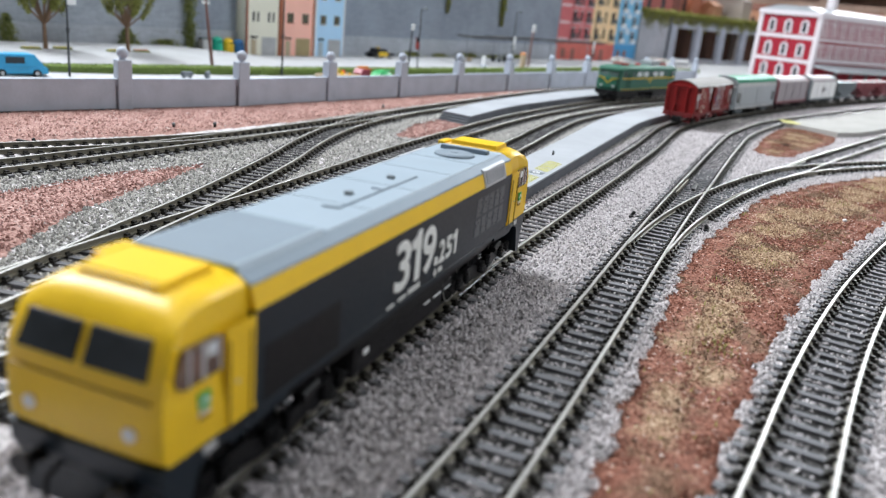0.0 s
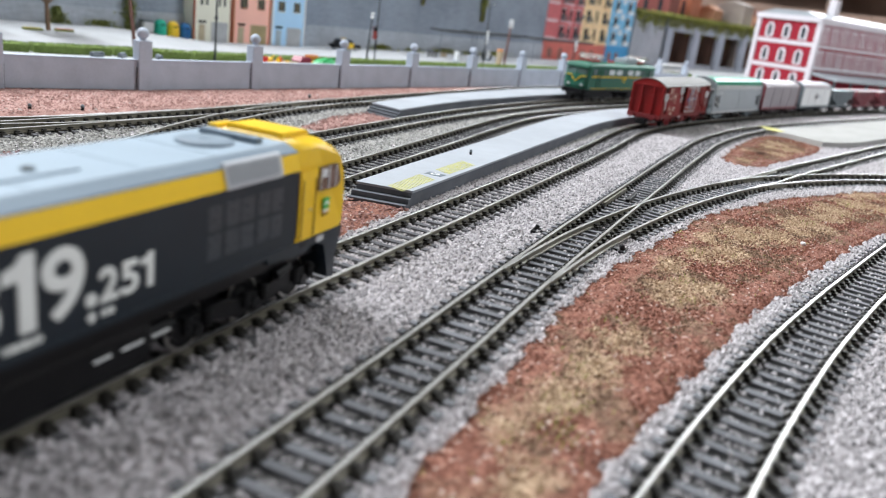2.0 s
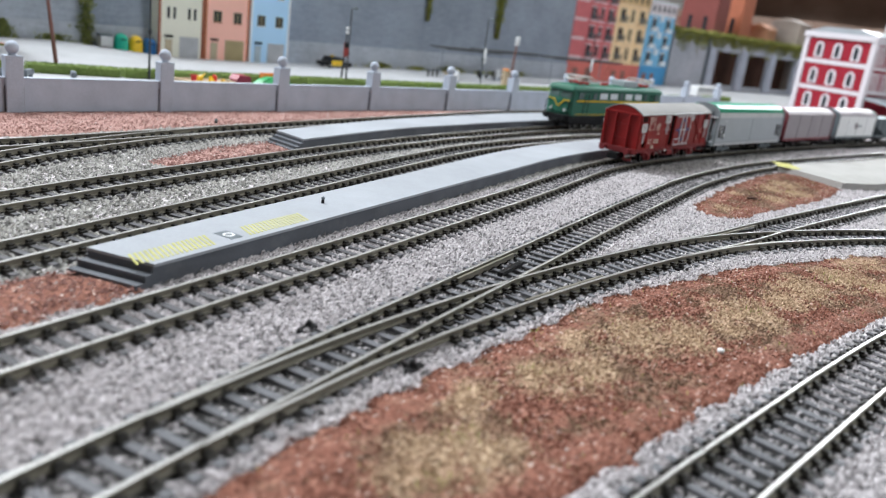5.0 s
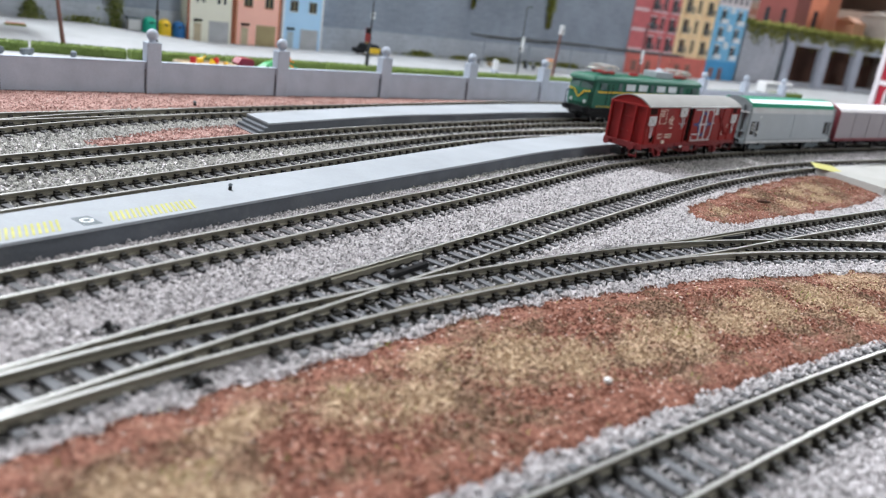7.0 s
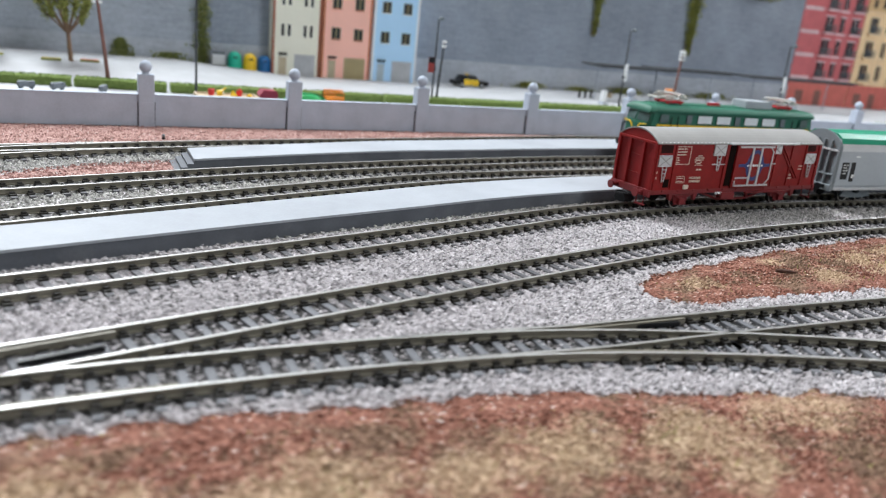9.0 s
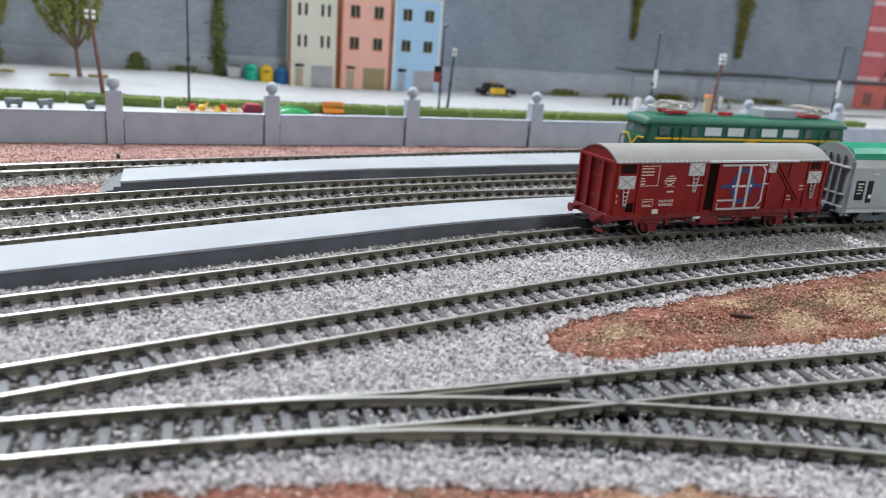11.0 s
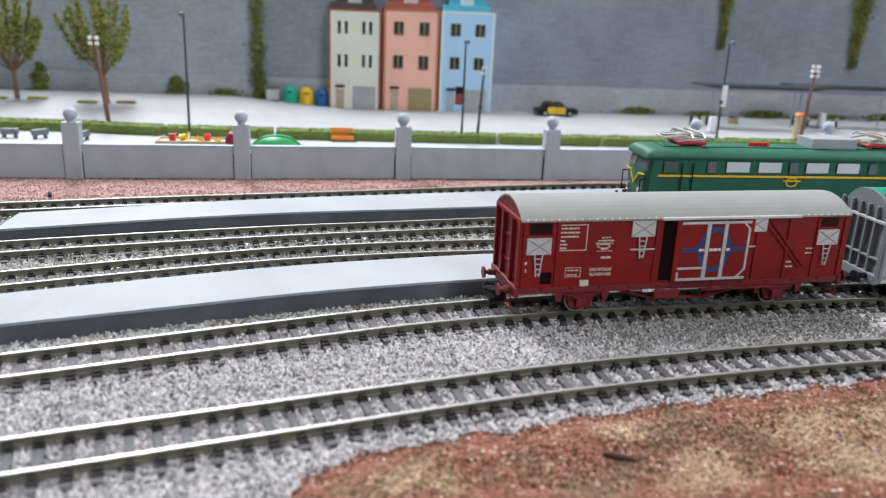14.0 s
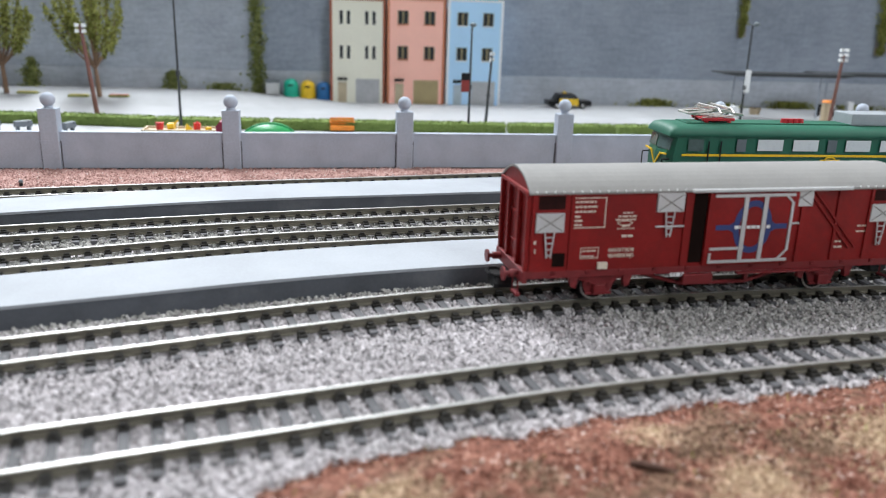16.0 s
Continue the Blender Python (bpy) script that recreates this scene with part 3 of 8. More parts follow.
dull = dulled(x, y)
for i, mat, label, seed in ((~dull, M_STONES, "loose light grey and dark ballast stones between the rails", 1), (dull, M_STONESDULL, "darker gravel beside the goods train", 6)):
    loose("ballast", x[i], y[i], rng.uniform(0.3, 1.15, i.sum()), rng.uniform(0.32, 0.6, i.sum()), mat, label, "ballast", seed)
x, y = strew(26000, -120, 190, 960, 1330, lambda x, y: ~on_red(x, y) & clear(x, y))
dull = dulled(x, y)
for i, mat, label, seed in ((~dull, M_STONES, "loose grey ballast stones under the goods train", 3), (dull, M_STONESDULL, "darker gravel under the goods train", 8)):
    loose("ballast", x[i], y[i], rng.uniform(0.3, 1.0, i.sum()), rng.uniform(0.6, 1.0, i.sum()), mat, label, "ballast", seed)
x, y = strew(6000, -128, 112, 70, 960, lambda x, y: ~on_red(x, y) & clear(x, y))
loose("ballast", x, y, np.full(len(x), 1.75), rng.uniform(0.3, 0.5, len(x)), M_STONES, "stray ballast stones lying on the sleepers", "ballast", 9)
x, y = strew(105000, -345, -128, 120, 1000, lambda x, y: ~on_red(x, y) & clear(x, y))
loose("ballast", x, y, rng.uniform(0.3, 0.9, len(x)), rng.uniform(0.42, 0.75, len(x)), M_STONESFAR, "loose pale ballast stones round the far lines", "ballast", 2)
# scatter on the earth: red grains, straw turf and umber turf
gx, gy = strew(190000, -45, 150, 60, 990, lambda x, y: on_red(x, y, 1.4))
rim = edge_distance(gx, gy)
lift = 0.55 + 0.072 * rim + 0.35 * wobble(gx, gy, 9, 1.3) * (rim > 3) + rng.uniform(-0.12, 0.12, len(gx))
kind = np.where(straw(gx, gy) + rng.normal(0, 0.24, len(gx)) > 0, 1, np.where(umber(gx, gy) + rng.normal(0, 0.15, len(gx)) > 0, 2, 0))
size = rng.uniform(0.24, 0.5, len(gx)) * np.where(kind == 1, 1.1, 1.0)
for k, (name, mat, label) in enumerate((("earth_grains", M_GRAINS, "fine reddish brown scatter grains"), ("straw_turf", M_STRAW, "matted straw-coloured foam turf"), ("umber_turf", M_UMBER, "dark brown turf crumbs on the red earth"))):
    i = kind == k
    loose(name, gx[i], gy[i], lift[i] + (0.15 if k == 1 else 0.06 if k == 2 else 0.0), size[i], mat, label, "earth", 30 + k)

sx, sy = strew(60000, -620, -330, 120, 900, lambda x, y: inside(STRIP, x, y))
loose("strip_grains", sx[:15000], sy[:15000], 1.75 + dip(sx[:15000], sy[:15000]), rng.uniform(0.3, 0.6, min(15000, len(sx))), M_PALEGRAINS, "pinkish scatter grains along the fence", "earth", 41)
sx, sy = strew(40000, -325, -110, 60, 640, lambda x, y: inside(LEFT_PATCH, x, y) | inside(PATCH_P2, x, y) | inside(PATCH_P1, x, y))
loose("patch_grains", sx[:7000], sy[:7000], np.full(min(7000, len(sx)), 1.4), rng.uniform(0.35, 0.65, min(7000, len(sx))), M_PALEGRAINS, "reddish scatter grains between the far lines", "earth", 42)


def blades(name, x, y, length, mat, label, seed):
    g = np.random.default_rng(seed)
    n = len(x)
    a, lean = g.random(n) * 2 * np.pi, g.uniform(0.3, 1.1, n)
    L = length * g.uniform(0.5, 1.2, n)
    w = g.uniform(0.10, 0.2, n)
    d = np.stack([np.cos(a), np.sin(a)], 1)
    base = np.stack([x, y, 1.5 + 0.35 * wobble(x, y, 9, 1.3)], 1)
    tip = base + np.stack([d[:, 0] * np.sin(lean) * L, d[:, 1] * np.sin(lean) * L, np.cos(lean) * L], 1)
    side = np.stack([-d[:, 1] * w, d[:, 0] * w, 0 * w], 1)
    v = np.stack([base - side, base + side, tip + side * 0.3, tip - side * 0.3], 1).reshape(-1, 3)
    f = np.arange(4 * n).reshape(-1, 4)
    return tagged(new(name, arrays(name, v, f, mat)), label, "grass", kind="stuff")


x, y = strew(60000, -45, 150, 60, 990, lambda x, y: on_red(x, y, 0.6))
ok = straw(x, y) + rng.normal(0, 0.2, len(x)) > 0.12
blades("dry_grass", x[ok], y[ok], 1.5, M_STRAW, "thin straw-coloured static grass on the turf", 4)
green = np.zeros(len(x))
for cx, cy, r in ((-3, 264, 8), (0.5, 250, 8), (-9, 240, 5), (-13, 459, 3), (0, 432, 4), (-18, 440, 3), (8, 366, 5), (2, 388, 6), (40, 548, 5), (-6, 285, 4), (60, 632, 5), (10, 872, 6)):
    green = np.maximum(green, 1.0 - np.hypot((x - cx) / r, (y - cy) / (1.4 * r)))
ok = green + rng.normal(0, 0.15, len(x)) > 0.3
blades("green_grass", x[ok], y[ok], 1.8, M_MOSS, "thin yellow-green static grass tufts", 5)

# ---- fence ----


# Real joints at the pillars; at the panel foot it paints a gap's shadow.
M_JOINTSHADE = paint("dark_joint_shade", (0.045, 0.038, 0.036), 0.9, 0, 0.4, 60)


def fence():
    th = thing("fence", 0, 0, 0, 0, "grey painted wall fence with square pillars and ball finials", "fence")
    for (x0, y0), (x1, y1) in zip(PILLARS, PILLARS[1:]):
        ln, yaw = math.hypot(x1 - x0, y1 - y0), math.degrees(math.atan2(-(x1 - x0), y1 - y0))
        bm = bm_new()
        box(bm, -2.2, 2.2, 4, ln - 4, -4.8, 19.4, 0.25)
        box(bm, -2.5, 2.5, 4, ln - 4, 19.3, 20.4, 0.4)
        # Dark strip puts the shadow under the panel into colour.
        foot = box(bm_new(), -2.5, 2.5, 4, ln - 4, -4.7, -2.2)
        part("foot_shadow_strip", foot, M_JOINTSHADE, th, "dark strip painted as the shadow line at the foot", at=pose(x0 * MM, y0 * MM, 0, 0, 0, yaw))
        part("panel", bm, M_FENCE, th, at=pose(x0 * MM, y0 * MM, 0, 0, 0, yaw))
    for i, (x0, y0) in enumerate(PILLARS):
        q = PILLARS[min(i + 1, len(PILLARS) - 1)], PILLARS[max(i - 1, 0)]
        yaw = math.degrees(math.atan2(-(q[0][0] - q[1][0]), q[0][1] - q[1][1]))
        bm = bm_new()
        box(bm, -4.7, 4.7, -5.4, 5.4, -4.8, 34.5, 0.6)
        box(bm, -4.82, 4.82, -5.52, 5.52, 14.2, 14.9, 0.05)
        pl = part("pillar", bm, M_FENCE, th, at=pose(x0 * MM, y0 * MM, 0, 0, 0, yaw + random.uniform(-2, 2)))
        bm = bm_new()
        rod(bm, (0, 0, 34.2), (0, 0, 36.2), 3.0, 12, 2.2)
        ball(bm, (0, 0, 39.6), 4.4, 14, 10)
        part("ball_finial", bm, M_FENCE, pl)
        for s in (-1, 1):
            part("joint", box(bm_new(), 2.0, 2.45, s * 5.8 - 0.3, s * 5.8 + 0.25, -2, 15), M_JOINTSHADE, pl)
    return th


fence()

# ---- street behind the fence ----
STREET_Z = 4.0
FENCE_IN = [(p[0] - 6, p[1]) for p in PILLARS]
WALL_LINE = [(-970, -70), (-752, 820), (-626, 1334), (-530, 1708), (-430, 2130), (-225, 2700), (-60, 3150)]


def slab(name, outline, z0, z1, mat, label, category):
    bm = bm_new()
    prism(bm, outline, "z", z0, z1)
    return tagged(part(name, bm, mat), label, category, kind="structure")




def street_z(x, y):
    """The street climbs towards the wall at its near end."""
    return STREET_Z + 9.5 * np.clip((-x - 590) / 110, 0, 1) * np.clip((905 - y) / 120, 0, 1)


def draped(name, left, right, lift, mat, label, category, cols=18):
    """A strip of street between two plan lines that follows the climb."""
    ys = np.arange(max(left[0][1], right[0][1]), min(left[-1][1], right[-1][1]) + 1, 12.0)
    a, b = (np.interp(ys, [p[1] for p in q], [p[0] for p in q]) for q in (left, right))
    X = a[:, None] + (b - a)[:, None] * np.linspace(0, 1, cols)[None]
    Y = np.repeat(ys[:, None], cols, 1)
    top = np.stack([X, Y, street_z(X, Y) + lift], -1).reshape(-1, 3)
    n = len(ys)
    f = [(j * cols + i, j * cols + i + 1, (j + 1) * cols + i + 1, (j + 1) * cols + i) for j in range(n - 1) for i in range(cols - 1)]
    rim = [j * cols + i for i, js in ((0, range(n)), (cols - 1, range(n))) for j in js]
    low = top[rim] * np.array([1, 1, 0]) + np.array([0, 0, -1])
    k = len(top)
    for s0, g in ((0, 0), (n, cols - 1)):
        f += [(j * cols + g, (j + 1) * cols + g, k + s0 + j + 1, k + s0 + j) for j in range(n - 1)]
    return tagged(new(name, arrays(name, np.vstack([top, low]), f, mat)), label, category, kind="structure")


draped("pavement", [(p[0] - 5, p[1]) for p in WALL_LINE], FENCE_IN, 0.0, M_STREET, "pale concrete street and pavement behind the fence", "street")
slab("pavement_far", [FENCE_IN[-1], (-100, 2050), (0, 2600)] + [(p[0] - 5, p[1]) for p in WALL_LINE[:3:-1]] + [(-535, 1708), (-560, FENCE_IN[-1][1])], -1, STREET_Z - 0.05, M_STREET, "pale concrete square before the station", "street")


slab("footpath", [(p[0] - 1, p[1]) for p in FENCE_IN[1:12]] + [(p[0] - 31, p[1] + 4) for p in FENCE_IN[1:12][::-1]], STREET_Z - 0.5, STREET_Z + 0.4, paint("asphalt_path", (0.12, 0.13, 0.15), 0.8, 0, 0.2, 20), "dark grey asphalt footpath between fence and hedge", "footpath")


def wall_run(a, b, height, thick, z0=0):
    ln, yaw = math.hypot(b[0] - a[0], b[1] - a[1]), math.degrees(math.atan2(-(b[0] - a[0]), b[1] - a[1]))
    bm = bm_new()
    box(bm, -thick, 0, 0, ln, z0 - 1, height)
    return bm, pose(a[0] * MM, a[1] * MM, 0, 0, 0, yaw), ln


WALL_BACK = WALL_LINE[:4]
for k, (a, b) in enumerate(zip(WALL_BACK, WALL_BACK[1:])):
    bm, m, ln = wall_run(a, b, 170, 25)
    # Runs after the first take the colour with the painted light fall-off.
    w = tagged(part("wall_west" if k == 0 else "wall_west_" + "abcd"[k], bm, M_WALLFAR if k else M_WALL, at=m), "tall dark grey stone-textured retaining wall", "wall", kind="structure")
    bm = bm_new()
    box(bm, 0, 2.2, 0, ln, STREET_Z - 1, 34, 0.4)
    part("plinth", bm, M_WALLLOW, w)

# ---- more materials ----
M_LBLACK = paint("loco_dark_blue_black", (0.010, 0.017, 0.025), 0.40, 0, 0.12, 80, relief=0, spec=0.35)
M_LPANEL = paint("loco_grey_panel", (0.030, 0.040, 0.050), 0.3, 0, 0.1, 80, relief=0)
M_LYELLOW = paint("loco_yellow", (0.80, 0.51, 0.010), 0.40, 0, 0.05, 70, relief=0)
M_LYDARK = paint("door_groove", (0.30, 0.17, 0.01), 0.5, 0, 0.1, 70, relief=0)
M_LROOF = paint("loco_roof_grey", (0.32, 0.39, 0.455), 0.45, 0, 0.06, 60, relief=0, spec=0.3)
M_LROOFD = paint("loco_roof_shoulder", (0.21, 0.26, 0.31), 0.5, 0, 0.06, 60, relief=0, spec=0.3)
M_GRILLE = paint("grille_grey", (0.50, 0.52, 0.55), 0.45, 0.2, 0.08, 90, relief=0)
M_WHITE = paint("white_paint", (0.78, 0.79, 0.80), 0.5, 0, 0.06, 90, relief=0)
M_LETTER = paint("lettering_white", (0.74, 0.76, 0.74), 0.5, 0, 0.04, 90, relief=0)
M_GREENLOGO = paint("emblem_green", (0.03, 0.36, 0.06), 0.5, 0, 0.1, 200, relief=0)
M_STEEL = paint("bright_steel", (0.62, 0.61, 0.58), 0.4, 1.0, 0.1, 90, relief=0)
M_GREEN = paint("loco_green", (0.012, 0.110, 0.066), 0.38, 0, 0.12, 60, relief=0)
M_GREENROOF = paint("loco_green_roof", (0.014, 0.120, 0.073), 0.58, 0, 0.12, 60, relief=0)
M_RED = paint("boxcar_red", (0.215, 0.0085, 0.0085), 0.46, 0, 0.22, 45, dirt=(0.125, 0.008, 0.008), spec=0.28)
# Flat panels for vents and doorway: inner shade is put into these two colours.
M_SLATSHADE = paint("painted_slat_shade", (0.030, 0.010, 0.009), 0.8, 0, 0.5, 60, relief=0, spec=0.1)
M_OPENSHADE = paint("painted_opening_shade", (0.012, 0.007, 0.006), 0.95, relief=0, spec=0.02)
M_REDDARK = paint("underframe_red", (0.17, 0.013, 0.016), 0.5, 0, 0.25, 60)
M_ROOFGREY = paint("wagon_roof_grey", (0.275, 0.27, 0.262), 0.7, 0, 0.12, 40, dirt=(0.22, 0.215, 0.208), spec=0.25)
M_PLATE = paint("aluminium_plate", (0.55, 0.56, 0.57), 0.45, 0.3, 0.1, 90)
M_BLUE = paint("emblem_blue", (0.025, 0.045, 0.17), 0.5, 0, 0.15, 90)
M_CREAM = paint("cream_marks", (0.70, 0.62, 0.52), 0.6, 0, 0.1, 200, relief=0)
M_WAGGREY = paint("wagon_light_grey", (0.34, 0.37, 0.40), 0.45, 0, 0.10, 40)
M_WAGDARK = paint("wagon_dark_grey", (0.115, 0.14, 0.155), 0.55, 0, 0.15, 60)
M_WAGEND = paint("wagon_end_grey", (0.20, 0.225, 0.24), 0.55, 0, 0.15, 60)
M_WAGGREEN = paint("wagon_green_roof", (0.010, 0.26, 0.15), 0.4, 0, 0.1, 60)
M_WAGBROWN = paint("wagon_mauve_grey", (0.30, 0.27, 0.29), 0.5, 0, 0.1, 50)
M_MAROON = paint("wagon_maroon", (0.16, 0.03, 0.04), 0.55, 0, 0.15, 60)
M_PANRED = paint("pantograph_red", (0.50, 0.02, 0.03), 0.45, 0, 0.1, 90, relief=0)


def glass(name, col=(0.02, 0.025, 0.03), rough=0.08):
    m, t, b = nodes_of(name)
    t.links.new(ramp(t, noise_tex(t, 150.0, 3), [(0.3, col), (0.7, tuple(c * 1.6 for c in col))]), b.inputs["Base Color"])
    b.inputs["Roughness"].default_value = rough
    return m


M_GLASS = glass("cab_glass", (0.11, 0.075, 0.062))
M_SEAT = paint("cab_seat_brown", (0.16, 0.09, 0.07), 0.6, relief=0)
M_DARKGLASS = glass("dark_glass")
M_CABGLASS = glass("cab_glass", (0.055, 0.085, 0.080), 0.10)
M_PALEPANE = paint("pale_pane", (0.62, 0.66, 0.68), 0.3, 0, 0.05, 80, relief=0)


def sub(parent, name, mat, x0, x1, y0, y1, z0, z1, bevel=0.0, label=""):
    return part(name, box(bm_new(), x0, x1, y0, y1, z0, z1, bevel), mat, parent, label)


def place(key, y):
    """Plan place and heading of a line at a given y."""
    ln = LINES[key]
    d, _ = sides(ln)
    i = int(np.argmin(abs(ln[:, 1] - y)))
    return ln[i, 0], math.degrees(math.atan2(-d[i, 0], d[i, 1]))


def on_line(key, y, half):
    """Centre and heading of a vehicle that stands on a line with its bogies at y - half and y + half."""
    (xa, _), (xb, _) = place(key, y - half), place(key, y + half)
    return (xa + xb) / 2, math.degrees(math.atan2(-(xb - xa), 2 * half))


def text_mesh(body, height, depth=0.12, shear=0.0):
    """Letters lying in the x, y plane, centred, as a mesh in metres."""
    cu = bpy.data.curves.new("lettering", "FONT")
    cu.body, cu.size, cu.extrude, cu.shear = body, height * MM * 1.38, depth * MM, shear
    cu.space_character = 0.86
    cu.align_x, cu.align_y = "LEFT", "BOTTOM_BASELINE"
    ob = bpy.data.objects.new("lettering", cu)
    scene.collection.objects.link(ob)
    me = bpy.data.meshes.new_from_object(ob.evaluated_get(bpy.context.evaluated_depsgraph_get()))
    bpy.data.objects.remove(ob)
    me.materials.clear()
    return me


def stout(me, grow):
    """Letters made heavier: the same letters laid over one another, each shifted a little."""
    bm = bmesh.new()
    for k in range(9):
        copy = me.copy()
        a = 2 * math.pi * k / 8
        r = grow * MM if k < 8 else 0.0
        copy.transform(Matrix.Translation((r * math.cos(a), r * math.sin(a), 0.012 * MM * k)))
        bm.from_mesh(copy)
        bpy.data.meshes.remove(copy)
    bm.to_mesh(me)
    bm.free()
    ob = bpy.data.objects.new("lettering", me)
    scene.collection.objects.link(ob)
    fuse = ob.modifiers.new("fuse", "REMESH")
    fuse.mode, fuse.voxel_size = "VOXEL", 0.13 * MM
    bpy.context.view_layer.update()
    one = bpy.data.meshes.new_from_object(ob.evaluated_get(bpy.context.evaluated_depsgraph_get()))
    bpy.data.objects.remove(ob)
    return one


def lettering(body, height, parent, x, y, z, mat, width=None, shear=0.0, name="lettering", bold=0.0):
    """Letters on a side that faces +x, reading along +y from (y, z)."""
    me = text_mesh(body, height, shear=shear)
    if bold:
        me = stout(me, bold)
    me.materials.append(mat)
    s = 1.0
    if width:
        xs = [v.co.x for v in me.vertices]
        s = width * MM / (max(xs) - min(xs))
        y -= min(xs) * s / MM
    turn = Matrix(((0, 0, 1, x * MM), (s, 0, 0, y * MM), (0, 1, 0, z * MM), (0, 0, 0, 1)))
    me.transform(turn)
    ob = new(name, me)
    ob.parent = parent
    return ob


def marks(parent, x, rows, mat=M_CREAM, name="marking"):
    """Writing too small to read: rows of short bars on a side that faces +x: (y, z, width, height)."""
    for y, z, w, h in rows:
        bm = bm_new()
        p = y
        while p < y + w - 0.3:
            l = min(random.uniform(0.7, 1.9), y + w - p)
            box(bm, x - 0.05, x + 0.08, p, p + l, z, z + h)
            p += l + 0.35
        part(name, bm, mat, parent)


def wheel_mesh(r=5.6, rim_mat=M_STEEL):
    bm = bm_new()
    rod(bm, (-1.2, 0, r), (1.0, 0, r), r, 24)
    rod(bm, (1.0, 0, r), (1.4, 0, r), r * 0.45, 16, r * 0.3)
    return mesh_of("wheel", bm, M_BLACK)


def rim_mesh(r=5.6):
    bm = bm_new()
    n = 28
    for k in range(n):
        a, b = 2 * math.pi * k / n, 2 * math.pi * (k + 1) / n
        pts = [(q * math.cos(c), r + q * math.sin(c)) for c in (a, b) for q in (r + 0.03, r - 0.7)]
        v = [bm.verts.new((x, *pts[i])) for x in (0.9, 1.25) for i in (0, 1, 3, 2)]
        for q in ((4, 5, 6, 7), (0, 1, 5, 4), (3, 2, 6, 7)):
            bm.faces.new([v[i] for i in q])
    return mesh_of("rim", bm, M_STEEL)


WHEEL, RIM = wheel_mesh(), rim_mesh()


def wheelset(parent, y, reach=8.6, scale=1.0):
    for s in (-1, 1):
        m = Matrix.Translation((s * reach * MM, y * MM, 0)) @ Matrix.Diagonal((s, scale, scale, 1))
        w = part("wheel", WHEEL, None, parent, at=m)
        part("rim", RIM, None, w)
    part("axle", rod(bm_new(), (-reach, y, 5.6 * scale), (reach, y, 5.6 * scale), 0.9), M_BLACK, parent)


def buffers(parent, y, way, mat, z=12.0, x=10.0):
    for s in (-1, 1):
        bm = bm_new()
        rod(bm, (s * x, y, z), (s * x, y + way * 3.2, z), 1.3, 12)
        rod(bm, (s * x, y + way * 3.2, z), (s * x, y + way * 5.0, z), 0.8, 10)
        rod(bm, (s * x, y + way * 4.8, z), (s * x, y + way * 5.6, z), 2.3, 16)
        part("buffer", bm, mat, parent)


def coupling(parent, y, way):
    bm = bm_new()
    box(bm, -1.3, 1.3, min(y, y + way * 6), max(y, y + way * 6), 5.5, 7.2, 0.2)
    path = [(-4, 6.5), (-4.2, 9.5), (-2, 11), (2, 11), (4.2, 9.5), (4, 6.5), (2, 5.6), (-2, 5.6), (-4, 6.5)]
    cx, cy = 0.0, 8.2
    rings = []
    for a, b in path[:-1]:
        d = math.hypot(a - cx, b - cy)
        ring = []
        for k in range(6):
            t = 2 * math.pi * k / 6
            g = 1 + 0.45 * math.cos(t) / d
            ring.append(bm.verts.new((cx + (a - cx) * g, y + way * (cy + (b - cy) * g), 8.0 + 0.45 * math.sin(t))))
        rings.append(ring)
    for a, b in zip(rings, rings[1:] + rings[:1]):
        for k in range(6):
            bm.faces.new((a[k], a[(k + 1) % 6], b[(k + 1) % 6], b[k]))
    part("coupling", bm, M_BLACK, parent)


# ---- diesel locomotive ----


def loft_cab(way, centre):
    """The rounded cab, drawn through slices across its width, on the way side of the middle."""
    side = [(79.5, 19.7), (103.6, 19.7), (104.8, 21), (105, 26), (104.9, 30.5), (104.1, 35.2), (101.8, 40.4), (99.8, 43.4), (98.2, 44.9), (95.6, 45.6), (91, 45.9), (79.5, 45.9)]
    bm = bm_new()
    us = [-1, -0.985, -0.94, -0.86, -0.7, -0.35, 0, 0.35, 0.7, 0.86, 0.94, 0.985, 1]
    loops = []
    for u in us:
        loop = []
        for y, z in side:
            half = 16.6 if z < 39 else 16.6 - (z - 39) * 0.29
            if y > 80:
                half -= 0.25 * max(0, (y - 92) / 13) ** 2
            yy = y - (0.6 * abs(u) ** 10 + 0.3 * abs(u) ** 2 if y > 92 else 0)
            zz = z - (2.2 * abs(u) ** 6 if z > 44.5 else 0.8 * abs(u) ** 6 if z > 42 else 0)
            loop.append(bm.verts.new((u * half, centre + way * (yy - centre), zz)))
        loops.append(loop)
    n = len(side)
    for a, b in zip(loops, loops[1:]):
        for i in range(n):
            f = bm.faces.new((a[i], a[(i + 1) % n], b[(i + 1) % n], b[i]))
            f.smooth = 2 < i < n - 1
    bm.faces.new(loops[0])
    bm.faces.new(loops[-1][::-1])
    return bm


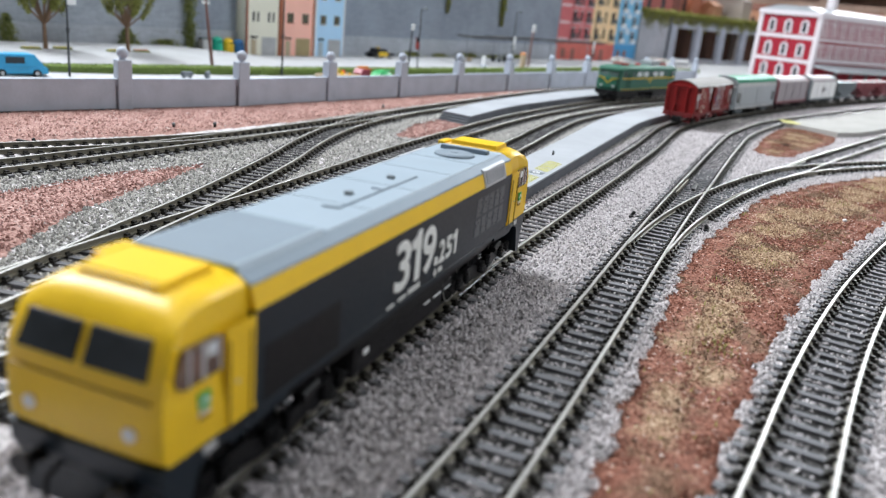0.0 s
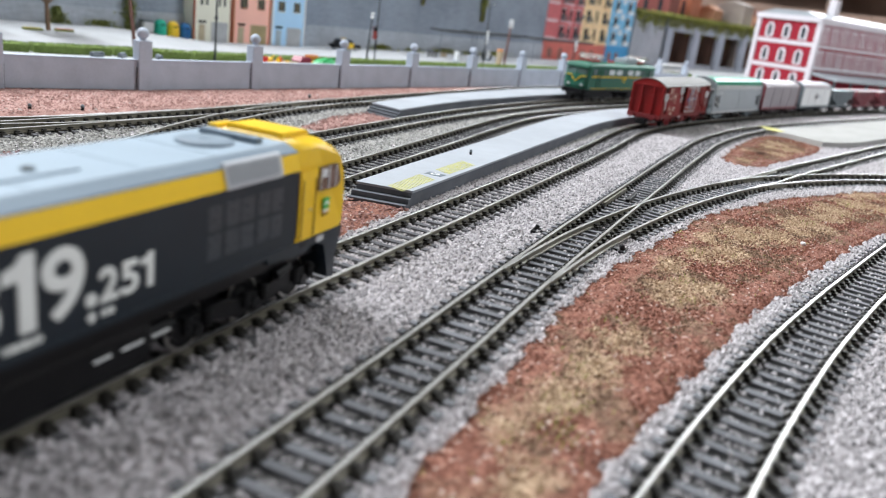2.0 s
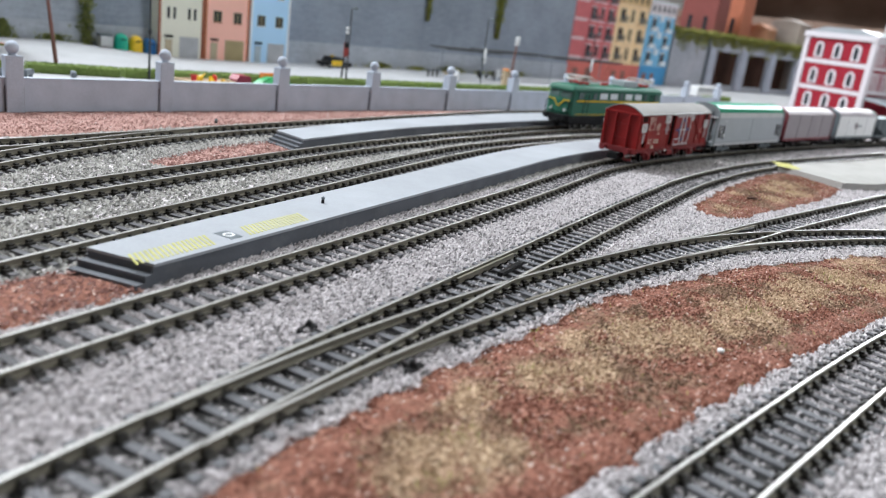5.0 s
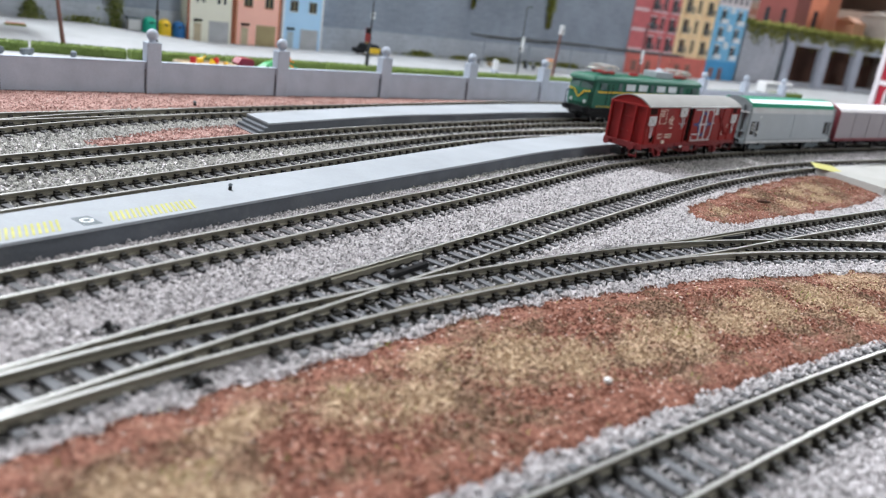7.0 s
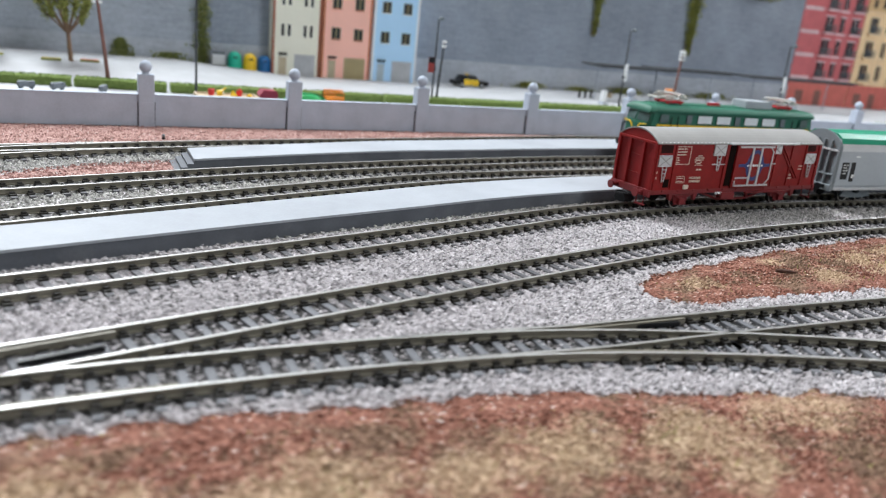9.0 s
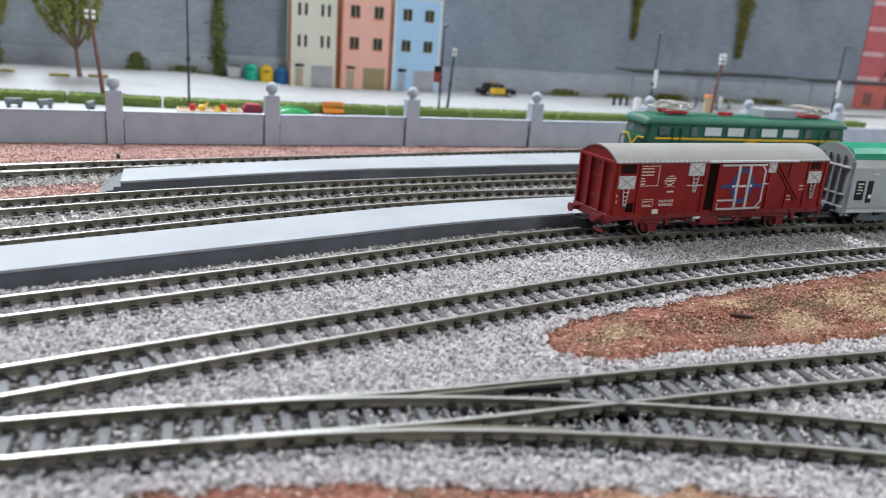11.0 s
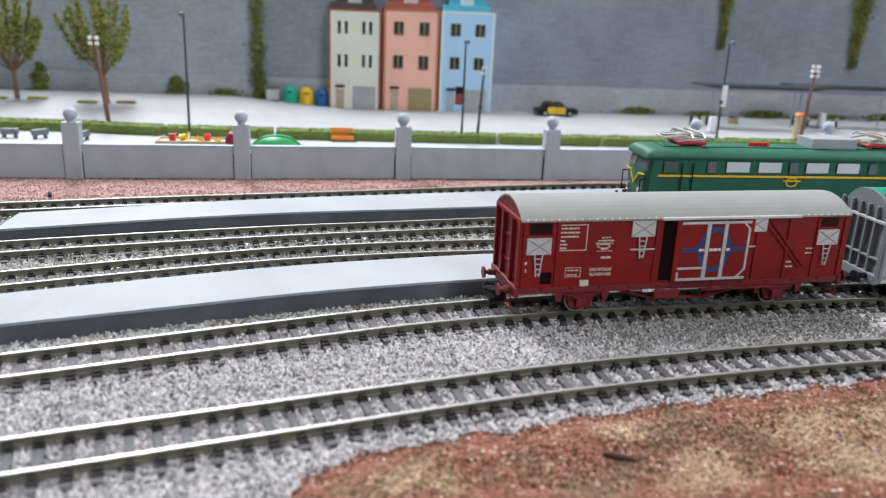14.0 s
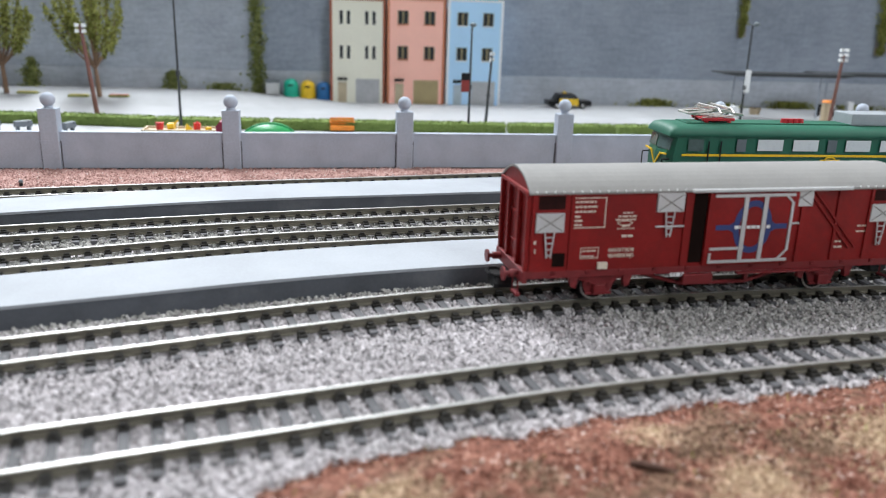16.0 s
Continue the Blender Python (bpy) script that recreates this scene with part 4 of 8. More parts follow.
def diesel_locomotive(y, key="T1"):
    x, yaw = on_line(key, y, 64)
    th = thing("diesel_locomotive", x, y, RAIL_TOP, yaw, "dark diesel locomotive with yellow cabs, yellow band and grey roof", "locomotive")
    MID, BACK, FORE = 2.0, -76.0, 80.0  # middle and ends of the body between the cabs
    body = part("body", prism(bm_new(), [(-16.5, 18.2), (-16.5, 39.1), (16.5, 39.1), (16.5, 18.2)], "y", BACK, FORE), M_LBLACK, th, "dark blue-black side walls")
    part("underframe", box(bm_new(), -13.0, 13.0, BACK - 20, FORE + 20, 12.6, 19.0, 0.4), M_BLACK, th, "black recessed underframe")
    for s in (-1, 1):
        bm = bm_new()
        prism(bm, [(s * 16.55, 39.1), (s * 15.3, 43.5), (s * 13.5, 43.5), (s * 13.5, 39.1)], "y", BACK, FORE)
        part("band", bm, M_LYELLOW, th, "yellow waist band")
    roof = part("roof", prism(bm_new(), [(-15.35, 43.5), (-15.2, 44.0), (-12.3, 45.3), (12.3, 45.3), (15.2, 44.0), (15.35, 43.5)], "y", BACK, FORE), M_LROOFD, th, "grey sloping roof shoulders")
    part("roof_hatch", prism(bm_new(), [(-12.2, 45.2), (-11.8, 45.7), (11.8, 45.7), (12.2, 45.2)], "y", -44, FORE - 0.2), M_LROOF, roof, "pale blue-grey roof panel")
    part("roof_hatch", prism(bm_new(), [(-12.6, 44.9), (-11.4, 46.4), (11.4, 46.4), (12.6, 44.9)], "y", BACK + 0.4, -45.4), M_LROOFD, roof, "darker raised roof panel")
    for s in (-1, 1):
        part("hatch_rim", prism(bm_new(), [(s * 12.6, 45.0), (s * 11.5, 46.45), (s * 10.9, 46.45), (s * 10.9, 45.0)], "y", BACK + 0.5, -45.5), M_LROOF, roof, "bright edge of the raised panel")
    # roof fittings
    bm = bm_new()
    rod(bm, (0.5, 62, 45.6), (0.5, 62, 46.4), 7.0, 48, 6.7)
    rod(bm, (0.5, 62, 46.3), (0.5, 62, 46.65), 6.3, 48, 5.6)
    fan = part("fan_cover", bm, M_LROOFD, roof)
    part("fan_hub", rod(bm_new(), (0.5, 62, 46.6), (0.5, 62, 46.85), 1.5, 18, 1.2), M_LROOFD, fan)
    part("exhaust_box", box(bm_new(), -8.0, 9.2, 70.2, 73.0, 45.6, 47.2, 0.25), M_LROOFD, roof)
    part("exhaust_end", box(bm_new(), 9.15, 9.4, 70.4, 72.8, 45.8, 47.0), M_WAGDARK, roof)
    for yy in (-12, 13):
        part("lifting_eye", rod(bm_new(), (0, yy, 45.6), (0, yy, 46.4), 1.35, 20, 1.2), M_WAGDARK, roof)
    bm = bm_new()
    for a, b in (((5, -26, 45.85), (5, 20, 45.85)), ((5, -26, 45.85), (1, -27, 45.85)), ((5, -2, 45.85), (1.5, -2, 45.85))):
        rod(bm, a, b, 0.32, 6)
    part("roof_pipe", bm, M_LROOFD, roof)
    for yy in (-22, 4, 30, 52):
        part("roof_seam", box(bm_new(), -11.6, 11.6, yy, yy + 0.25, 45.65, 45.77), M_LROOFD, roof)
    # cabs
    for way in (1, -1):
        cab = part("cab", loft_cab(way, MID), M_LYELLOW, th, "rounded yellow cab")
        Y = lambda v: MID + way * (v - MID)  # noqa: E731
        bx = lambda name, mat, x0, x1, y0, y1, z0, z1, b=0.0, label="": sub(cab, name, mat, x0, x1, min(Y(y0), Y(y1)), max(Y(y0), Y(y1)), z0, z1, b, label)  # noqa: E731
        part("roof_box", prism(bm_new(), [(Y(82.0), 45.7), (Y(82.6), 47.2), (Y(94.4), 47.0), (Y(95.8), 45.4)], "x", -8.6, 8.6), M_LYELLOW, cab)
        bx("roof_edge", M_LYELLOW, -13.0, -10.4, 80, 88, 44.4, 46.6, 0.4)
        bx("roof_lip", M_LYELLOW, -8.2, 8.2, 94.6, 95.6, 45.5, 46.6, 0.2)
        bx("front_seam", M_LYDARK, -14.8, 14.8, 104.55, 105.06, 31.2, 31.5)
        for s in (-1, 1):
            o = s * 16.55
            bx("door", M_LYELLOW, min(o, o + s * 0.22), max(o, o + s * 0.22), 80.2, 88.6, 19.7, 38.6, 0.05)
            for yy in (81.3, 87.6):
                bx("handrail", M_LYDARK, min(o, o + s * 0.45), max(o, o + s * 0.45), yy, yy + 0.5, 19.9, 36.3)
            bx("handle", M_STEEL, min(o, o + s * 0.55), max(o, o + s * 0.55), 85.2, 86.0, 27.6, 28.1)
            # side window, slanted at the nose, with a pale reflection painted on it
            win = prism(bm_new(), [(Y(90.4), 32.0), (Y(90.4), 38.4), (Y(99.1), 38.6), (Y(101.1), 34.2), (Y(100.7), 32.6), (Y(99.4), 32.0)], "x", min(o - s * 1.0, o + s * 0.12), max(o - s * 1.0, o + s * 0.12))
            w = part("side_window", win, M_GLASS, cab, "cab side window with pale bars")
            for a, b in ((90.2, 90.6), (94.3, 95.0), (98.0, 98.5)):
                part("window_bar", box(bm_new(), min(o, o + s * 0.25), max(o, o + s * 0.25), min(Y(a), Y(b)), max(Y(a), Y(b)), 32.2, 38.4), M_PLATE, w)
            # Pale plate puts the light reflected in the cab window into colour.
            part("pane_reflection", box(bm_new(), min(o - s * 0.1, o + s * 0.17), max(o - s * 0.1, o + s * 0.17), min(Y(91.2), Y(93.6)), max(Y(91.2), Y(93.6)), 35.6, 38.0), M_PALEPANE, w)
            part("seat_back", box(bm_new(), min(o - s * 0.1, o + s * 0.17), max(o - s * 0.1, o + s * 0.17), min(Y(95.4), Y(97.6)), max(Y(95.4), Y(97.6)), 33.4, 37.2, 0.05), M_SEAT, w)
            bx("emblem", M_GREENLOGO, min(o - s * 0.3, o + s * 0.12), max(o - s * 0.3, o + s * 0.12), 92.8, 95.8, 26.5, 29.5, 0, "green square emblem")
            bx("emblem_bar", M_CREAM, min(o - s * 0.3, o + s * 0.16), max(o - s * 0.3, o + s * 0.16), 92.8, 95.8, 25.5, 26.2)
            bx("emblem_bar", M_LYDARK, min(o - s * 0.3, o + s * 0.16), max(o - s * 0.3, o + s * 0.16), 92.9, 95.6, 24.6, 25.1)
            chev = prism(bm_new(), [(Y(92.9), 27.2), (Y(94.3), 28.3), (Y(95.7), 27.2), (Y(95.7), 27.8), (Y(94.3), 28.9), (Y(92.9), 27.8)], "x", min(o, o + s * 0.2), max(o, o + s * 0.2))
            part("emblem_chevron", chev, M_WHITE, cab)
            # windscreen halves on the sloping front
            bm = bm_new()
            q = [(s * 0.9, Y(104.75), 34.6), (s * 13.4, Y(104.5), 34.6), (s * 12.6, Y(102.0), 40.6), (s * 0.9, Y(102.25), 40.6)]
            vs = [bm.verts.new(p) for p in q] + [bm.verts.new((p[0], p[1] - way * 1.2, p[2])) for p in q]
            for f in ((0, 1, 2, 3), (4, 5, 6, 7), (0, 1, 5, 4), (1, 2, 6, 5), (2, 3, 7, 6), (3, 0, 4, 7)):
                bm.faces.new([vs[i] for i in f])
            part("windscreen", bm, M_DARKGLASS, cab)
            part("headlight", rod(bm_new(), (s * 10.5, Y(103.8), 25), (s * 10.5, Y(105.3), 25), 1.3, 14), M_WHITE, cab)
        # apron below the cab, with an arch over the first wheel
        ap = part("apron", prism(bm_new(), [(Y(68), 18.3), (Y(68), 16.6), (Y(80), 15.8), (Y(86), 15.8), (Y(88), 17.0), (Y(92), 17.0), (Y(95), 15.6), (Y(96.5), 12.0), (Y(98.6), 5.0), (Y(101.6), 4.2), (Y(102.2), 12.0), (Y(104.2), 16.0), (Y(104.4), 19.6), (Y(80), 19.6)], "x", -16.3, 16.3), M_LBLACK, th, "dark apron and snow plough under the cab")
        for s in (-1, 1):
            part("number_board", box(bm_new(), min(s * 16.2, s * 16.5), max(s * 16.2, s * 16.5), min(Y(90.7), Y(94.3)), max(Y(90.7), Y(94.3)), 17.3, 18.9), M_PLATE, ap)
            part("step_recess", box(bm_new(), min(s * 16.1, s * 16.4), max(s * 16.1, s * 16.4), min(Y(82.5), Y(85.6)), max(Y(82.5), Y(85.6)), 17.6, 18.8), M_BLACK, ap)
        bm = bm_new()
        for s in (-1, 1):
            rod(bm, (s * 6, Y(102), 14.5), (s * 6, Y(106.5), 12.5), 0.45, 6)
            rod(bm, (s * 6, Y(106.5), 12.5), (s * 6, Y(107), 8.5), 0.45, 6)
        part("brake_hose", bm, M_BLACK, ap)
        buffers(ap, Y(102.6), way, M_BLACK, 14.6)
        coupling(ap, Y(100), way)
    # side panels and grilles
    for s in (-1, 1):
        o = s * 16.5
        for r in range(2):
            for y0, w in ((43.8, 4.9), (50.0, 5.2), (55.7, 5.2), (62.2, 5.0), (67.7, 5.0)):
                part("side_panel", box(bm_new(), min(o - s, o + s * 0.1), max(o - s, o + s * 0.1), y0, y0 + w, 23.6 + 6.8 * r, 29.3 + 6.8 * r, 0.05), M_LPANEL, body, "dark grey shuttered panel")
        part("side_panel", box(bm_new(), min(o - s, o + s * 0.1), max(o - s, o + s * 0.1), -73, -44, 19.6, 31, 0.05), M_BLACK, body, "blackened side panel")
        part("sill", box(bm_new(), min(o, o + s * 0.3), max(o, o + s * 0.3), BACK, FORE, 18.2, 19.6, 0.1), M_LBLACK, body)
        g = part("grille", prism(bm_new(), [(s * 16.75, 38.9), (s * 16.8, 39.6), (s * 15.5, 44.4), (s * 14.6, 44.9), (s * 13.4, 43), (s * 14.5, 38.9)], "y", 50.0, 72.0), M_GRILLE, th, "pale grey ventilation grille")
        part("grille_gap", prism(bm_new(), [(s * 16.72, 40.0), (s * 16.82, 40.0), (s * 15.72, 44.0), (s * 15.62, 44.0)], "y", 51.4, 70.8), M_WAGDARK, g)
        for k in range(19):
            y0 = 51.6 + 1.03 * k
            bm = bm_new()
            prism(bm, [(s * 16.80, 40.0), (s * 16.98, 40.0), (s * 15.88, 44.0), (s * 15.7, 44.0)], "y", y0, y0 + 0.5)
            part("slat", bm, M_GRILLE, g)
    # number and small writing
    for digit, y0, wide in (("3", -16.5, 9.2), ("9", 0.6, 9.4)):
        lettering(digit, 13.2, th, 16.62, y0, 23.6, M_LETTER, wide, name="digit", bold=0.42)
    for digit, y0, wide in (("2", 13.2, 4.8), ("5", 18.5, 4.8)):
        lettering(digit, 6.7, th, 16.62, y0, 23.6, M_LETTER, wide, name="digit", bold=0.32)
    for y0, z0, w, h, stem in ((-6.8, 23.1, 6.3, 14.1, 3.3), (23.9, 23.3, 3.4, 7.3, 1.7)):
        one = [(y0 + w - stem, z0), (y0 + w, z0), (y0 + w, z0 + h), (y0 + w - stem * 0.8, z0 + h), (y0 + w - stem * 1.05, z0 + h * 0.9), (y0, z0 + h * 0.82), (y0, z0 + h * 0.66), (y0 + w - stem, z0 + h * 0.68)]
        part("digit", prism(bm_new(), one, "x", 16.5, 16.75), M_LETTER, th)
    part("number_dot", rod(bm_new(), (16.5, 11.4, 24.7), (16.75, 11.4, 24.7), 1.35, 20), M_LETTER, th)
    part("diamond", prism(bm_new(), [(10.4, 21.2), (11.5, 22.5), (12.6, 21.2), (11.5, 19.9)], "x", 16.5, 16.72), M_LETTER, th)
    marks(th, 16.62, [(-7, 20.3, 7.6, 1.5), (13.8, 20.6, 3.6, 1.4), (-13.2, 20.2, 5, 1.0), (-19.6, 20.0, 4, 0.9)], M_LETTER)
    # tank and bogies
    part("fuel_tank", box(bm_new(), -12.5, 12.5, -28, 32, 3.0, 13.2, 1.6), M_BLACK, th)
    for s in (-1, 1):
        for y0, y1 in ((15.7, 20.3), (23.1, 29.2), (31.8, 37.1)):
            part("tank_label", box(bm_new(), min(s * 12.4, s * 12.75), max(s * 12.4, s * 12.75), y0, min(y1, 31.6) if y0 < 30 else y1, 8.7, 9.3), M_WHITE, th)
        part("tank_label", box(bm_new(), min(s * 12.4, s * 12.7), max(s * 12.4, s * 12.7), -23, -20, 8, 9.5), M_WHITE, th)
        part("air_tank", rod(bm_new(), (s * 10.6, 30, 9.0), (s * 10.6, 39, 9.0), 2.1, 16), M_BLACK, th)
    for c in (-63, 67):
        bg = part("bogie", box(bm_new(), -7.2, 7.2, c - 29, c + 29, 6, 12.6, 0.5), M_BLACK, th, "black three-axle bogie")
        for s in (-1, 1):
            bm = bm_new()
            out = [(c - 31, 7.6), (c - 28, 9.6), (c - 12, 10.2), (c - 6, 8.8), (c + 6, 8.8), (c + 12, 10.2), (c + 28, 9.6), (c + 31, 7.6), (c + 27, 4.8), (c + 15, 6.0), (c + 6, 4.0), (c - 6, 4.0), (c - 15, 6.0), (c - 27, 4.8)]
            prism(bm, out, "x", min(s * 11.4, s * 13.2), max(s * 11.4, s * 13.2))
            fr = part("side_frame", bm, M_BLACK, bg)
            for k in (-22, 0, 22):
                part("axle_box", rod(bm_new(), (s * 13.0, c + k, 6.2), (s * 14.4, c + k, 6.2), 2.0, 16, 1.6), M_BLACK, fr)
                bm = bm_new()
                for q in (-3.6, 3.6):
                    rod(bm, (s * 13.6, c + k + q, 6.2), (s * 13.6, c + k + q, 10.4), 1.1, 10)
                    for h in range(4):
                        rod(bm, (s * 13.6, c + k + q, 6.6 + h), (s * 13.6, c + k + q, 7.0 + h), 1.4, 10)
                part("spring", bm, M_BLACK, fr)
            part("brake_pipe", rod(bm_new(), (s * 14.2, c - 25, 3.6), (s * 14.2, c + 25, 3.6), 0.35, 6), M_BLACK, fr)
            part("brake_cylinder", rod(bm_new(), (s * 13.8, c + 8.5, 11.2), (s * 13.8, c + 14.5, 12.2), 1.3, 12), M_BLACK, fr)
        for k in (-22, 0, 22):
            wheelset(bg, c + k, 8.6, 1.13)
    return th


LOCO_FRONT = 282
diesel_locomotive(LOCO_FRONT - 105)

# ---- covered wagon ----


def arch_roof(half, eave, crown, n=10, over=0.0):
    """Outline of a bowed roof, right to left, above the eaves."""
    r = ((half + over) ** 2 + (crown - eave) ** 2) / (2 * (crown - eave))
    a0 = math.asin((half + over) / r)
    return [(r * math.sin(a0 - 2 * a0 * k / n), crown - r + r * math.cos(a0 - 2 * a0 * k / n)) for k in range(n + 1)]


def running_gear(th, axles, mat, scale=0.93):
    for a in axles:
        wheelset(th, a, 8.6, scale)
        for s in (-1, 1):
            o = s * 12.2
            bm = bm_new()
            prism(bm, [(a - 7.5, 11.8), (a - 4.5, 4.0), (a - 2.0, 3.0), (a + 2.0, 3.0), (a + 4.5, 4.0), (a + 7.5, 11.8), (a + 5.5, 11.8), (a + 2.8, 6.8), (a - 2.8, 6.8), (a - 5.5, 11.8)], "x", min(o, o + s * 0.7), max(o, o + s * 0.7))
            g = part("axle_guard", bm, mat, th)
            part("axle_box", box(bm_new(), min(o, o + s * 2.6), max(o, o + s * 2.6), a - 2.2, a + 2.2, 3.2, 7.0, 0.5), mat, g)
            bm = bm_new()
            for k in range(4):
                w = 9.5 - 1.9 * k
                box(bm, min(o + s * 0.6, o + s * 2.2), max(o + s * 0.6, o + s * 2.2), a - w, a + w, 9.4 - 0.75 * k, 10.0 - 0.75 * k)
            part("leaf_spring", bm, mat, g)
            for e in (-1, 1):
                part("shackle", prism(bm_new(), [(a + e * 8.6, 5.8), (a + e * 10.4, 6.4), (a + e * 11.6, 11.8), (a + e * 7.6, 11.8)], "x", min(o + s * 0.4, o + s * 2.4), max(o + s * 0.4, o + s * 2.4)), mat, g)
            part("keeper_bar", rod(bm_new(), (o + s * 1.0, a - 4.6, 3.4), (o + s * 1.0, a + 4.6, 3.4), 0.5, 6), mat, g)


def boxcar(y, L):
    h = L / 2
    x, yaw = on_line("T1", y, 42)
    th = thing("boxcar", x, y, RAIL_TOP, yaw, "brick-red covered wagon with grey bowed roof and open sliding door", "wagon", "goods train")
    body = part("body", box(bm_new(), -15, 15, -h, h, 12.2, 39.3, 0.2), M_RED, th, "brick-red wagon body")
    out = arch_roof(15.4, 38.6, 44.6, 14, 0.5)
    inner = arch_roof(14.9, 38.6, 43.9, 14)
    roof = part("roof", prism(bm_new(), out + [(-15.9, 38.0), (-15.0, 38.0)] + inner[::-1] + [(15.0, 38.0), (15.9, 38.0)], "y", -h - 0.8, h + 0.8), M_ROOFGREY, th, "weathered grey bowed roof")
    for s in (-1, 1):
        bm = bm_new()
        for k in range(int(L / 3)):
            ball(bm, (s * 15.95, -h + 1.5 + 3 * k, 38.9), 0.28, 6, 4)
        part("riveted_edge", bm, M_WHITE, roof)
        part("gutter", box(bm_new(), min(s * 15.6, s * 17.0), max(s * 15.6, s * 17.0), -14, 46, 38.0, 39.0, 0.2), M_PLATE, roof, "pale door runner under the eaves")
    for e in (-1, 1):
        bm = bm_new()
        prism(bm, arch_roof(14.6, 38.6, 43.8, 12) + [(-14.6, 37), (14.6, 37)], "y", min(e * h, e * (h + 0.3)), max(e * h, e * (h + 0.3)))
        end = part("end_wall", bm, M_RED, th)
        part("end_rail", box(bm_new(), -15.2, 15.2, min(e * h, e * (h + 1.2)), max(e * h, e * (h + 1.2)), 37.4, 38.8, 0.3), M_RED, end, "pale-edged end rail")
        for xx in (-14.2, -5.5, 5.5, 14.2):
            part("post", box(bm_new(), xx - 0.9, xx + 0.9, min(e * h, e * (h + 1.3)), max(e * h, e * (h + 1.3)), 11, 38, 0.25), M_RED, end)
        for zz in (19, 29):
            part("rail", box(bm_new(), -4.6, 4.6, min(e * h, e * (h + 0.5)), max(e * h, e * (h + 0.5)), zz, zz + 0.7), M_RED, end)
        part("headstock", box(bm_new(), -15.5, 15.5, min(e * h, e * (h + 1.6)), max(e * h, e * (h + 1.6)), 8.6, 12.6, 0.2), M_REDDARK, th)
        buffers(th, e * (h + 1.2), e, M_REDDARK, 10.6)
        coupling(th, e * (h - 2), e)
        part("coupler_head", prism(bm_new(), [(-3.4, 3.2), (3.4, 3.2), (4.6, 5.0), (3.0, 7.6), (-3.0, 7.6), (-4.6, 5.0)], "y", min(e * (h + 1), e * (h + 7.5)), max(e * (h + 1), e * (h + 7.5))), M_BLACK, th, "black plastic coupler head")
        bm = bm_new()
        for xx in (7.5, 13.0):
            rod(bm, (xx, e * (h + 2.2), 4), (xx, e * (h + 2.2), 9), 0.3, 6)
        box(bm, 7.2, 13.3, min(e * (h + 1.2), e * (h + 2.8)), max(e * (h + 1.2), e * (h + 2.8)), 3.6, 4.3)
        part("shunter_step", bm, M_REDDARK, th)
    for s in (-1, 1):
        o = s * 15.0
        R = lambda d: (min(o, o + s * d), max(o, o + s * d))  # noqa: E731
        part("sole_bar", box(bm_new(), *R(-0.6), -h, h, 9.8, 12.3, 0.2), M_REDDARK, th)
        for yy in range(-60, 61, 12):
            part("floor_bracket", prism(bm_new(), [(s * 14.2, 12.2), (s * 15.4, 12.2), (s * 15.4, 11.6), (s * 14.4, 9.9)], "y", yy - 0.8, yy + 0.8), M_REDDARK, th)
        for yy in (-h + 0.4, -h + 13.5, -15.5, 28, 42, h - 14, h - 1.6):
            part("rib", box(bm_new(), *R(0.6), yy, yy + 1.2, 12.8, 38.2, 0.15), M_RED, body)
        # open doorway, its shade painted near-black, and the sliding door pushed past it
        part("doorway", box(bm_new(), *R(0.15), -12.4, -7.2, 13.5, 37.4), M_OPENSHADE, body, "near-black panel painted as the shade in the open doorway")
        door = part("sliding_door", box(bm_new(), *R(1.3), -7.4, 26, 12.6, 37.6, 0.2), M_RED, th, "red sliding door framed in silver")
        q = o + s * 1.3
        P = lambda d: (min(q, q + s * d), max(q, q + s * d))  # noqa: E731
        for a, b, c, d in ((-5.6, 24.2, 36.2, 37.2), (-5.6, 24.2, 13.4, 14.4), (-5.8, -4.9, 13.4, 17), (-5.6, 7.0, 18.0, 18.9), (23.2, 24.2, 17.0, 34.0), (5.2, 6.8, 14, 37), (12.6, 14.2, 14, 37), (23.4, 27.2, 26.4, 27.0)):
            part("door_frame_bar", box(bm_new(), *P(0.45), a, b, c, d, 0.08), M_PLATE, door)
        for pts in ([(21.0, 37), (24.2, 34), (24.2, 33), (20.0, 37)], [(21.0, 14), (24.2, 17.5), (24.2, 18.5), (20.0, 14)]):
            part("door_frame_bar", prism(bm_new(), pts, "x", *P(0.4)), M_PLATE, door)
        # blue emblem: a tall ring with a bar on either side, behind the silver frame
        bm = hoop(bm_new(), "x", 9.6, 25.8, 7.2, 9.2, 2.1, *P(0.15))
        part("emblem_ring", bm, M_BLUE, door, "blue ring emblem")
        for pts in ([(-4.2, 24.9), (-4.2, 26.7), (0.9, 26.7), (2.4, 27.6), (2.4, 24.0), (0.9, 24.9)], [(22.6, 24.9), (22.6, 26.7), (18.2, 26.7), (16.8, 27.6), (16.8, 24.0), (18.2, 24.9)]):
            part("emblem_bar", prism(bm_new(), pts, "x", *P(0.17)), M_BLUE, door, "blue bar of the emblem")
        marks(door, q + s * 0.5 if s > 0 else q - 0.5, [(2.6, 25.3, 2.4, 1.1), (7.1, 25.3, 5.2, 1.1), (14.5, 25.3, 1.4, 1.1)], M_WHITE)
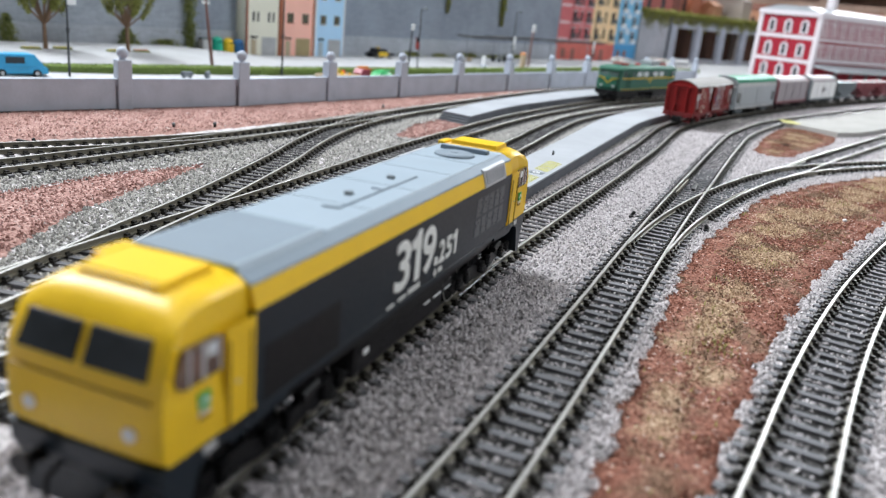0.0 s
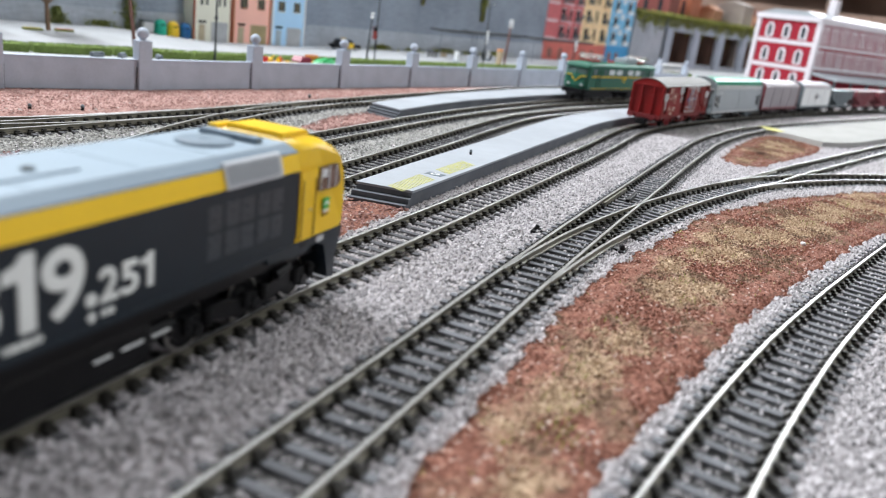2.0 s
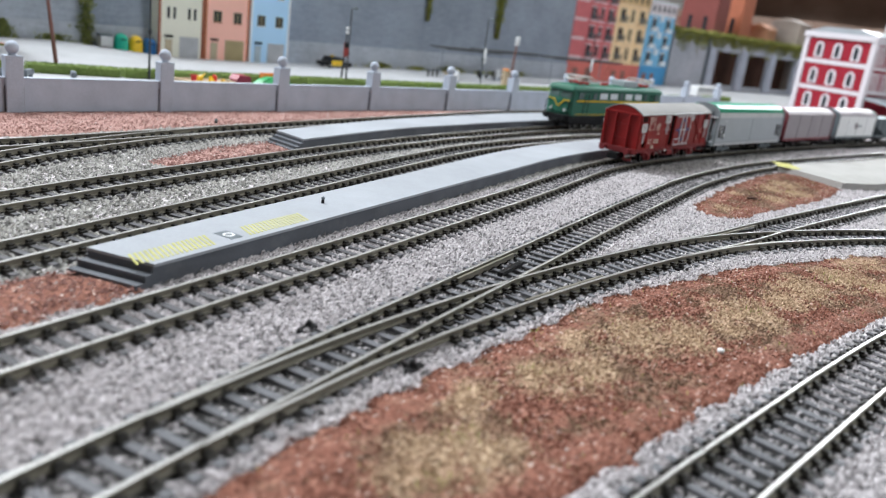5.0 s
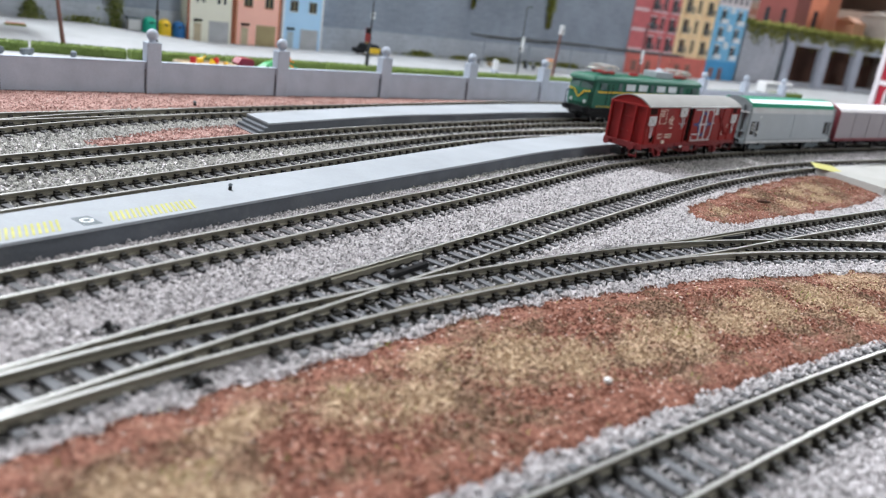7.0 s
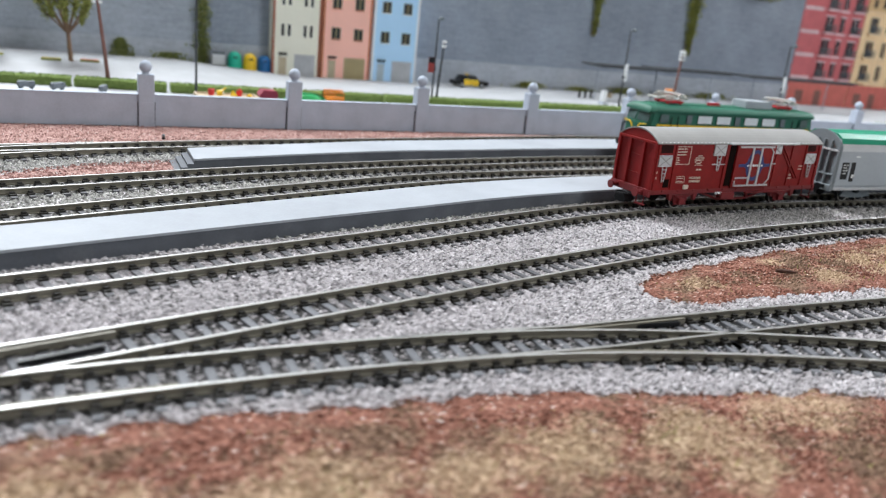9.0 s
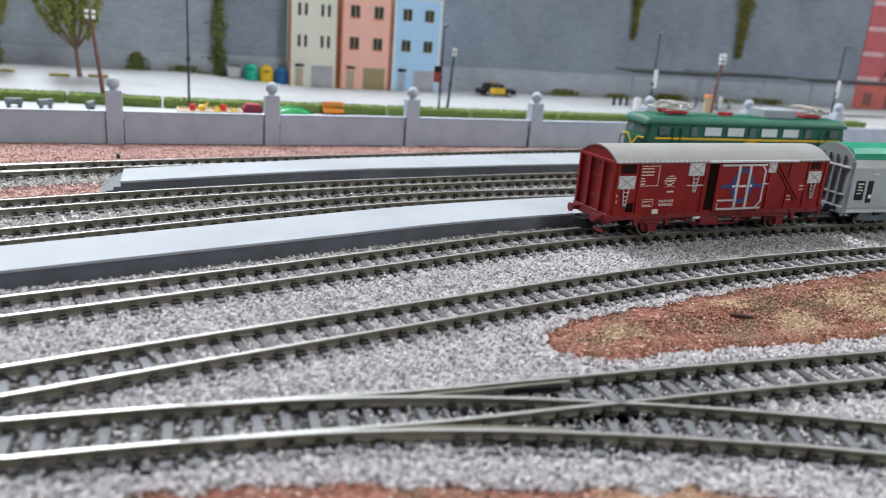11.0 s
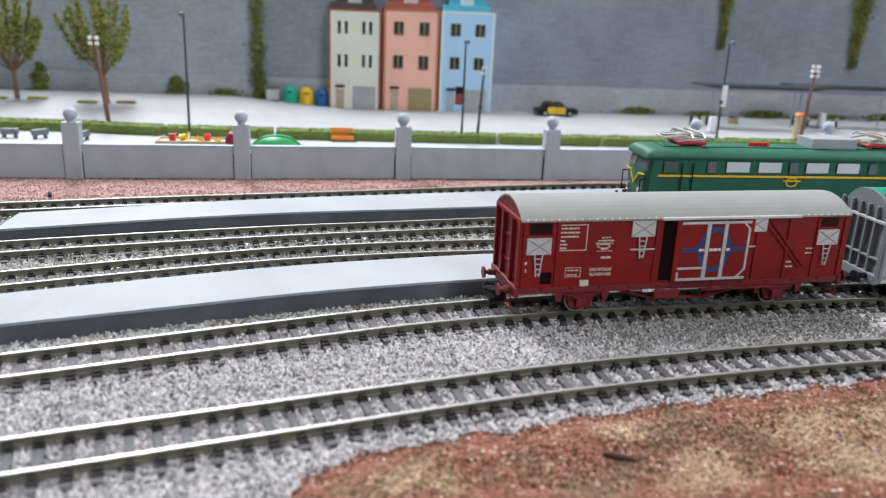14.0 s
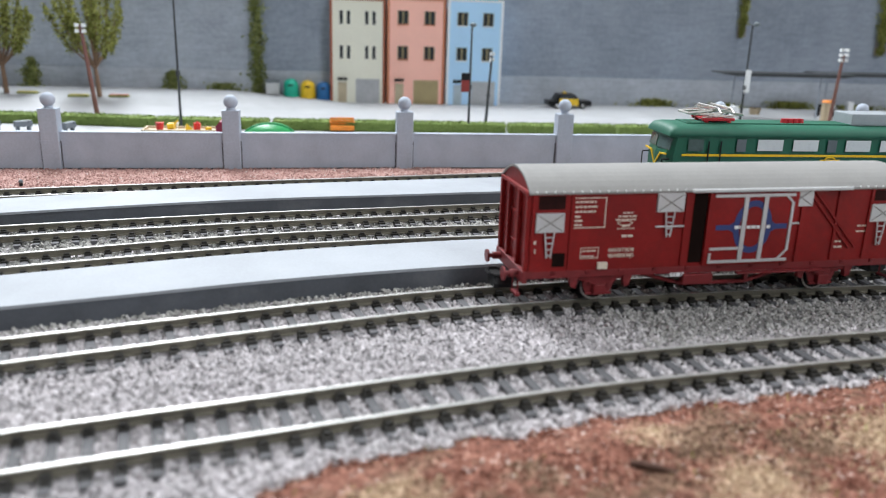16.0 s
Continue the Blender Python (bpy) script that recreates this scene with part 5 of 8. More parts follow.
        # grey crossed plates on ladder brackets
        for yy, zz in ((-h + 6.6, 25.6), (-21, 31.5), (h - 8.5, 26.2), (27, 32.4)):
            pl = part("vent_plate", box(bm_new(), *R(0.9), yy - 4.8, yy + 4.8, zz, zz + 6.3, 0.15), M_PLATE, body, "grey plate with a crossed pressing")
            bm = bm_new()
            w = o + s * 0.9
            for a, b in (((yy - 4.2, zz + 0.5), (yy + 4.2, zz + 5.8)), ((yy - 4.2, zz + 5.8), (yy + 4.2, zz + 0.5))):
                rod(bm, (w, *a), (w, *b), 0.22, 6)
            part("pressing", bm, M_ROOFGREY, pl)
            if abs(yy - 27) > 1:
                bm = bm_new()
                for d in (-1.6, 1.6):
                    rod(bm, (w, yy + d, zz), (w, yy + d * 0.4, zz - 8.5), 0.28, 6)
                for k in range(4):
                    rod(bm, (w, yy - 1.5 + 0.25 * k, zz - 1.6 - 2 * k), (w, yy + 1.5 - 0.25 * k, zz - 1.6 - 2 * k), 0.22, 6)
                part("bracket", bm, M_PLATE, pl)
        # Flat dark panels: the shade inside each vent is painted, not recessed.
        part("vent_shade_panel", box(bm_new(), *R(0.1), -h + 2.6, -h + 11.6, 33.0, 37.4), M_SLATSHADE, body)
        part("vent_shade_panel", box(bm_new(), *R(0.1), -h + 8.2, -h + 12.6, 13.8, 18.4), M_OPENSHADE, body)
        part("vent_shade_panel", box(bm_new(), *R(0.1), h - 12.8, h - 4.3, 33.6, 37.4), M_SLATSHADE, body)
        part("rail", rod(bm_new(), (o + s * 0.8, -25.8, 26.6), (o + s * 0.8, -15.6, 26.6), 0.32, 6), M_PLATE, body)
        bm = bm_new()
        for d in (0.0, 2.6):
            prism(bm, [(29.6 + d, 37.5), (30.7 + d, 37.5), (50.0 + d, 17.0), (48.9 + d, 17.0)], "x", *R(0.7))
        part("brace", bm, M_RED, body)
        if s > 0:
            marks(body, o + 0.15, [(-h + 15, 35, 7, 0.6), (-h + 15, 33.4, 8, 0.6), (-h + 15, 31.8, 7, 0.6), (-h + 15, 30.2, 2, 0.6), (-h + 15, 28.8, 3, 0.6), (-h + 15, 27.4, 3, 0.6), (-h + 31.6, 31.2, 3.4, 0.45), (-h + 30, 30.0, 6.4, 0.5), (-h + 29.2, 28.9, 7, 0.5), (-h + 30, 26.0, 6.0, 0.25), (-h + 31.6, 26.7, 2.6, 0.5), (-h + 31.8, 23.2, 4.4, 0.8), (-h + 18.6, 18.6, 4.5, 0.5), (-h + 18.6, 16.8, 4.5, 0.5), (-h + 0.6, 21.6, 1.8, 1.2), (-h + 0.6, 18.6, 1.8, 1.4), (h - 26, 19, 3, 0.6), (h - 26, 17, 4, 0.6), (h - 17.5, 24.5, 3.5, 0.5), (h - 17.5, 22.5, 3.5, 0.5), (h - 1.6, 24, 1, 1.0), (h - 1.6, 21.5, 1, 1.0)])
            bm = bm_new()
            for a, b, c, d in ((-h + 14.2, -h + 25.6, 36.4, 36.7), (-h + 14.2, -h + 25.6, 26.6, 26.9), (-h + 25.3, -h + 25.6, 26.6, 36.7), (-h + 17.9, -h + 24.2, 19.8, 20.0), (-h + 17.9, -h + 24.2, 16.2, 16.4), (-h + 17.9, -h + 18.1, 16.2, 20), (-h + 24.0, -h + 24.2, 16.2, 20)):
                box(bm, o, o + 0.12, a, b, c, d)
            part("marking_frame", bm, M_CREAM, body)
            part("oval_mark", hoop(bm_new(), "x", -h + 32.6, 28.0, 2.6, 0.9, 0.3, o, o + 0.12), M_CREAM, body)
            lettering("GARE D'ATTACHE", 1.25, body, o + 0.12, -h + 27.6, 18.3, M_CREAM, 9.0)
            lettering("VILLAVERDE BAJO", 1.25, body, o + 0.12, -h + 27.6, 16.4, M_CREAM, 9.0)
            part("label_holder", box(bm_new(), o, o + 0.9, -h + 24, -h + 27.4, 12.7, 14.9), M_CREAM, body)
            marks(body, o + 0.6, [(-18.5, 9.0, 5, 1.3)], M_WHITE)
        # truss under the floor
        bm = bm_new()
        for a, b in (((-30, 10.2), (-12, 5.2)), ((-12, 5.2), (12, 5.2)), ((12, 5.2), (30, 10.2))):
            rod(bm, (o - s * 2.5, *a), (o - s * 2.5, *b), 0.7, 6)
        for yy in (-12, 12):
            box(bm, min(o - s * 3.2, o - s * 1.8), max(o - s * 3.2, o - s * 1.8), yy - 0.7, yy + 0.7, 5, 10.4)
        part("truss", bm, M_REDDARK, th)
        part("side_step", box(bm_new(), *R(1.6), -14, -3, 6.2, 9.8, 0.3), M_REDDARK, th)
        part("footboard", box(bm_new(), *R(2.0), 6, 40, 9.2, 9.8, 0.1), M_REDDARK, th)
    running_gear(th, (-43, 42), M_REDDARK)
    return th


boxcar(890, 138)


def sliding_wall_wagon(y, L, axles=(-58, -42, 42, 58)):
    h = L / 2
    x, yaw = on_line("T1", y, 54)
    th = thing("sliding_wall_wagon", x, y, RAIL_TOP, yaw, "light grey sliding-wall wagon with green roof edge", "wagon", "goods train")
    part("body", prism(bm_new(), [(-14.6, 9), (-15.4, 12), (-14.8, 34), (-12.8, 41.6), (12.8, 41.6), (14.8, 34), (15.4, 12), (14.6, 9)], "y", -h + 3.2, h - 3.2), M_WAGGREY, th, "smooth light grey sliding walls")
    roof = part("roof", prism(bm_new(), [(-13.9, 38.6), (-12.9, 41.9), (-9, 44.6), (0, 45.6), (9, 44.6), (12.9, 41.9), (13.9, 38.6), (12.5, 38.6), (-12.5, 38.6)], "y", -h + 3.6, h - 3.6), M_WAGGREEN, th, "bright green roof")
    for e in (-1, 1):
        g = 2.2
        bm = bm_new()
        prism(bm, arch_roof(15.4, 37, 45.8, 12) + [(-15.4, 9), (15.4, 9)], "y", min(e * (h - g - 1.3), e * (h - g)), max(e * (h - g - 1.3), e * (h - g)))
        end = part("end_wall", bm, M_WAGEND, th, "grey ribbed end")
        for xx in (-14.6, -8, -2.6, 2.6, 8, 14.6):
            part("rib", box(bm_new(), xx - 0.5, xx + 0.5, min(e * (h - g), e * (h - g + 1.4)), max(e * (h - g), e * (h - g + 1.4)), 9, 40, 0.15), M_WAGEND, end)
        part("rail", box(bm_new(), -15, 15, min(e * (h - 1.9), e * (h - 0.6)), max(e * (h - 1.9), e * (h - 0.6)), 33.5, 34.7, 0.2), M_PLATE, end)
        part("rail", box(bm_new(), -15, 15, min(e * (h - 2.3), e * (h - 0.8)), max(e * (h - 2.3), e * (h - 0.8)), 18, 19, 0.2), M_WAGEND, end)
        part("headstock", box(bm_new(), -15, 15, min(e * (h - 3), e * h), max(e * (h - 3), e * h), 8, 12, 0.3), M_WAGEND, th)
        buffers(th, e * h, e, M_BLACK, 10.6)
        coupling(th, e * (h - 4), e)
    for s in (-1, 1):
        part("sole_bar", box(bm_new(), min(s * 13.5, s * 15.2), max(s * 13.5, s * 15.2), -h + 2, h - 3, 8.6, 10.4, 0.2), M_PLATE, th)
        part("door_seam", prism(bm_new(), [(s * 15.5, 12), (s * 14.95, 34), (s * 14.6, 34), (s * 15.1, 12)], "y", -0.3, 0.3), M_WAGDARK, th)
        part("shoulder", prism(bm_new(), [(s * 14.86, 34), (s * 12.9, 41.5), (s * 12.6, 41.5), (s * 14.5, 34)], "y", -h + 3.3, h - 3.3), M_PLATE, th, "pale upper wall band")
        for a in (-h + 7, h - 18):
            part("notice", prism(bm_new(), [(s * 15.42, 16), (s * 15.1, 27), (s * 14.8, 27), (s * 15.1, 16)], "y", a, a + 6.4), M_BLACK, th)
            part("notice", prism(bm_new(), [(s * 15.42, 14.5), (s * 15.1, 27), (s * 14.8, 27), (s * 15.1, 14.5)], "y", a + 8.5, a + 12.5), M_BLACK, th)
    marks(th, 15.55, [(-h + 8, 25, 4, 0.6), (-h + 8, 23.2, 3.6, 0.6), (-h + 8, 21.4, 4, 0.6), (-h + 8, 19.6, 3, 0.6), (-h + 17, 17, 2.5, 2.2), (-h + 18, 30.4, 4, 0.9)], M_LETTER)
    for a in axles:
        wheelset(th, a, 8.6, 0.9)
    for c in (-50, 50):
        for s in (-1, 1):
            bm = bm_new()
            prism(bm, [(c - 14, 4), (c - 12, 8), (c - 3, 8.4), (c - 3, 6.4), (c + 3, 6.4), (c + 3, 8.4), (c + 12, 8), (c + 14, 4), (c + 6, 3.2), (c - 6, 3.2)], "x", min(s * 11.2, s * 12.8), max(s * 11.2, s * 12.8))
            part("bogie_frame", bm, M_WAGDARK, th)
    return th


sliding_wall_wagon(1053, 158)


def plain_wagon(y, L, wall, rim, roof_mat, label, mark=False):
    """A two-axle covered wagon farther along the train."""
    h = L / 2
    x, yaw = on_line("T1", y, 35)
    th = thing("covered_wagon", x, y, RAIL_TOP, yaw, label, "wagon", "goods train")
    body = part("body", box(bm_new(), -14.6, 14.6, -h + 2, h - 2, 11, 37.5, 0.6), wall, th)
    part("roof", prism(bm_new(), arch_roof(15.2, 36.8, 43.5, 10) + [(-15.2, 36.2), (15.2, 36.2)], "y", -h + 1.4, h - 1.4), roof_mat, th)
    for e in (-1, 1):
        bm = bm_new()
        prism(bm, arch_roof(15.6, 36.8, 44.4, 10) + [(-15.6, 10.6), (15.6, 10.6)], "y", min(e * (h - 2.1), e * (h - 0.6)), max(e * (h - 2.1), e * (h - 0.6)))
        part("end_wall", bm, rim, th)
        buffers(th, e * (h - 1), e, M_BLACK, 10.6)
    for s in (-1, 1):
        part("sole_bar", box(bm_new(), min(s * 13.8, s * 15.2), max(s * 13.8, s * 15.2), -h + 1, h - 1, 9, 11.6, 0.2), rim, th)
        for k in range(5):
            yy = -h + 4 + (L - 8) * k / 4
            part("rib", box(bm_new(), min(s * 14.5, s * 15.1), max(s * 14.5, s * 15.1), yy - 0.4, yy + 0.4, 11.6, 37, 0.1), wall, body)
    if mark:
        part("emblem", box(bm_new(), 14.6, 15.2, -6, 0, 21, 28, 1.2), M_WAGBROWN, body)
        marks(body, 14.8, [(3, 23, 14, 2.2)], M_WAGGREY)
    running_gear(th, (-h * 0.55, h * 0.55), M_BLACK)
    return th


plain_wagon(1203, 136, M_WAGBROWN, M_MAROON, M_WAGBROWN, "grey covered wagon with maroon ends and frame")
plain_wagon(1346, 130, M_WHITE, M_WAGDARK, M_WAGBROWN, "white covered wagon with a faded emblem", True)


def hopper(y, L, mat, label):
    h = L / 2
    x, yaw = on_line("T1", y, 35)
    th = thing("hopper_wagon", x, y, RAIL_TOP, yaw, label, "wagon", "goods train")
    part("hopper", prism(bm_new(), [(-h + 3, 33), (-h + 3, 24), (-12, 10), (12, 10), (h - 3, 24), (h - 3, 33)], "x", -14.5, 14.5), mat, th)
    for s in (-1, 1):
        part("frame", box(bm_new(), min(s * 12, s * 14.8), max(s * 12, s * 14.8), -h, h, 9, 11.5, 0.2), mat, th)
        for k in range(6):
            yy = -h + 6 + (L - 12) * k / 5
            part("post", box(bm_new(), min(s * 14.4, s * 15.3), max(s * 14.4, s * 15.3), yy - 0.7, yy + 0.7, 11, 33.5, 0.2), mat, th)
    for e in (-1, 1):
        buffers(th, e * (h - 1), e, M_BLACK, 10.6)
    running_gear(th, (-h * 0.55, h * 0.55), M_BLACK)
    return th


hopper(1466, 108, M_WAGDARK, "dark grey open hopper wagon")
hopper(1580, 108, M_MAROON, "rust-red open hopper wagon")
hopper(1694, 108, M_MAROON, "rust-red open hopper wagon")

# ---- electric locomotive ----


def electric_locomotive(front, L):
    h = L / 2
    y = front + h
    x, yaw = on_line("T5", y, 60)
    th = thing("electric_locomotive", x, y, RAIL_TOP, yaw, "green electric locomotive with a yellow line and folded pantographs", "locomotive")
    # body with a raked nose at both ends
    side = [(-h + 1, 13), (-h, 16), (-h, 26.0), (-h + 0.5, 28.2), (-h + 1.6, 33.9), (-h + 0.6, 35.4), (h - 0.6, 35.4), (h - 1.6, 33.9), (h - 0.5, 28.2), (h, 26.0), (h, 16), (h - 1, 13)]
    bm = bm_new()
    loops = []
    for u in (-1, -0.97, -0.75, 0, 0.75, 0.97, 1):
        loop = []
        for yy, z in side:
            k = 1 if yy > 0 else -1
            half = 15.8 - (0.9 if abs(yy) > h - 7 else 0)
            loop.append(bm.verts.new((u * half, yy - k * 3.2 * abs(u) ** 4 * (abs(yy) > h - 5), z)))
        loops.append(loop)
    n = len(side)
    for a, b in zip(loops, loops[1:]):
        for i in range(n):
            bm.faces.new((a[i], a[(i + 1) % n], b[(i + 1) % n], b[i]))
    bm.faces.new(loops[0])
    bm.faces.new(loops[-1][::-1])
    body = part("body", bm, M_GREEN, th, "dark green body shell")
    bm = bm_new()
    arch = [(-15.8, 35.0), (-15.65, 36.4), (-15.0, 37.7), (-13.4, 38.9), (-10.5, 39.7), (-5, 40.1), (5, 40.1), (10.5, 39.7), (13.4, 38.9), (15.0, 37.7), (15.65, 36.4), (15.8, 35.0)]
    rings = []
    for yy, rise, wide in ((-h + 0.5, 0.10, 0.88), (-h + 1.0, 0.62, 0.93), (-h + 2.6, 0.92, 0.98), (-h + 6, 1.0, 1.0), (h - 6, 1.0, 1.0), (h - 2.6, 0.92, 0.98), (h - 1.0, 0.62, 0.93), (h - 0.5, 0.10, 0.88)):
        rings.append([bm.verts.new((px * wide, yy, 35.0 + (pz - 35.0) * rise)) for px, pz in arch])
    for a, b in zip(rings, rings[1:]):
        for i in range(len(arch)):
            j = (i + 1) % len(arch)
            bm.faces.new((a[i], a[j], b[j], b[i]))
    bm.faces.new(rings[0])
    bm.faces.new(rings[-1][::-1])
    bmesh.ops.recalc_face_normals(bm, faces=bm.faces)
    roof = part("roof", bm, M_GREENROOF, th, "rounded green roof")
    for f in roof.data.polygons:
        f.use_smooth = len(f.vertices) == 4
    part("roof_walk", box(bm_new(), -7, 7, -h + 12, h - 12, 39.9, 40.5, 0.2), M_GREENROOF, roof)
    for s in (-1, 1):
        o = s * 15.8
        R = lambda d: (min(o, o + s * d), max(o, o + s * d))  # noqa: E731
        part("line", box(bm_new(), *R(0.12), -h + 7.2, h - 7.2, 25.9, 27.0), M_LYELLOW, body, "yellow waist line")
        part("lower_line", box(bm_new(), *R(0.1), -h + 8, h - 8, 14.2, 14.7), M_LYELLOW, body)
        for c in (-33.5, -14.4, 14.4, 33.5):
            part("window", box(bm_new(), *R(0.2), c - 6.8, c + 6.8, 28.6, 33.9, 0.05), M_PALEPANE, body, "window with a pale pane")
        for c in (-49, 0, 49):
            part("vent", box(bm_new(), *R(0.2), c - 2.5, c + 2.5, 28.2, 33.9, 0.05), M_WAGDARK, body)
        for c in (-h + 24, h - 24):
            for d in (-3.2, 3.2):
                part("handrail", box(bm_new(), *R(0.5), c + d - 0.3, c + d + 0.3, 16, 33), M_BLACK, body)
            part("cab_window", box(bm_new(), *R(0.2), c - 14 if c < 0 else c + 6, c - 6 if c < 0 else c + 14, 28.4, 33.8, 0.05), M_CABGLASS, body)
        part("emblem", hoop(bm_new(), "x", 0.0, 23.6, 3.6, 2.6, 0.7, *R(0.2)), M_LYELLOW, body, "yellow outlined emblem")
        part("emblem_wing", box(bm_new(), *R(0.2), -5.4, 5.4, 23.9, 24.7), M_LYELLOW, body)
        part("sill", box(bm_new(), min(s * 13, s * 15.4), max(s * 13, s * 15.4), -h + 4, h - 4, 10.5, 13.2, 0.3), M_BLACK, th)
    for e in (-1, 1):
        for s in (-1, 1):
            bm = bm_new()
            q = [(s * 0.9, e * (h - 0.5), 28.3), (s * 12.6, e * (h - 1.9), 28.3), (s * 12.4, e * (h - 2.9), 33.5), (s * 0.9, e * (h - 1.5), 33.5)]
            vs = [bm.verts.new((p[0], p[1] + e * d, p[2])) for d in (0.35, -1.0) for p in q]
            for f in ((0, 1, 2, 3), (4, 5, 6, 7), (0, 1, 5, 4), (1, 2, 6, 5), (2, 3, 7, 6), (3, 0, 4, 7)):
                bm.faces.new([vs[i] for i in f])
            part("windscreen", bm, M_CABGLASS, body, "dark reflecting windscreen")
            part("headlight", rod(bm_new(), (s * 8, e * (h - 1.2), 17.5), (s * 8, e * (h + 0.5), 17.5), 1.3, 14), M_PLATE, body)
            bm = bm_new()
            rod(bm, (s * 13, e * (h - 1), 14), (s * 13, e * (h + 1.6), 14), 0.35, 6)
            rod(bm, (s * 13, e * (h + 1.6), 14), (s * 13, e * (h + 1.6), 24), 0.35, 6)
            rod(bm, (s * 13, e * (h + 1.6), 24), (s * 13, e * (h - 2), 24), 0.35, 6)
            part("handrail", bm, M_BLACK, body)
        bm = bm_new()
        for s in (-1, 1):
            prism(bm, [(s * 0.4, 19.8), (s * 6.0, 25.6), (s * 13.0, 26.1), (s * 13.0, 26.8), (s * 5.6, 26.3), (s * 0.4, 20.8)], "y", min(e * (h - 0.5), e * (h + 0.25)), max(e * (h - 0.5), e * (h + 0.25)))
        part("whiskers", bm, M_LYELLOW, body, "yellow warning whiskers")
        part("headstock", box(bm_new(), -14.5, 14.5, min(e * (h - 5), e * (h + 0.4)), max(e * (h - 5), e * (h + 0.4)), 8, 13, 0.4), M_BLACK, th)
        buffers(th, e * h, e, M_BLACK, 11)
        coupling(th, e * (h - 3), e)
        # folded pantograph
        c = e * (h - 29)
        pan = part("pantograph", box(bm_new(), -6.5, 6.5, c - 7, c + 7, 41.4, 42.2, 0.2), M_PANRED, roof, "folded pantograph on a red base")
        for s in (-1, 1):
            part("base_beam", box(bm_new(), s * 6.3 - 0.7, s * 6.3 + 0.7, c - 8.5, c + 8.5, 41.2, 42.6, 0.3), M_PANRED, pan)
            for d in (-6, 6):
                part("insulator", rod(bm_new(), (s * 5.6, c + d, 39.9), (s * 5.6, c + d, 41.8), 1.2, 10), M_PANRED, pan)
            bm = bm_new()
            for a, b in (((s * 5, c - e * 8, 42.6), (s * 6, c + e * 16, 44.6)), ((s * 6, c + e * 16, 44.6), (s * 9, c - e * 5, 47.2)), ((s * 5, c + e * 8, 42.6), (s * 6, c - e * 13, 44.2)), ((s * 6, c - e * 13, 44.2), (s * 9, c + e * 5, 47.0)), ((s * 6, c + e * 16, 44.6), (-s * 3, c - e * 2, 46.2))):
                rod(bm, a, b, 0.5, 7)
            part("arm", bm, M_STEEL, pan)
        bm = bm_new()
        for d in (-3.4, 3.4):
            rod(bm, (-11, c + d, 47.6), (11, c + d, 47.6), 0.6, 7)
            for s in (-1, 1):
                rod(bm, (s * 11, c + d, 47.6), (s * 15, c + d, 45.6), 0.5, 7)
        part("contact_shoe", bm, M_STEEL, pan)
        part("cross_tube", rod(bm_new(), (-6, c + e * 16, 44.6), (6, c + e * 16, 44.6), 0.6, 8), M_STEEL, pan)
    part("roof_box", box(bm_new(), -8, 8, 14, 42, 40, 45.6, 0.6), M_WAGGREY, roof, "grey equipment box")
    for yy in (-20.5, -17.5, -14.5, -11.5):
        part("insulator", rod(bm_new(), (3, yy, 40), (3, yy, 42.4), 1.9, 12, 1.5), M_PANRED, roof)
    for c in (-52, 52):
        bg = part("bogie", box(bm_new(), -12.5, 12.5, c - 30, c + 30, 4.4, 10.8, 1.0), M_BLACK, th)
        for k in (-20, 0, 20):
            wheelset(bg, c + k)
    th.scale = (1.0, 1.0, 1.07)
    return th


electric_locomotive(949, 174)

# ---- platform markings and fittings ----
def hatch(a, b, c, d, z, n):
    """Yellow slanting bars on a platform, inside a four-cornered field."""
    th = thing("hatched_marking", 0, 0, z, 0, "worn yellow hatched warning marking on the platform", "marking")
    A, B, C, D = (Vector(p) for p in (a, b, c, d))
    for k in range(n - 2):
        s0, s1 = (k + 0.1) / n, (k + 0.55) / n
        q = [A.lerp(B, min(1, s0 + 2.0 / n)), A.lerp(B, min(1, s1 + 2.0 / n)), D.lerp(C, s1), D.lerp(C, s0)]
        bm = bm_new()
        prism(bm, [tuple(p) for p in q], "z", 0.0, 0.12)
        part("bar", bm, M_YELLOWLINE, th)
    return th


hatch((-132, 393), (-135, 433), (-124.5, 433), (-122.5, 393), 8.0, 19)
hatch((-135, 446), (-137, 486), (-127, 486), (-125.5, 446), 8.0, 19)
th = thing("painted_sign", -130, 439.5, 8.0, 0, "small white ring painted on the platform", "marking")
part("ground_paint", box(bm_new(), -4.5, 4.5, -3, 3, 0.0, 0.14), M_WAGDARK, th)
part("ring", hoop(bm_new(), "z", 0, 0, 2.3, 2.3, 0.9, 0.1, 0.24, 20), M_WHITE, th)


def bollard(x, y, z, label, r=1.0, h=3.0):
    th = thing("bollard", x, y, z, 0, label, "bollard")
    part("post", rod(bm_new(), (0, 0, 0), (0, 0, h), r, 10, r * 0.8), M_BLACK, th)
    part("cap", ball(bm_new(), (0, 0, h), r * 1.1, 8, 6), M_WAGDARK, th)


bollard(-142, 508, 8.0, "tiny dark post standing on the platform", 0.8, 2.2)
for k, (x, y) in enumerate(((-380, 405), (-366, 430), (-350, 640))):
    bollard(x, y, 1.2 + float(dip(x, y)), "tiny black marker post in the red earth", 1.1, 2.4)
slab_mark = thing("yellow_corner", -12, 990, 6.0, 25, "yellow painted corner of the platform", "marking")
part("paint", prism(bm_new(), [(-9, -7), (2, -15), (11, -6), (9, 19), (-7, 22)], "z", 0, 0.15), M_YELLOWLINE, slab_mark)

# ---- turnout fittings ----


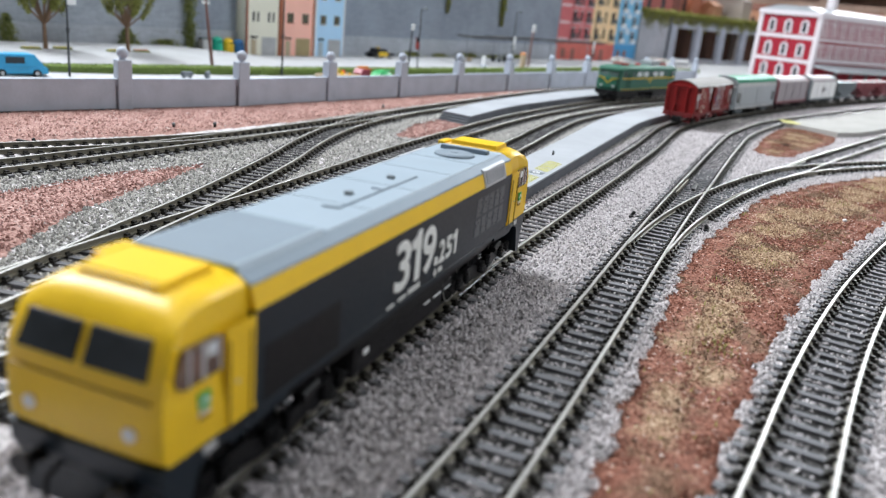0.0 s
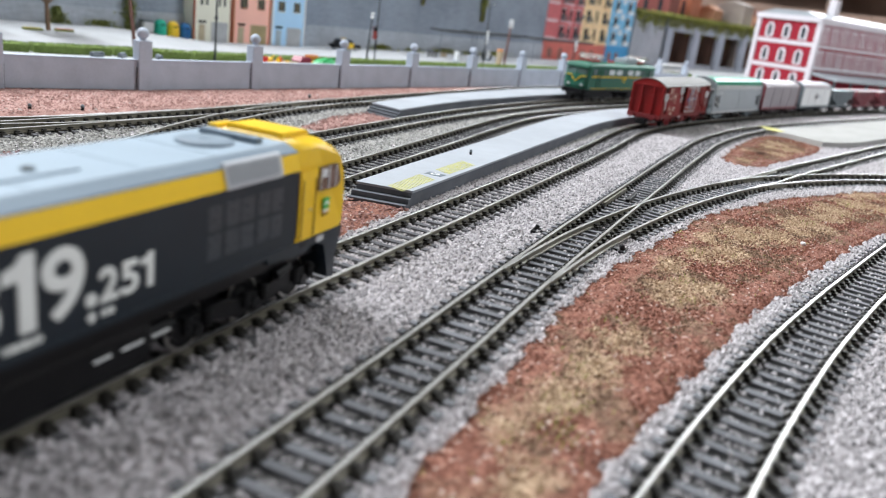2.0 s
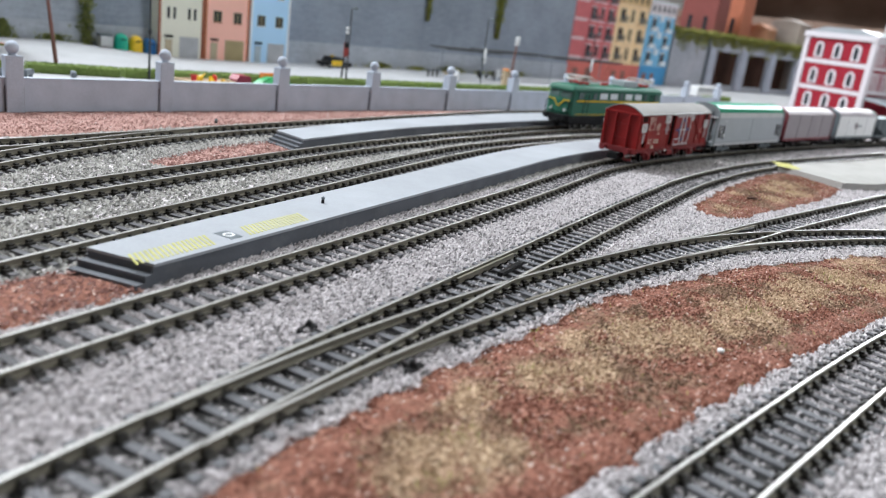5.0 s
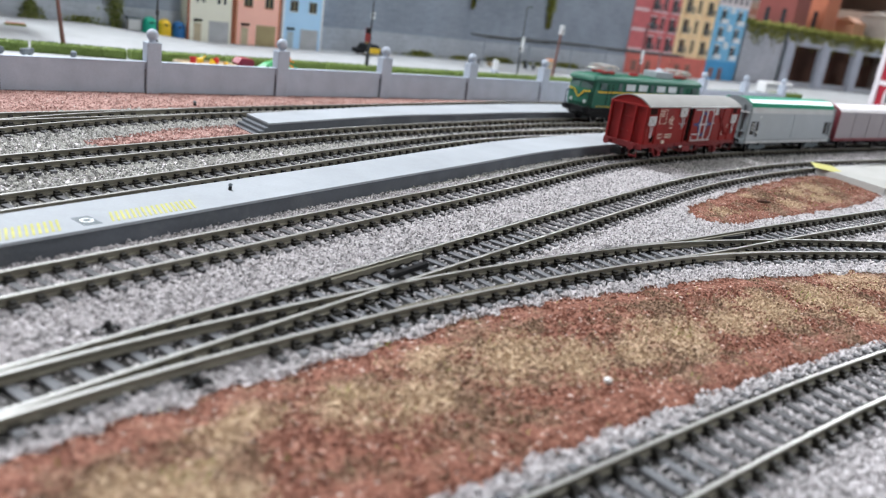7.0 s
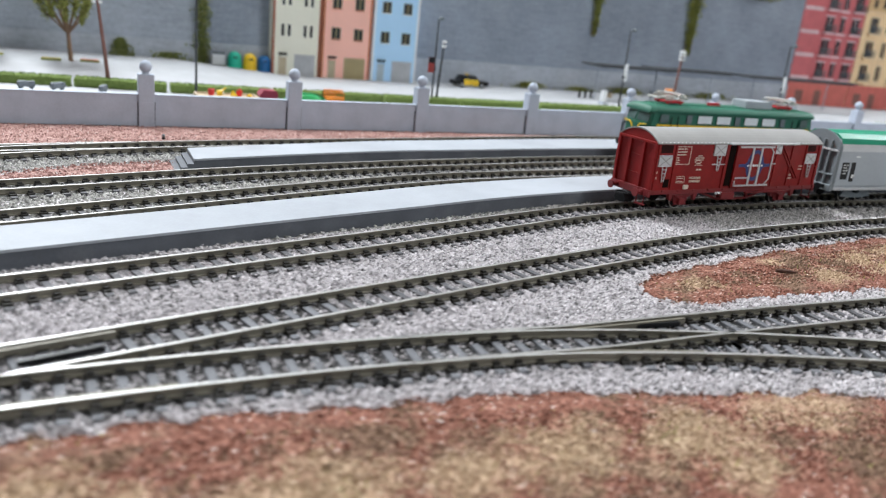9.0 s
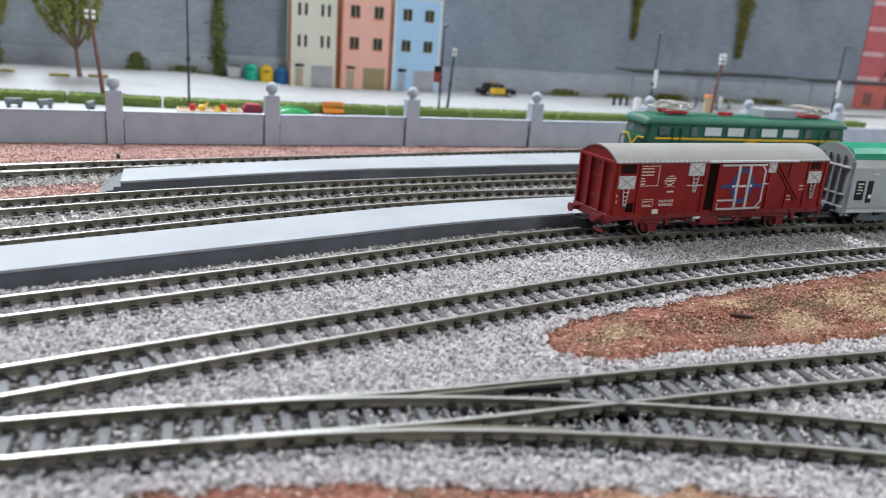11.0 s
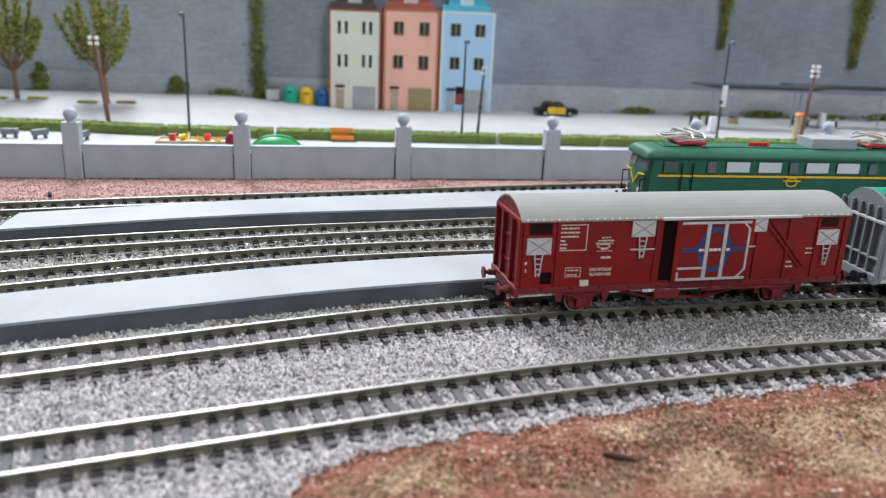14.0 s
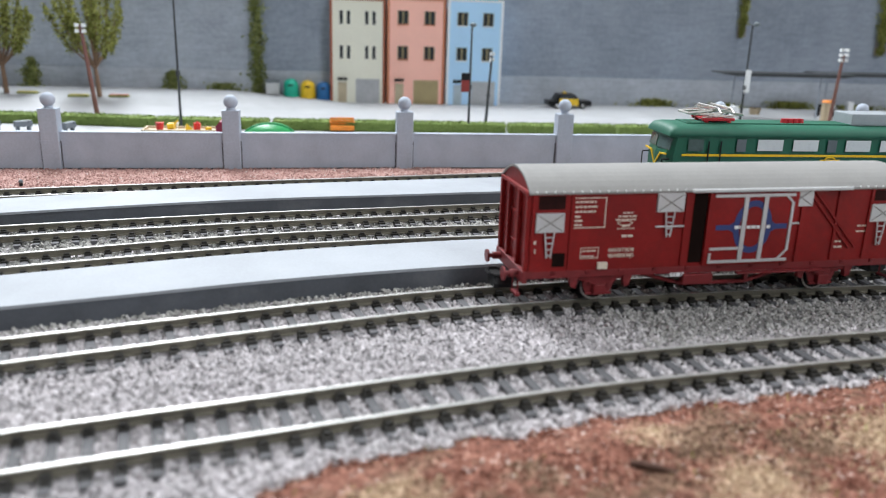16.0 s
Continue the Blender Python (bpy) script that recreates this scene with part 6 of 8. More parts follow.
def point_lever(x, y, yaw, label):
    th = thing("point_lever", x, y, 0, yaw, label, "lever", "point levers")
    part("base", box(bm_new(), -1.3, 1.3, -3.6, 3.6, 0.2, 1.7, 0.3), M_BLACK, th)
    bm = bm_new()
    rod(bm, (0, 0, 1.4), (0.6, 0.4, 3.6), 1.2, 12, 0.9)
    part("knob", bm, M_BLACK, th)
    part("throw_bar", box(bm_new(), 2, 12, -1.0, 1.0, 0.6, 1.6, 0.2), M_BLACK, th)


point_lever(-64, 408, 0, "black plastic point lever beside the turnout")
point_lever(-26, 409, 180, "black plastic point lever in the ballast")
point_lever(3, 583, 160, "black plastic point lever by the red earth")
point_lever(-383, 300, 190, "black plastic point lever by the far turnout")


def guard_rails(key, y0, y1, off, label):
    line = LINES[key]
    i = (line[:, 1] > y0) & (line[:, 1] < y1)
    th = tagged(new("guard_rail"), label, "rail", "guard rails")
    own = line[i]
    _, right = sides(own)
    v, f, k = sweep(own + right * off, [(-0.5, 1.7), (-0.5, 3.9), (0.5, 3.9), (0.5, 1.7)])
    ob = new("bar", arrays("bar", v, f, M_RAIL))
    ob.parent = th


guard_rails("T2", 478, 530, -6.6, "short check rail inside the running rail")
guard_rails("BRANCH", 478, 535, 6.6, "short check rail inside the turnout curve")
guard_rails("BRANCH", 655, 705, -6.6, "short check rail at the second crossing")
guard_rails("BRANCH_RIGHT", 640, 690, 6.6, "short check rail on the curved route")
for x, y, yaw in ((-46.5, 512, 3), (10, 690, -17)):
    th = thing("frog_insulator", x, y, 0, yaw, "black plastic strip at the crossing of the rails", "rail joint", "rail joints")
    part("strip", box(bm_new(), -2.0, 0.2, -11, 11, 1.7, 3.4, 0.3), M_BLACK, th)

# ---- street ----


def along(y, off):
    """A place off millimetres in front of the retaining wall at a given y."""
    w = np.array(WALL_LINE, float)
    return np.interp(y, w[:, 1], w[:, 0]) + off


# carriageway a little darker than the pavements, a few tenths above the slab
draped("road", [(-900, -40), (-690, 560), (-618, 805), (-545, 1090), (-480, 1350), (-420, 1610)], [(-835, -40), (-640, 560), (-575, 800), (-503, 1080), (-440, 1330), (-375, 1610)], 0.3, M_ROAD, "grey carriageway of the model street", "road", 8)


def leaf_cloud(name, pts, size, mat, parent, seed, flat=0.5):
    """Many small leaf-like flakes at the given places, as one part."""
    g = np.random.default_rng(seed)
    p = np.asarray(pts, float)
    n = len(p)
    a = g.normal(size=(n, 3))
    a /= np.linalg.norm(a, axis=1)[:, None]
    b = np.cross(a, g.normal(size=(n, 3)))
    b /= np.linalg.norm(b, axis=1)[:, None]
    s = size * g.uniform(0.6, 1.4, (n, 1))
    c = np.cross(a, b) * s * 0.3
    v = np.stack([p - a * s, p + b * s * flat + c, p + a * s, p - b * s * flat + c], 1).reshape(-1, 3)
    ob = new(name, arrays(name, v, np.arange(4 * n).reshape(-1, 4), mat))
    if parent is not None:
        ob.parent = parent
    return ob


def hedge(x0, y0, x1, y1, seed):
    ln, yaw = math.hypot(x1 - x0, y1 - y0), math.degrees(math.atan2(-(x1 - x0), y1 - y0))
    th = thing("hedge", x0, y0, STREET_Z, yaw, "clipped green hedge along the street", "hedge", "hedges")
    bm = bm_new()
    box(bm, -7.5, 7.5, 0, ln, -0.3, 7.6, 1.6)
    part("core", bm, M_HEDGE, th)
    g = np.random.default_rng(seed)
    n = int(ln * 28)
    u, w = g.uniform(0, ln, n), g.uniform(0, 1, n)
    face = g.integers(0, 3, n)
    x = np.where(face == 0, 7.7, np.where(face == 1, -7.7, -7.5 + 15 * w))
    z = np.where(face == 2, 7.8, 7.6 * w)
    leaf_cloud("foliage", np.stack([x, u, z], 1) + g.normal(0, 0.35, (n, 3)), 0.8, M_HEDGE, th, seed + 1)


HEDGE = [(-820, -60), (-660, 380), (-598, 570), (-578, 640), (-548, 712), (-523, 800), (-495, 905), (-474, 985), (-452, 1075), (-425, 1190), (-398, 1310), (-365, 1470)]
for k, (p, q) in enumerate(zip(HEDGE, HEDGE[1:])):
    d = Vector(q) - Vector(p)
    hedge(p[0], p[1], *(Vector(q) - d.normalized() * 3), 20 + 2 * k)

hedge(-301, 1540, -282, 1655, 60)
hedge(-268, 1760, -246, 1850, 62)

M_BARK = paint("bark", (0.20, 0.125, 0.08), 0.9, 0, 0.3, 60, 400, 0.0003)
M_CHIP = paint("dark_bark", (0.085, 0.040, 0.026), 0.9, 0, 0.3, 200)
M_LEAF = grains_mat("olive_leaves", [(0, (0.06, 0.066, 0.014)), (0.5, (0.25, 0.265, 0.062)), (1, (0.46, 0.47, 0.16))])
M_BUSH = grains_mat("bush_leaves", [(0, (0.08, 0.105, 0.028)), (0.5, (0.22, 0.25, 0.08)), (1, (0.36, 0.38, 0.16))])
M_YELLOW = paint("toy_yellow", (0.80, 0.52, 0.02), 0.4, relief=0)
M_ORANGE = paint("toy_orange", (0.75, 0.24, 0.02), 0.4, relief=0)
M_TOYRED = paint("toy_red", (0.60, 0.03, 0.03), 0.4, relief=0)
M_TOYGREEN = paint("toy_green", (0.03, 0.33, 0.10), 0.4, relief=0)
M_TURQ = paint("bin_green", (0.01, 0.42, 0.28), 0.45, relief=0)
M_BINBLUE = paint("bin_blue", (0.01, 0.12, 0.33), 0.45, relief=0)
M_SAND = paint("sand", (0.50, 0.40, 0.27), 0.8)
M_VAN = paint("van_blue", (0.03, 0.32, 0.58), 0.35, relief=0)
M_POST = paint("post_grey", (0.05, 0.055, 0.06), 0.5, 0.3)
M_RUSTPOST = paint("post_brown", (0.17, 0.075, 0.06), 0.7)


def tree(x, y, h, seed, lean):
    """A young tree: a short trunk, upswept limbs and feathery plumes with gaps between them."""
    th = thing("tree", x, y, float(street_z(x, y)), 0, "young street tree with an upswept olive-green crown", "tree", "street trees")
    g = np.random.default_rng(seed)
    bm = bm_new()
    rod(bm, (0, 0, -0.5), (0.6, 0.3, h * 0.26), 2.4, 9, 1.8)
    tips = []
    n = 17
    for k in range(n):
        a = 2.4 * k + g.uniform(-0.3, 0.3)
        ring = (k + 0.5) / n
        r, top = h * (0.05 + 0.27 * math.sqrt(ring)), h * (1.02 - 0.38 * ring + g.uniform(-0.06, 0.06))
        low = h * (0.27 + 0.10 * (1 - ring))
        mid = Vector((math.cos(a) * r * 0.62, math.sin(a) * r * 0.62, low + (top - low) * 0.36))
        end = Vector((math.cos(a) * r, math.sin(a) * r, top))
        rod(bm, (0.6, 0.3, h * 0.24), mid, 1.0, 6, 0.65)
        rod(bm, mid, end, 0.65, 6, 0.2)
        tips.append((mid, end))
    part("trunk", bm, M_BARK, th)
    pts = []
    for mid, end in tips:
        m = 430
        s = g.uniform(-0.25, 1.08, (m, 1))
        base = np.array(mid)[None] * (1 - s) + np.array(end)[None] * s
        wide = 0.5 + 2.6 * np.clip(s + 0.3, 0, 1) ** 0.7 * np.clip(1.15 - s, 0, 1) ** 0.8
        pts.append(base + g.normal(0, 1, (m, 3)) * wide * np.array([1, 1, 1.5]))
    crown = np.concatenate(pts)
    crown = crown[crown[:, 2] > h * 0.27]
    leaf_cloud("crown", crown, 1.55, M_LEAF, th, seed, 0.38)
    for ob in th.children:
        for v in ob.data.vertices:
            v.co.y += lean * v.co.z / h
    return th


M_BLOOM = paint("faded_yellow_flowers", (0.42, 0.36, 0.12), 0.8, 0, 0.4, 300)
M_BLOOMRED = paint("faded_red_flowers", (0.46, 0.20, 0.15), 0.8, 0, 0.4, 300)


def planter(x, y, mat, label):
    th = thing("planter", x, y, float(street_z(x, y)) - 0.2, -14, label, "planter")
    part("box", box(bm_new(), -4, 4, -9, 9, 0, 1.6, 0.3), M_BUSH, th)
    part("flower_bed", box(bm_new(), -3.4, 3.4, -8.4, 8.4, 1.4, 2.6, 0.8), mat, th)


tree(-725, 582, 104, 41, -4)
tree(-695, 664, 107, 42, -8)
tree(-825, 240, 104, 43, 0)
planter(-724, 564, M_BLOOM, "low bed of faded yellow flowers round a tree")
planter(-722, 600, M_BLOOM, "low bed of faded yellow flowers round a tree")
planter(-695, 646, M_BLOOM, "low bed of faded yellow flowers round a tree")
planter(-693, 681, M_BLOOMRED, "low bed of faded red flowers round a tree")


def wall_plant(name, y, w, z0, z1, label, seed, bulge=4.0, taper=0.0, mat=M_BUSH):
    th = thing(name, along(y, 3), y, 0, -14.5, label, "climbing plant" if z1 > 60 else "bush")
    g = np.random.default_rng(seed)
    n = int(w * (z1 - z0) * 1.1)
    z = g.uniform(z0, z1, n)
    k = 1 - taper * (z1 - z) / (z1 - z0) if taper > 0 else 1 + taper * (z - z0) / (z1 - z0)
    edge = 0.72 + 0.28 * np.sin(z / 7.0 + seed) * np.cos(z / 3.1)
    yy = g.normal(0, 0.36, n) * w * k * edge
    xx = abs(g.normal(0, 1, n)) * bulge * k
    leaf_cloud("foliage", np.stack([xx, yy, z], 1), 1.7, mat, th, seed + 3)
    for q in (-0.2, 0.05, 0.22):
        part("stem", rod(bm_new(), (0.6, q * w, z0), (0.8, q * w * 0.4, z1), 0.5, 5), M_BARK, th)


wall_plant("ivy", 818, 15, 8, 172, "green ivy climbing the grey wall", 51)
wall_plant("bush", 596, 26, 10, 42, "dark bush at the foot of the wall", 52, 6, -0.8)
wall_plant("bush", 733, 34, 8, 32, "low olive bush at the foot of the wall", 53, 6, -0.7)
wall_plant("bush", 784, 44, 8, 20, "scrubby low growth at the foot of the wall", 54, 5, -0.4)
wall_plant("bush", 470, 40, 10, 46, "dark bush at the foot of the wall", 55, 6, -0.7)
wall_plant("ivy", 1334, 20, 82, 172, "trailing ivy hanging down the grey wall", 56, 4, 0.8, M_LEAF)
wall_plant("ivy", 1497, 30, 66, 172, "trailing ivy hanging down the grey wall", 57, 4, 0.8, M_LEAF)
wall_plant("ivy", 702, 12, 122, 172, "short ivy hanging down the wall", 58, 3, 0.7, M_LEAF)
wall_plant("ivy", 1610, 90, 158, 178, "ivy spilling over the wall top", 59, 5, 0.3, M_LEAF)
for k in range(3, 8):
    wall_plant("bush", 1010 + 78 * k, 60, 4, 9 + 3 * (k % 2), "thin weeds along the wall foot", 60 + k, 3, -0.4, M_LEAF)


def bin_of(x, y, mat, label):
    th = thing("recycling_bin", x, y, float(street_z(x, y)), -14.5, label, "bin", "recycling bins")
    part("body", rod(bm_new(), (0, 0, 0), (0, 0, 12.0), 8.0, 20, 7.7), mat, th)
    bm = bm_new()
    ball(bm, (0, 0, 11.8), 7.7, 18, 10, 0.9)
    part("dome", bm, mat, th)
    part("slot", box(bm_new(), 6.6, 7.9, -2.6, 2.6, 11.4, 13.2, 0.2), M_BLACK, th)


bin_of(-729, 849, M_TURQ, "turquoise-green domed recycling bin")
bin_of(-725, 866, M_YELLOW, "yellow domed recycling bin")
bin_of(-721, 882, M_BINBLUE, "dark blue domed recycling bin")
th = thing("waste_container", -733, 831, float(street_z(-733, 831)), -14.5, "grey wheeled waste container by the bins", "bin")
part("body", box(bm_new(), -6, 6, -7.5, 6.5, 1, 13, 0.8), M_PLATE, th)
part("lid", prism(bm_new(), [(-6.4, 13), (6.4, 13), (4, 15.2), (-5, 15.4)], "y", -7.8, 6.8), M_WAGDARK, th)

# ---- narrow houses ----


def house_wall_mat(name, col, dirt):
    return paint(name, col, 0.85, 0, 0.08, 22, 500, 0.00012, dirt=dirt)


def house(y, w, h, wall, trim, shutter, door_mat, gate_mat, label, twin=False, deep=32):
    """A narrow three-storey facade with six windows, a door and a garage gate."""
    x = HOUSE_X(y)
    th = thing("house", x, y, STREET_Z, -14.5, label, "house", "narrow houses")
    bm = bm_new()
    box(bm, -deep, 0, -w / 2, w / 2, -0.5, h, 0.3)
    body = part("wall", bm, wall, th)
    for e in (-1, 1):
        part("corner_trim", box(bm_new(), -2.5, 0.7, e * w / 2 - (2.4 if e > 0 else 0), e * w / 2 + (2.4 if e < 0 else 0), 0, h, 0.2), trim, th)
    part("parapet", box(bm_new(), -4, 1.2, -w / 2, w / 2, h, h + 2.0, 0.3), trim, th)
    part("roof", box(bm_new(), -deep, -4, -w / 2, w / 2, h - 1, h + 1, 0.2), M_ROOFGREY, th)
    for row in range(2):
        for e in (-1, 1):
            zc = h * (0.835 - 0.335 * row)
            win = part("window", box(bm_new(), 0, 0.25, e * w * 0.23 - 5.4, e * w * 0.23 + 5.4, zc - 6.6, zc + 6.6), M_DARKGLASS, th)
            if twin:
                part("pier", box(bm_new(), 0.1, 0.6, e * w * 0.23 - 2.0, e * w * 0.23 + 2.0, zc - 6.8, zc + 6.8), wall, win)
            else:
                part("frame", box(bm_new(), 0.1, 0.6, e * w * 0.23 - 1.1, e * w * 0.23 + 1.1, zc - 6.4, zc + 6.4), shutter, win)
                for d in (-1, 1):
                    part("shutter", box(bm_new(), 0.2, 0.75, e * w * 0.23 + d * 5.1 - 0.4, e * w * 0.23 + d * 5.1 + 0.4, zc - 6.6, zc + 6.6, 0.1), shutter, win)
                part("sill", box(bm_new(), 0.1, 1.4, e * w * 0.23 - 5.9, e * w * 0.23 + 5.9, zc - 7.8, zc - 6.8, 0.15), trim, win)
    d = part("door", box(bm_new(), 0, 0.5, -w * 0.36, -w * 0.36 + 9, 0, 21, 0.1), door_mat, th)
    part("door_canopy", box(bm_new(), 0, 2.2, -w * 0.36 - 0.5, -w * 0.36 + 9.5, 23.4, 26, 0.2), M_BLACK, th)
    gate = part("garage_gate", box(bm_new(), 0, 0.45, -2, w * 0.40, 0, 25, 0.1), gate_mat, th)
    for k in range(6):
        part("gate_rib", box(bm_new(), 0.4, 0.65, -2, w * 0.40, 3.6 * k + 2, 3.6 * k + 2.4), gate_mat, gate)
    return th


def HOUSE_X(y):
    return -704 + 0.26 * (y - 917)


H_GREEN = house_wall_mat("wall_sage", (0.76, 0.75, 0.64), (0.68, 0.69, 0.61))
H_PINK = house_wall_mat("wall_salmon", (0.92, 0.51, 0.42), (0.86, 0.53, 0.45))
H_BLUE = house_wall_mat("wall_sky_blue", (0.44, 0.68, 0.92), (0.58, 0.75, 0.90))
T_BROWN = paint("trim_brown", (0.33, 0.10, 0.05), 0.8)
T_ORANGE = paint("trim_terracotta", (0.52, 0.19, 0.10), 0.8)
G_GREY = paint("gate_grey", (0.42, 0.43, 0.45), 0.6, 0, 0.2, 60)
G_OLIVE = paint("gate_olive", (0.36, 0.29, 0.15), 0.6, 0, 0.15, 60)
D_TAN = paint("door_tan", (0.46, 0.39, 0.27), 0.7)
S_OLIVE = paint("shutter_olive", (0.20, 0.17, 0.09), 0.7)
house(915, 57, 104, H_GREEN, T_BROWN, S_OLIVE, D_TAN, G_GREY, "narrow sage-green house with paired slit windows", True)
house(974, 60.4, 106, H_PINK, T_ORANGE, S_OLIVE, D_TAN, G_OLIVE, "narrow salmon-pink house with dark shutters")
house(1033.8, 58.6, 106, H_BLUE, M_WHITE, S_OLIVE, paint("door_blue_grey", (0.38, 0.46, 0.52), 0.7), G_GREY, "narrow sky-blue house with white corners")


def rooftop(y, w, h, mat, label):
    th = thing("roof_terrace", HOUSE_X(y) - 8, y, STREET_Z + h, -14.5, label, "terrace")
    part("room", box(bm_new(), -36, -10, -w * 0.32, w * 0.4, 1.0, 26, 0.3), mat, th)
    part("terrace_wall", box(bm_new(), -10, 2, -w / 2 + 3, w / 2 - 3, 2.0, 8.5, 0.3), mat, th)
    part("terrace_door", box(bm_new(), -10, -9.6, -w * 0.1, w * 0.16, 1.0, 22), M_WHITE, th)


rooftop(915, 56, 104, paint("terrace_dark", (0.10, 0.085, 0.075), 0.8), "dark-railed roof terrace of the green house")
rooftop(974, 59, 106, paint("terrace_red", (0.42, 0.13, 0.10), 0.8), "brick-red roof terrace of the pink house")
rooftop(1033.8, 58, 106, paint("terrace_turquoise", (0.10, 0.46, 0.60), 0.8), "turquoise roof terrace of the blue house")

# ---- street things ----


def car(x, y, yaw, body_mat, roof_mat, label, L=48.0, name="car", van=False):
    th = thing(name, x, y, STREET_Z, yaw, label, "car" if not van else "van", "parked vehicles")
    h, w = L / 2, 10.0
    low = [(-h, 3.0), (-h, 8.0), (h - 1, 8.6), (h, 6.8), (h, 3.0)]
    part("body", prism(bm_new(), low, "x", -w, w), body_mat, th)
    top = [(-h * 0.72, 8.2), (-h * 0.52, 15), (h * 0.22, 15), (h * 0.5, 8.4)] if not van else [(-h, 8), (-h, 19), (h * 0.55, 19), (h * 0.92, 8.4)]
    cabin = part("cabin", prism(bm_new(), top, "x", -w * 0.88, w * 0.88), roof_mat, th)
    for s in (-1, 1):
        part("window", box(bm_new(), min(s * w * 0.87, s * w * 0.92), max(s * w * 0.87, s * w * 0.92), -h * 0.45, h * 0.2, 9.4 if not van else 11.5, 13.8 if not van else 17, 0.1), M_DARKGLASS, cabin)
        for yy in (-h * 0.6, h * 0.6):
            wb = part("wheel", rod(bm_new(), (s * (w - 1.6), yy, 3.4), (s * (w + 0.4), yy, 3.4), 3.4, 16), M_BLACK, th)
            part("hub", rod(bm_new(), (s * (w + 0.3), yy, 3.4), (s * (w + 0.7), yy, 3.4), 1.7, 12), M_PLATE, wb)
    for s in (-1, 1):
        part("headlight", box(bm_new(), s * w * 0.6 - 1.5, s * w * 0.6 + 1.5, h - 0.5, h + 0.3, 5.5, 7.2, 0.2), M_WHITE, th)
    return th


taxi = car(-640, 1131, -14, M_BLACK, M_BLACK, "black and yellow taxi parked by the wall", 47)
for s in (-1, 1):
    for y0, y1 in ((-11.5, -1.5), (-1.1, 9.0)):
        part("door", box(bm_new(), min(s * 9.9, s * 10.25), max(s * 9.9, s * 10.25), y0, y1, 3.0, 10.4, 0.1), M_YELLOW, taxi, "yellow taxi door")
part("roof_sign", box(bm_new(), -3, 3, -6, -3, 15, 17, 0.3), M_YELLOW, taxi)
car(-612, 462, -20, M_VAN, M_VAN, "bright blue van parked behind the fence", 46, "van", True)


M_POSTER = paint("poster_red", (0.25, 0.03, 0.025), 0.6)


def street_lamp(x, y, h, label, sign=None, lean=0.0, flood=0, mat=None, small=1.0):
    th = thing("street_lamp", x, y, STREET_Z, -14.5, label, "lamp post", "street lamps")
    mat = mat or M_POST
    top = (lean * 0.3, lean, h)
    part("pole", rod(bm_new(), (0, 0, 0), top, 1.1 if not flood else 1.9 * small ** 0.5, 10, 0.7 if not flood else 1.3 * small ** 0.5), mat, th)
    part("collar", rod(bm_new(), (lean * 0.13, lean * 0.42, h * 0.42), (lean * 0.14, lean * 0.46, h * 0.46), 1.7, 10), mat, th)
    if flood:
        for s in (-1, 1):
            for k in range(flood):
                lamp = part("floodlight", box(bm_new(), top[0] - 0.5, top[0] + 2.2, top[1] + (s * 2.6 - 1.5) * small, top[1] + (s * 2.6 + 1.5) * small, h - 6 + 4.4 * k, h - 3.2 + 4.4 * k, 0.4 * small), M_WHITE, th)
    else:
        part("arm", rod(bm_new(), top, (top[0] + 6, top[1], h + 1.5), 0.6, 8), mat, th)
        part("head", ball(bm_new(), (top[0] + 7, top[1], h + 1.2), 2.6, 12, 8, 0.7), M_WAGDARK, th)
    if sign:
        sy, sz, w, hh, smat = sign
        board = part("sign", box(bm_new(), 0.6, 1.6, sy - w / 2, sy + w / 2, sz, sz + hh, 0.2), smat, th)
        if smat is M_POSTER:
            part("sign_head", box(bm_new(), 1.4, 1.9, sy - w / 2, sy + w / 2, sz + hh * 0.62, sz + hh, 0.1), M_BLACK, board)
    return th


street_lamp(-533, 730, 97, "tall thin dark street lamp on the pavement")
street_lamp(-478, 951, 84, "dark street lamp with a red shop sign", (-4, 33, 6.4, 15, M_POSTER))
street_lamp(-506, 978, 62, "slim dark post with small floodlights", lean=3, flood=2, small=0.5)
street_lamp(-577, 668, 76, "brown leaning floodlight post", lean=-8, flood=2, mat=M_RUSTPOST)
street_lamp(-445, 1297, 68, "brown floodlight post by the shelter", lean=3, flood=3, mat=M_RUSTPOST)
street_lamp(-434, 1186, 91, "dark street lamp with a white banner", (1.5, 36, 4.4, 19, M_WHITE))
street_lamp(-366, 1404, 91, "dark street lamp with a white banner", (1.5, 36, 4.4, 19, M_WHITE))
street_lamp(-594, 501, 92, "dark street lamp with a white notice", (4, 62, 8, 18, M_WHITE))


def shelter(x, y, yaw, L, label):
    th = thing("bus_shelter", x, y, STREET_Z, yaw, label, "shelter", "bus shelters")
    part("canopy", prism(bm_new(), [(-L / 2, 44.6), (-L / 2 + 14, 42.4), (L / 2 - 14, 42.4), (L / 2, 44.6), (L / 2, 46.0), (-L / 2, 46.0)], "x", -14, 14), M_POST, th, "flat dark canopy with thin ends")
    for yy in (-L * 0.33, L * 0.33):
        part("post", rod(bm_new(), (-9, yy, 0), (-9, yy, 43), 0.8, 10), M_WALL, th, "slim grey post")


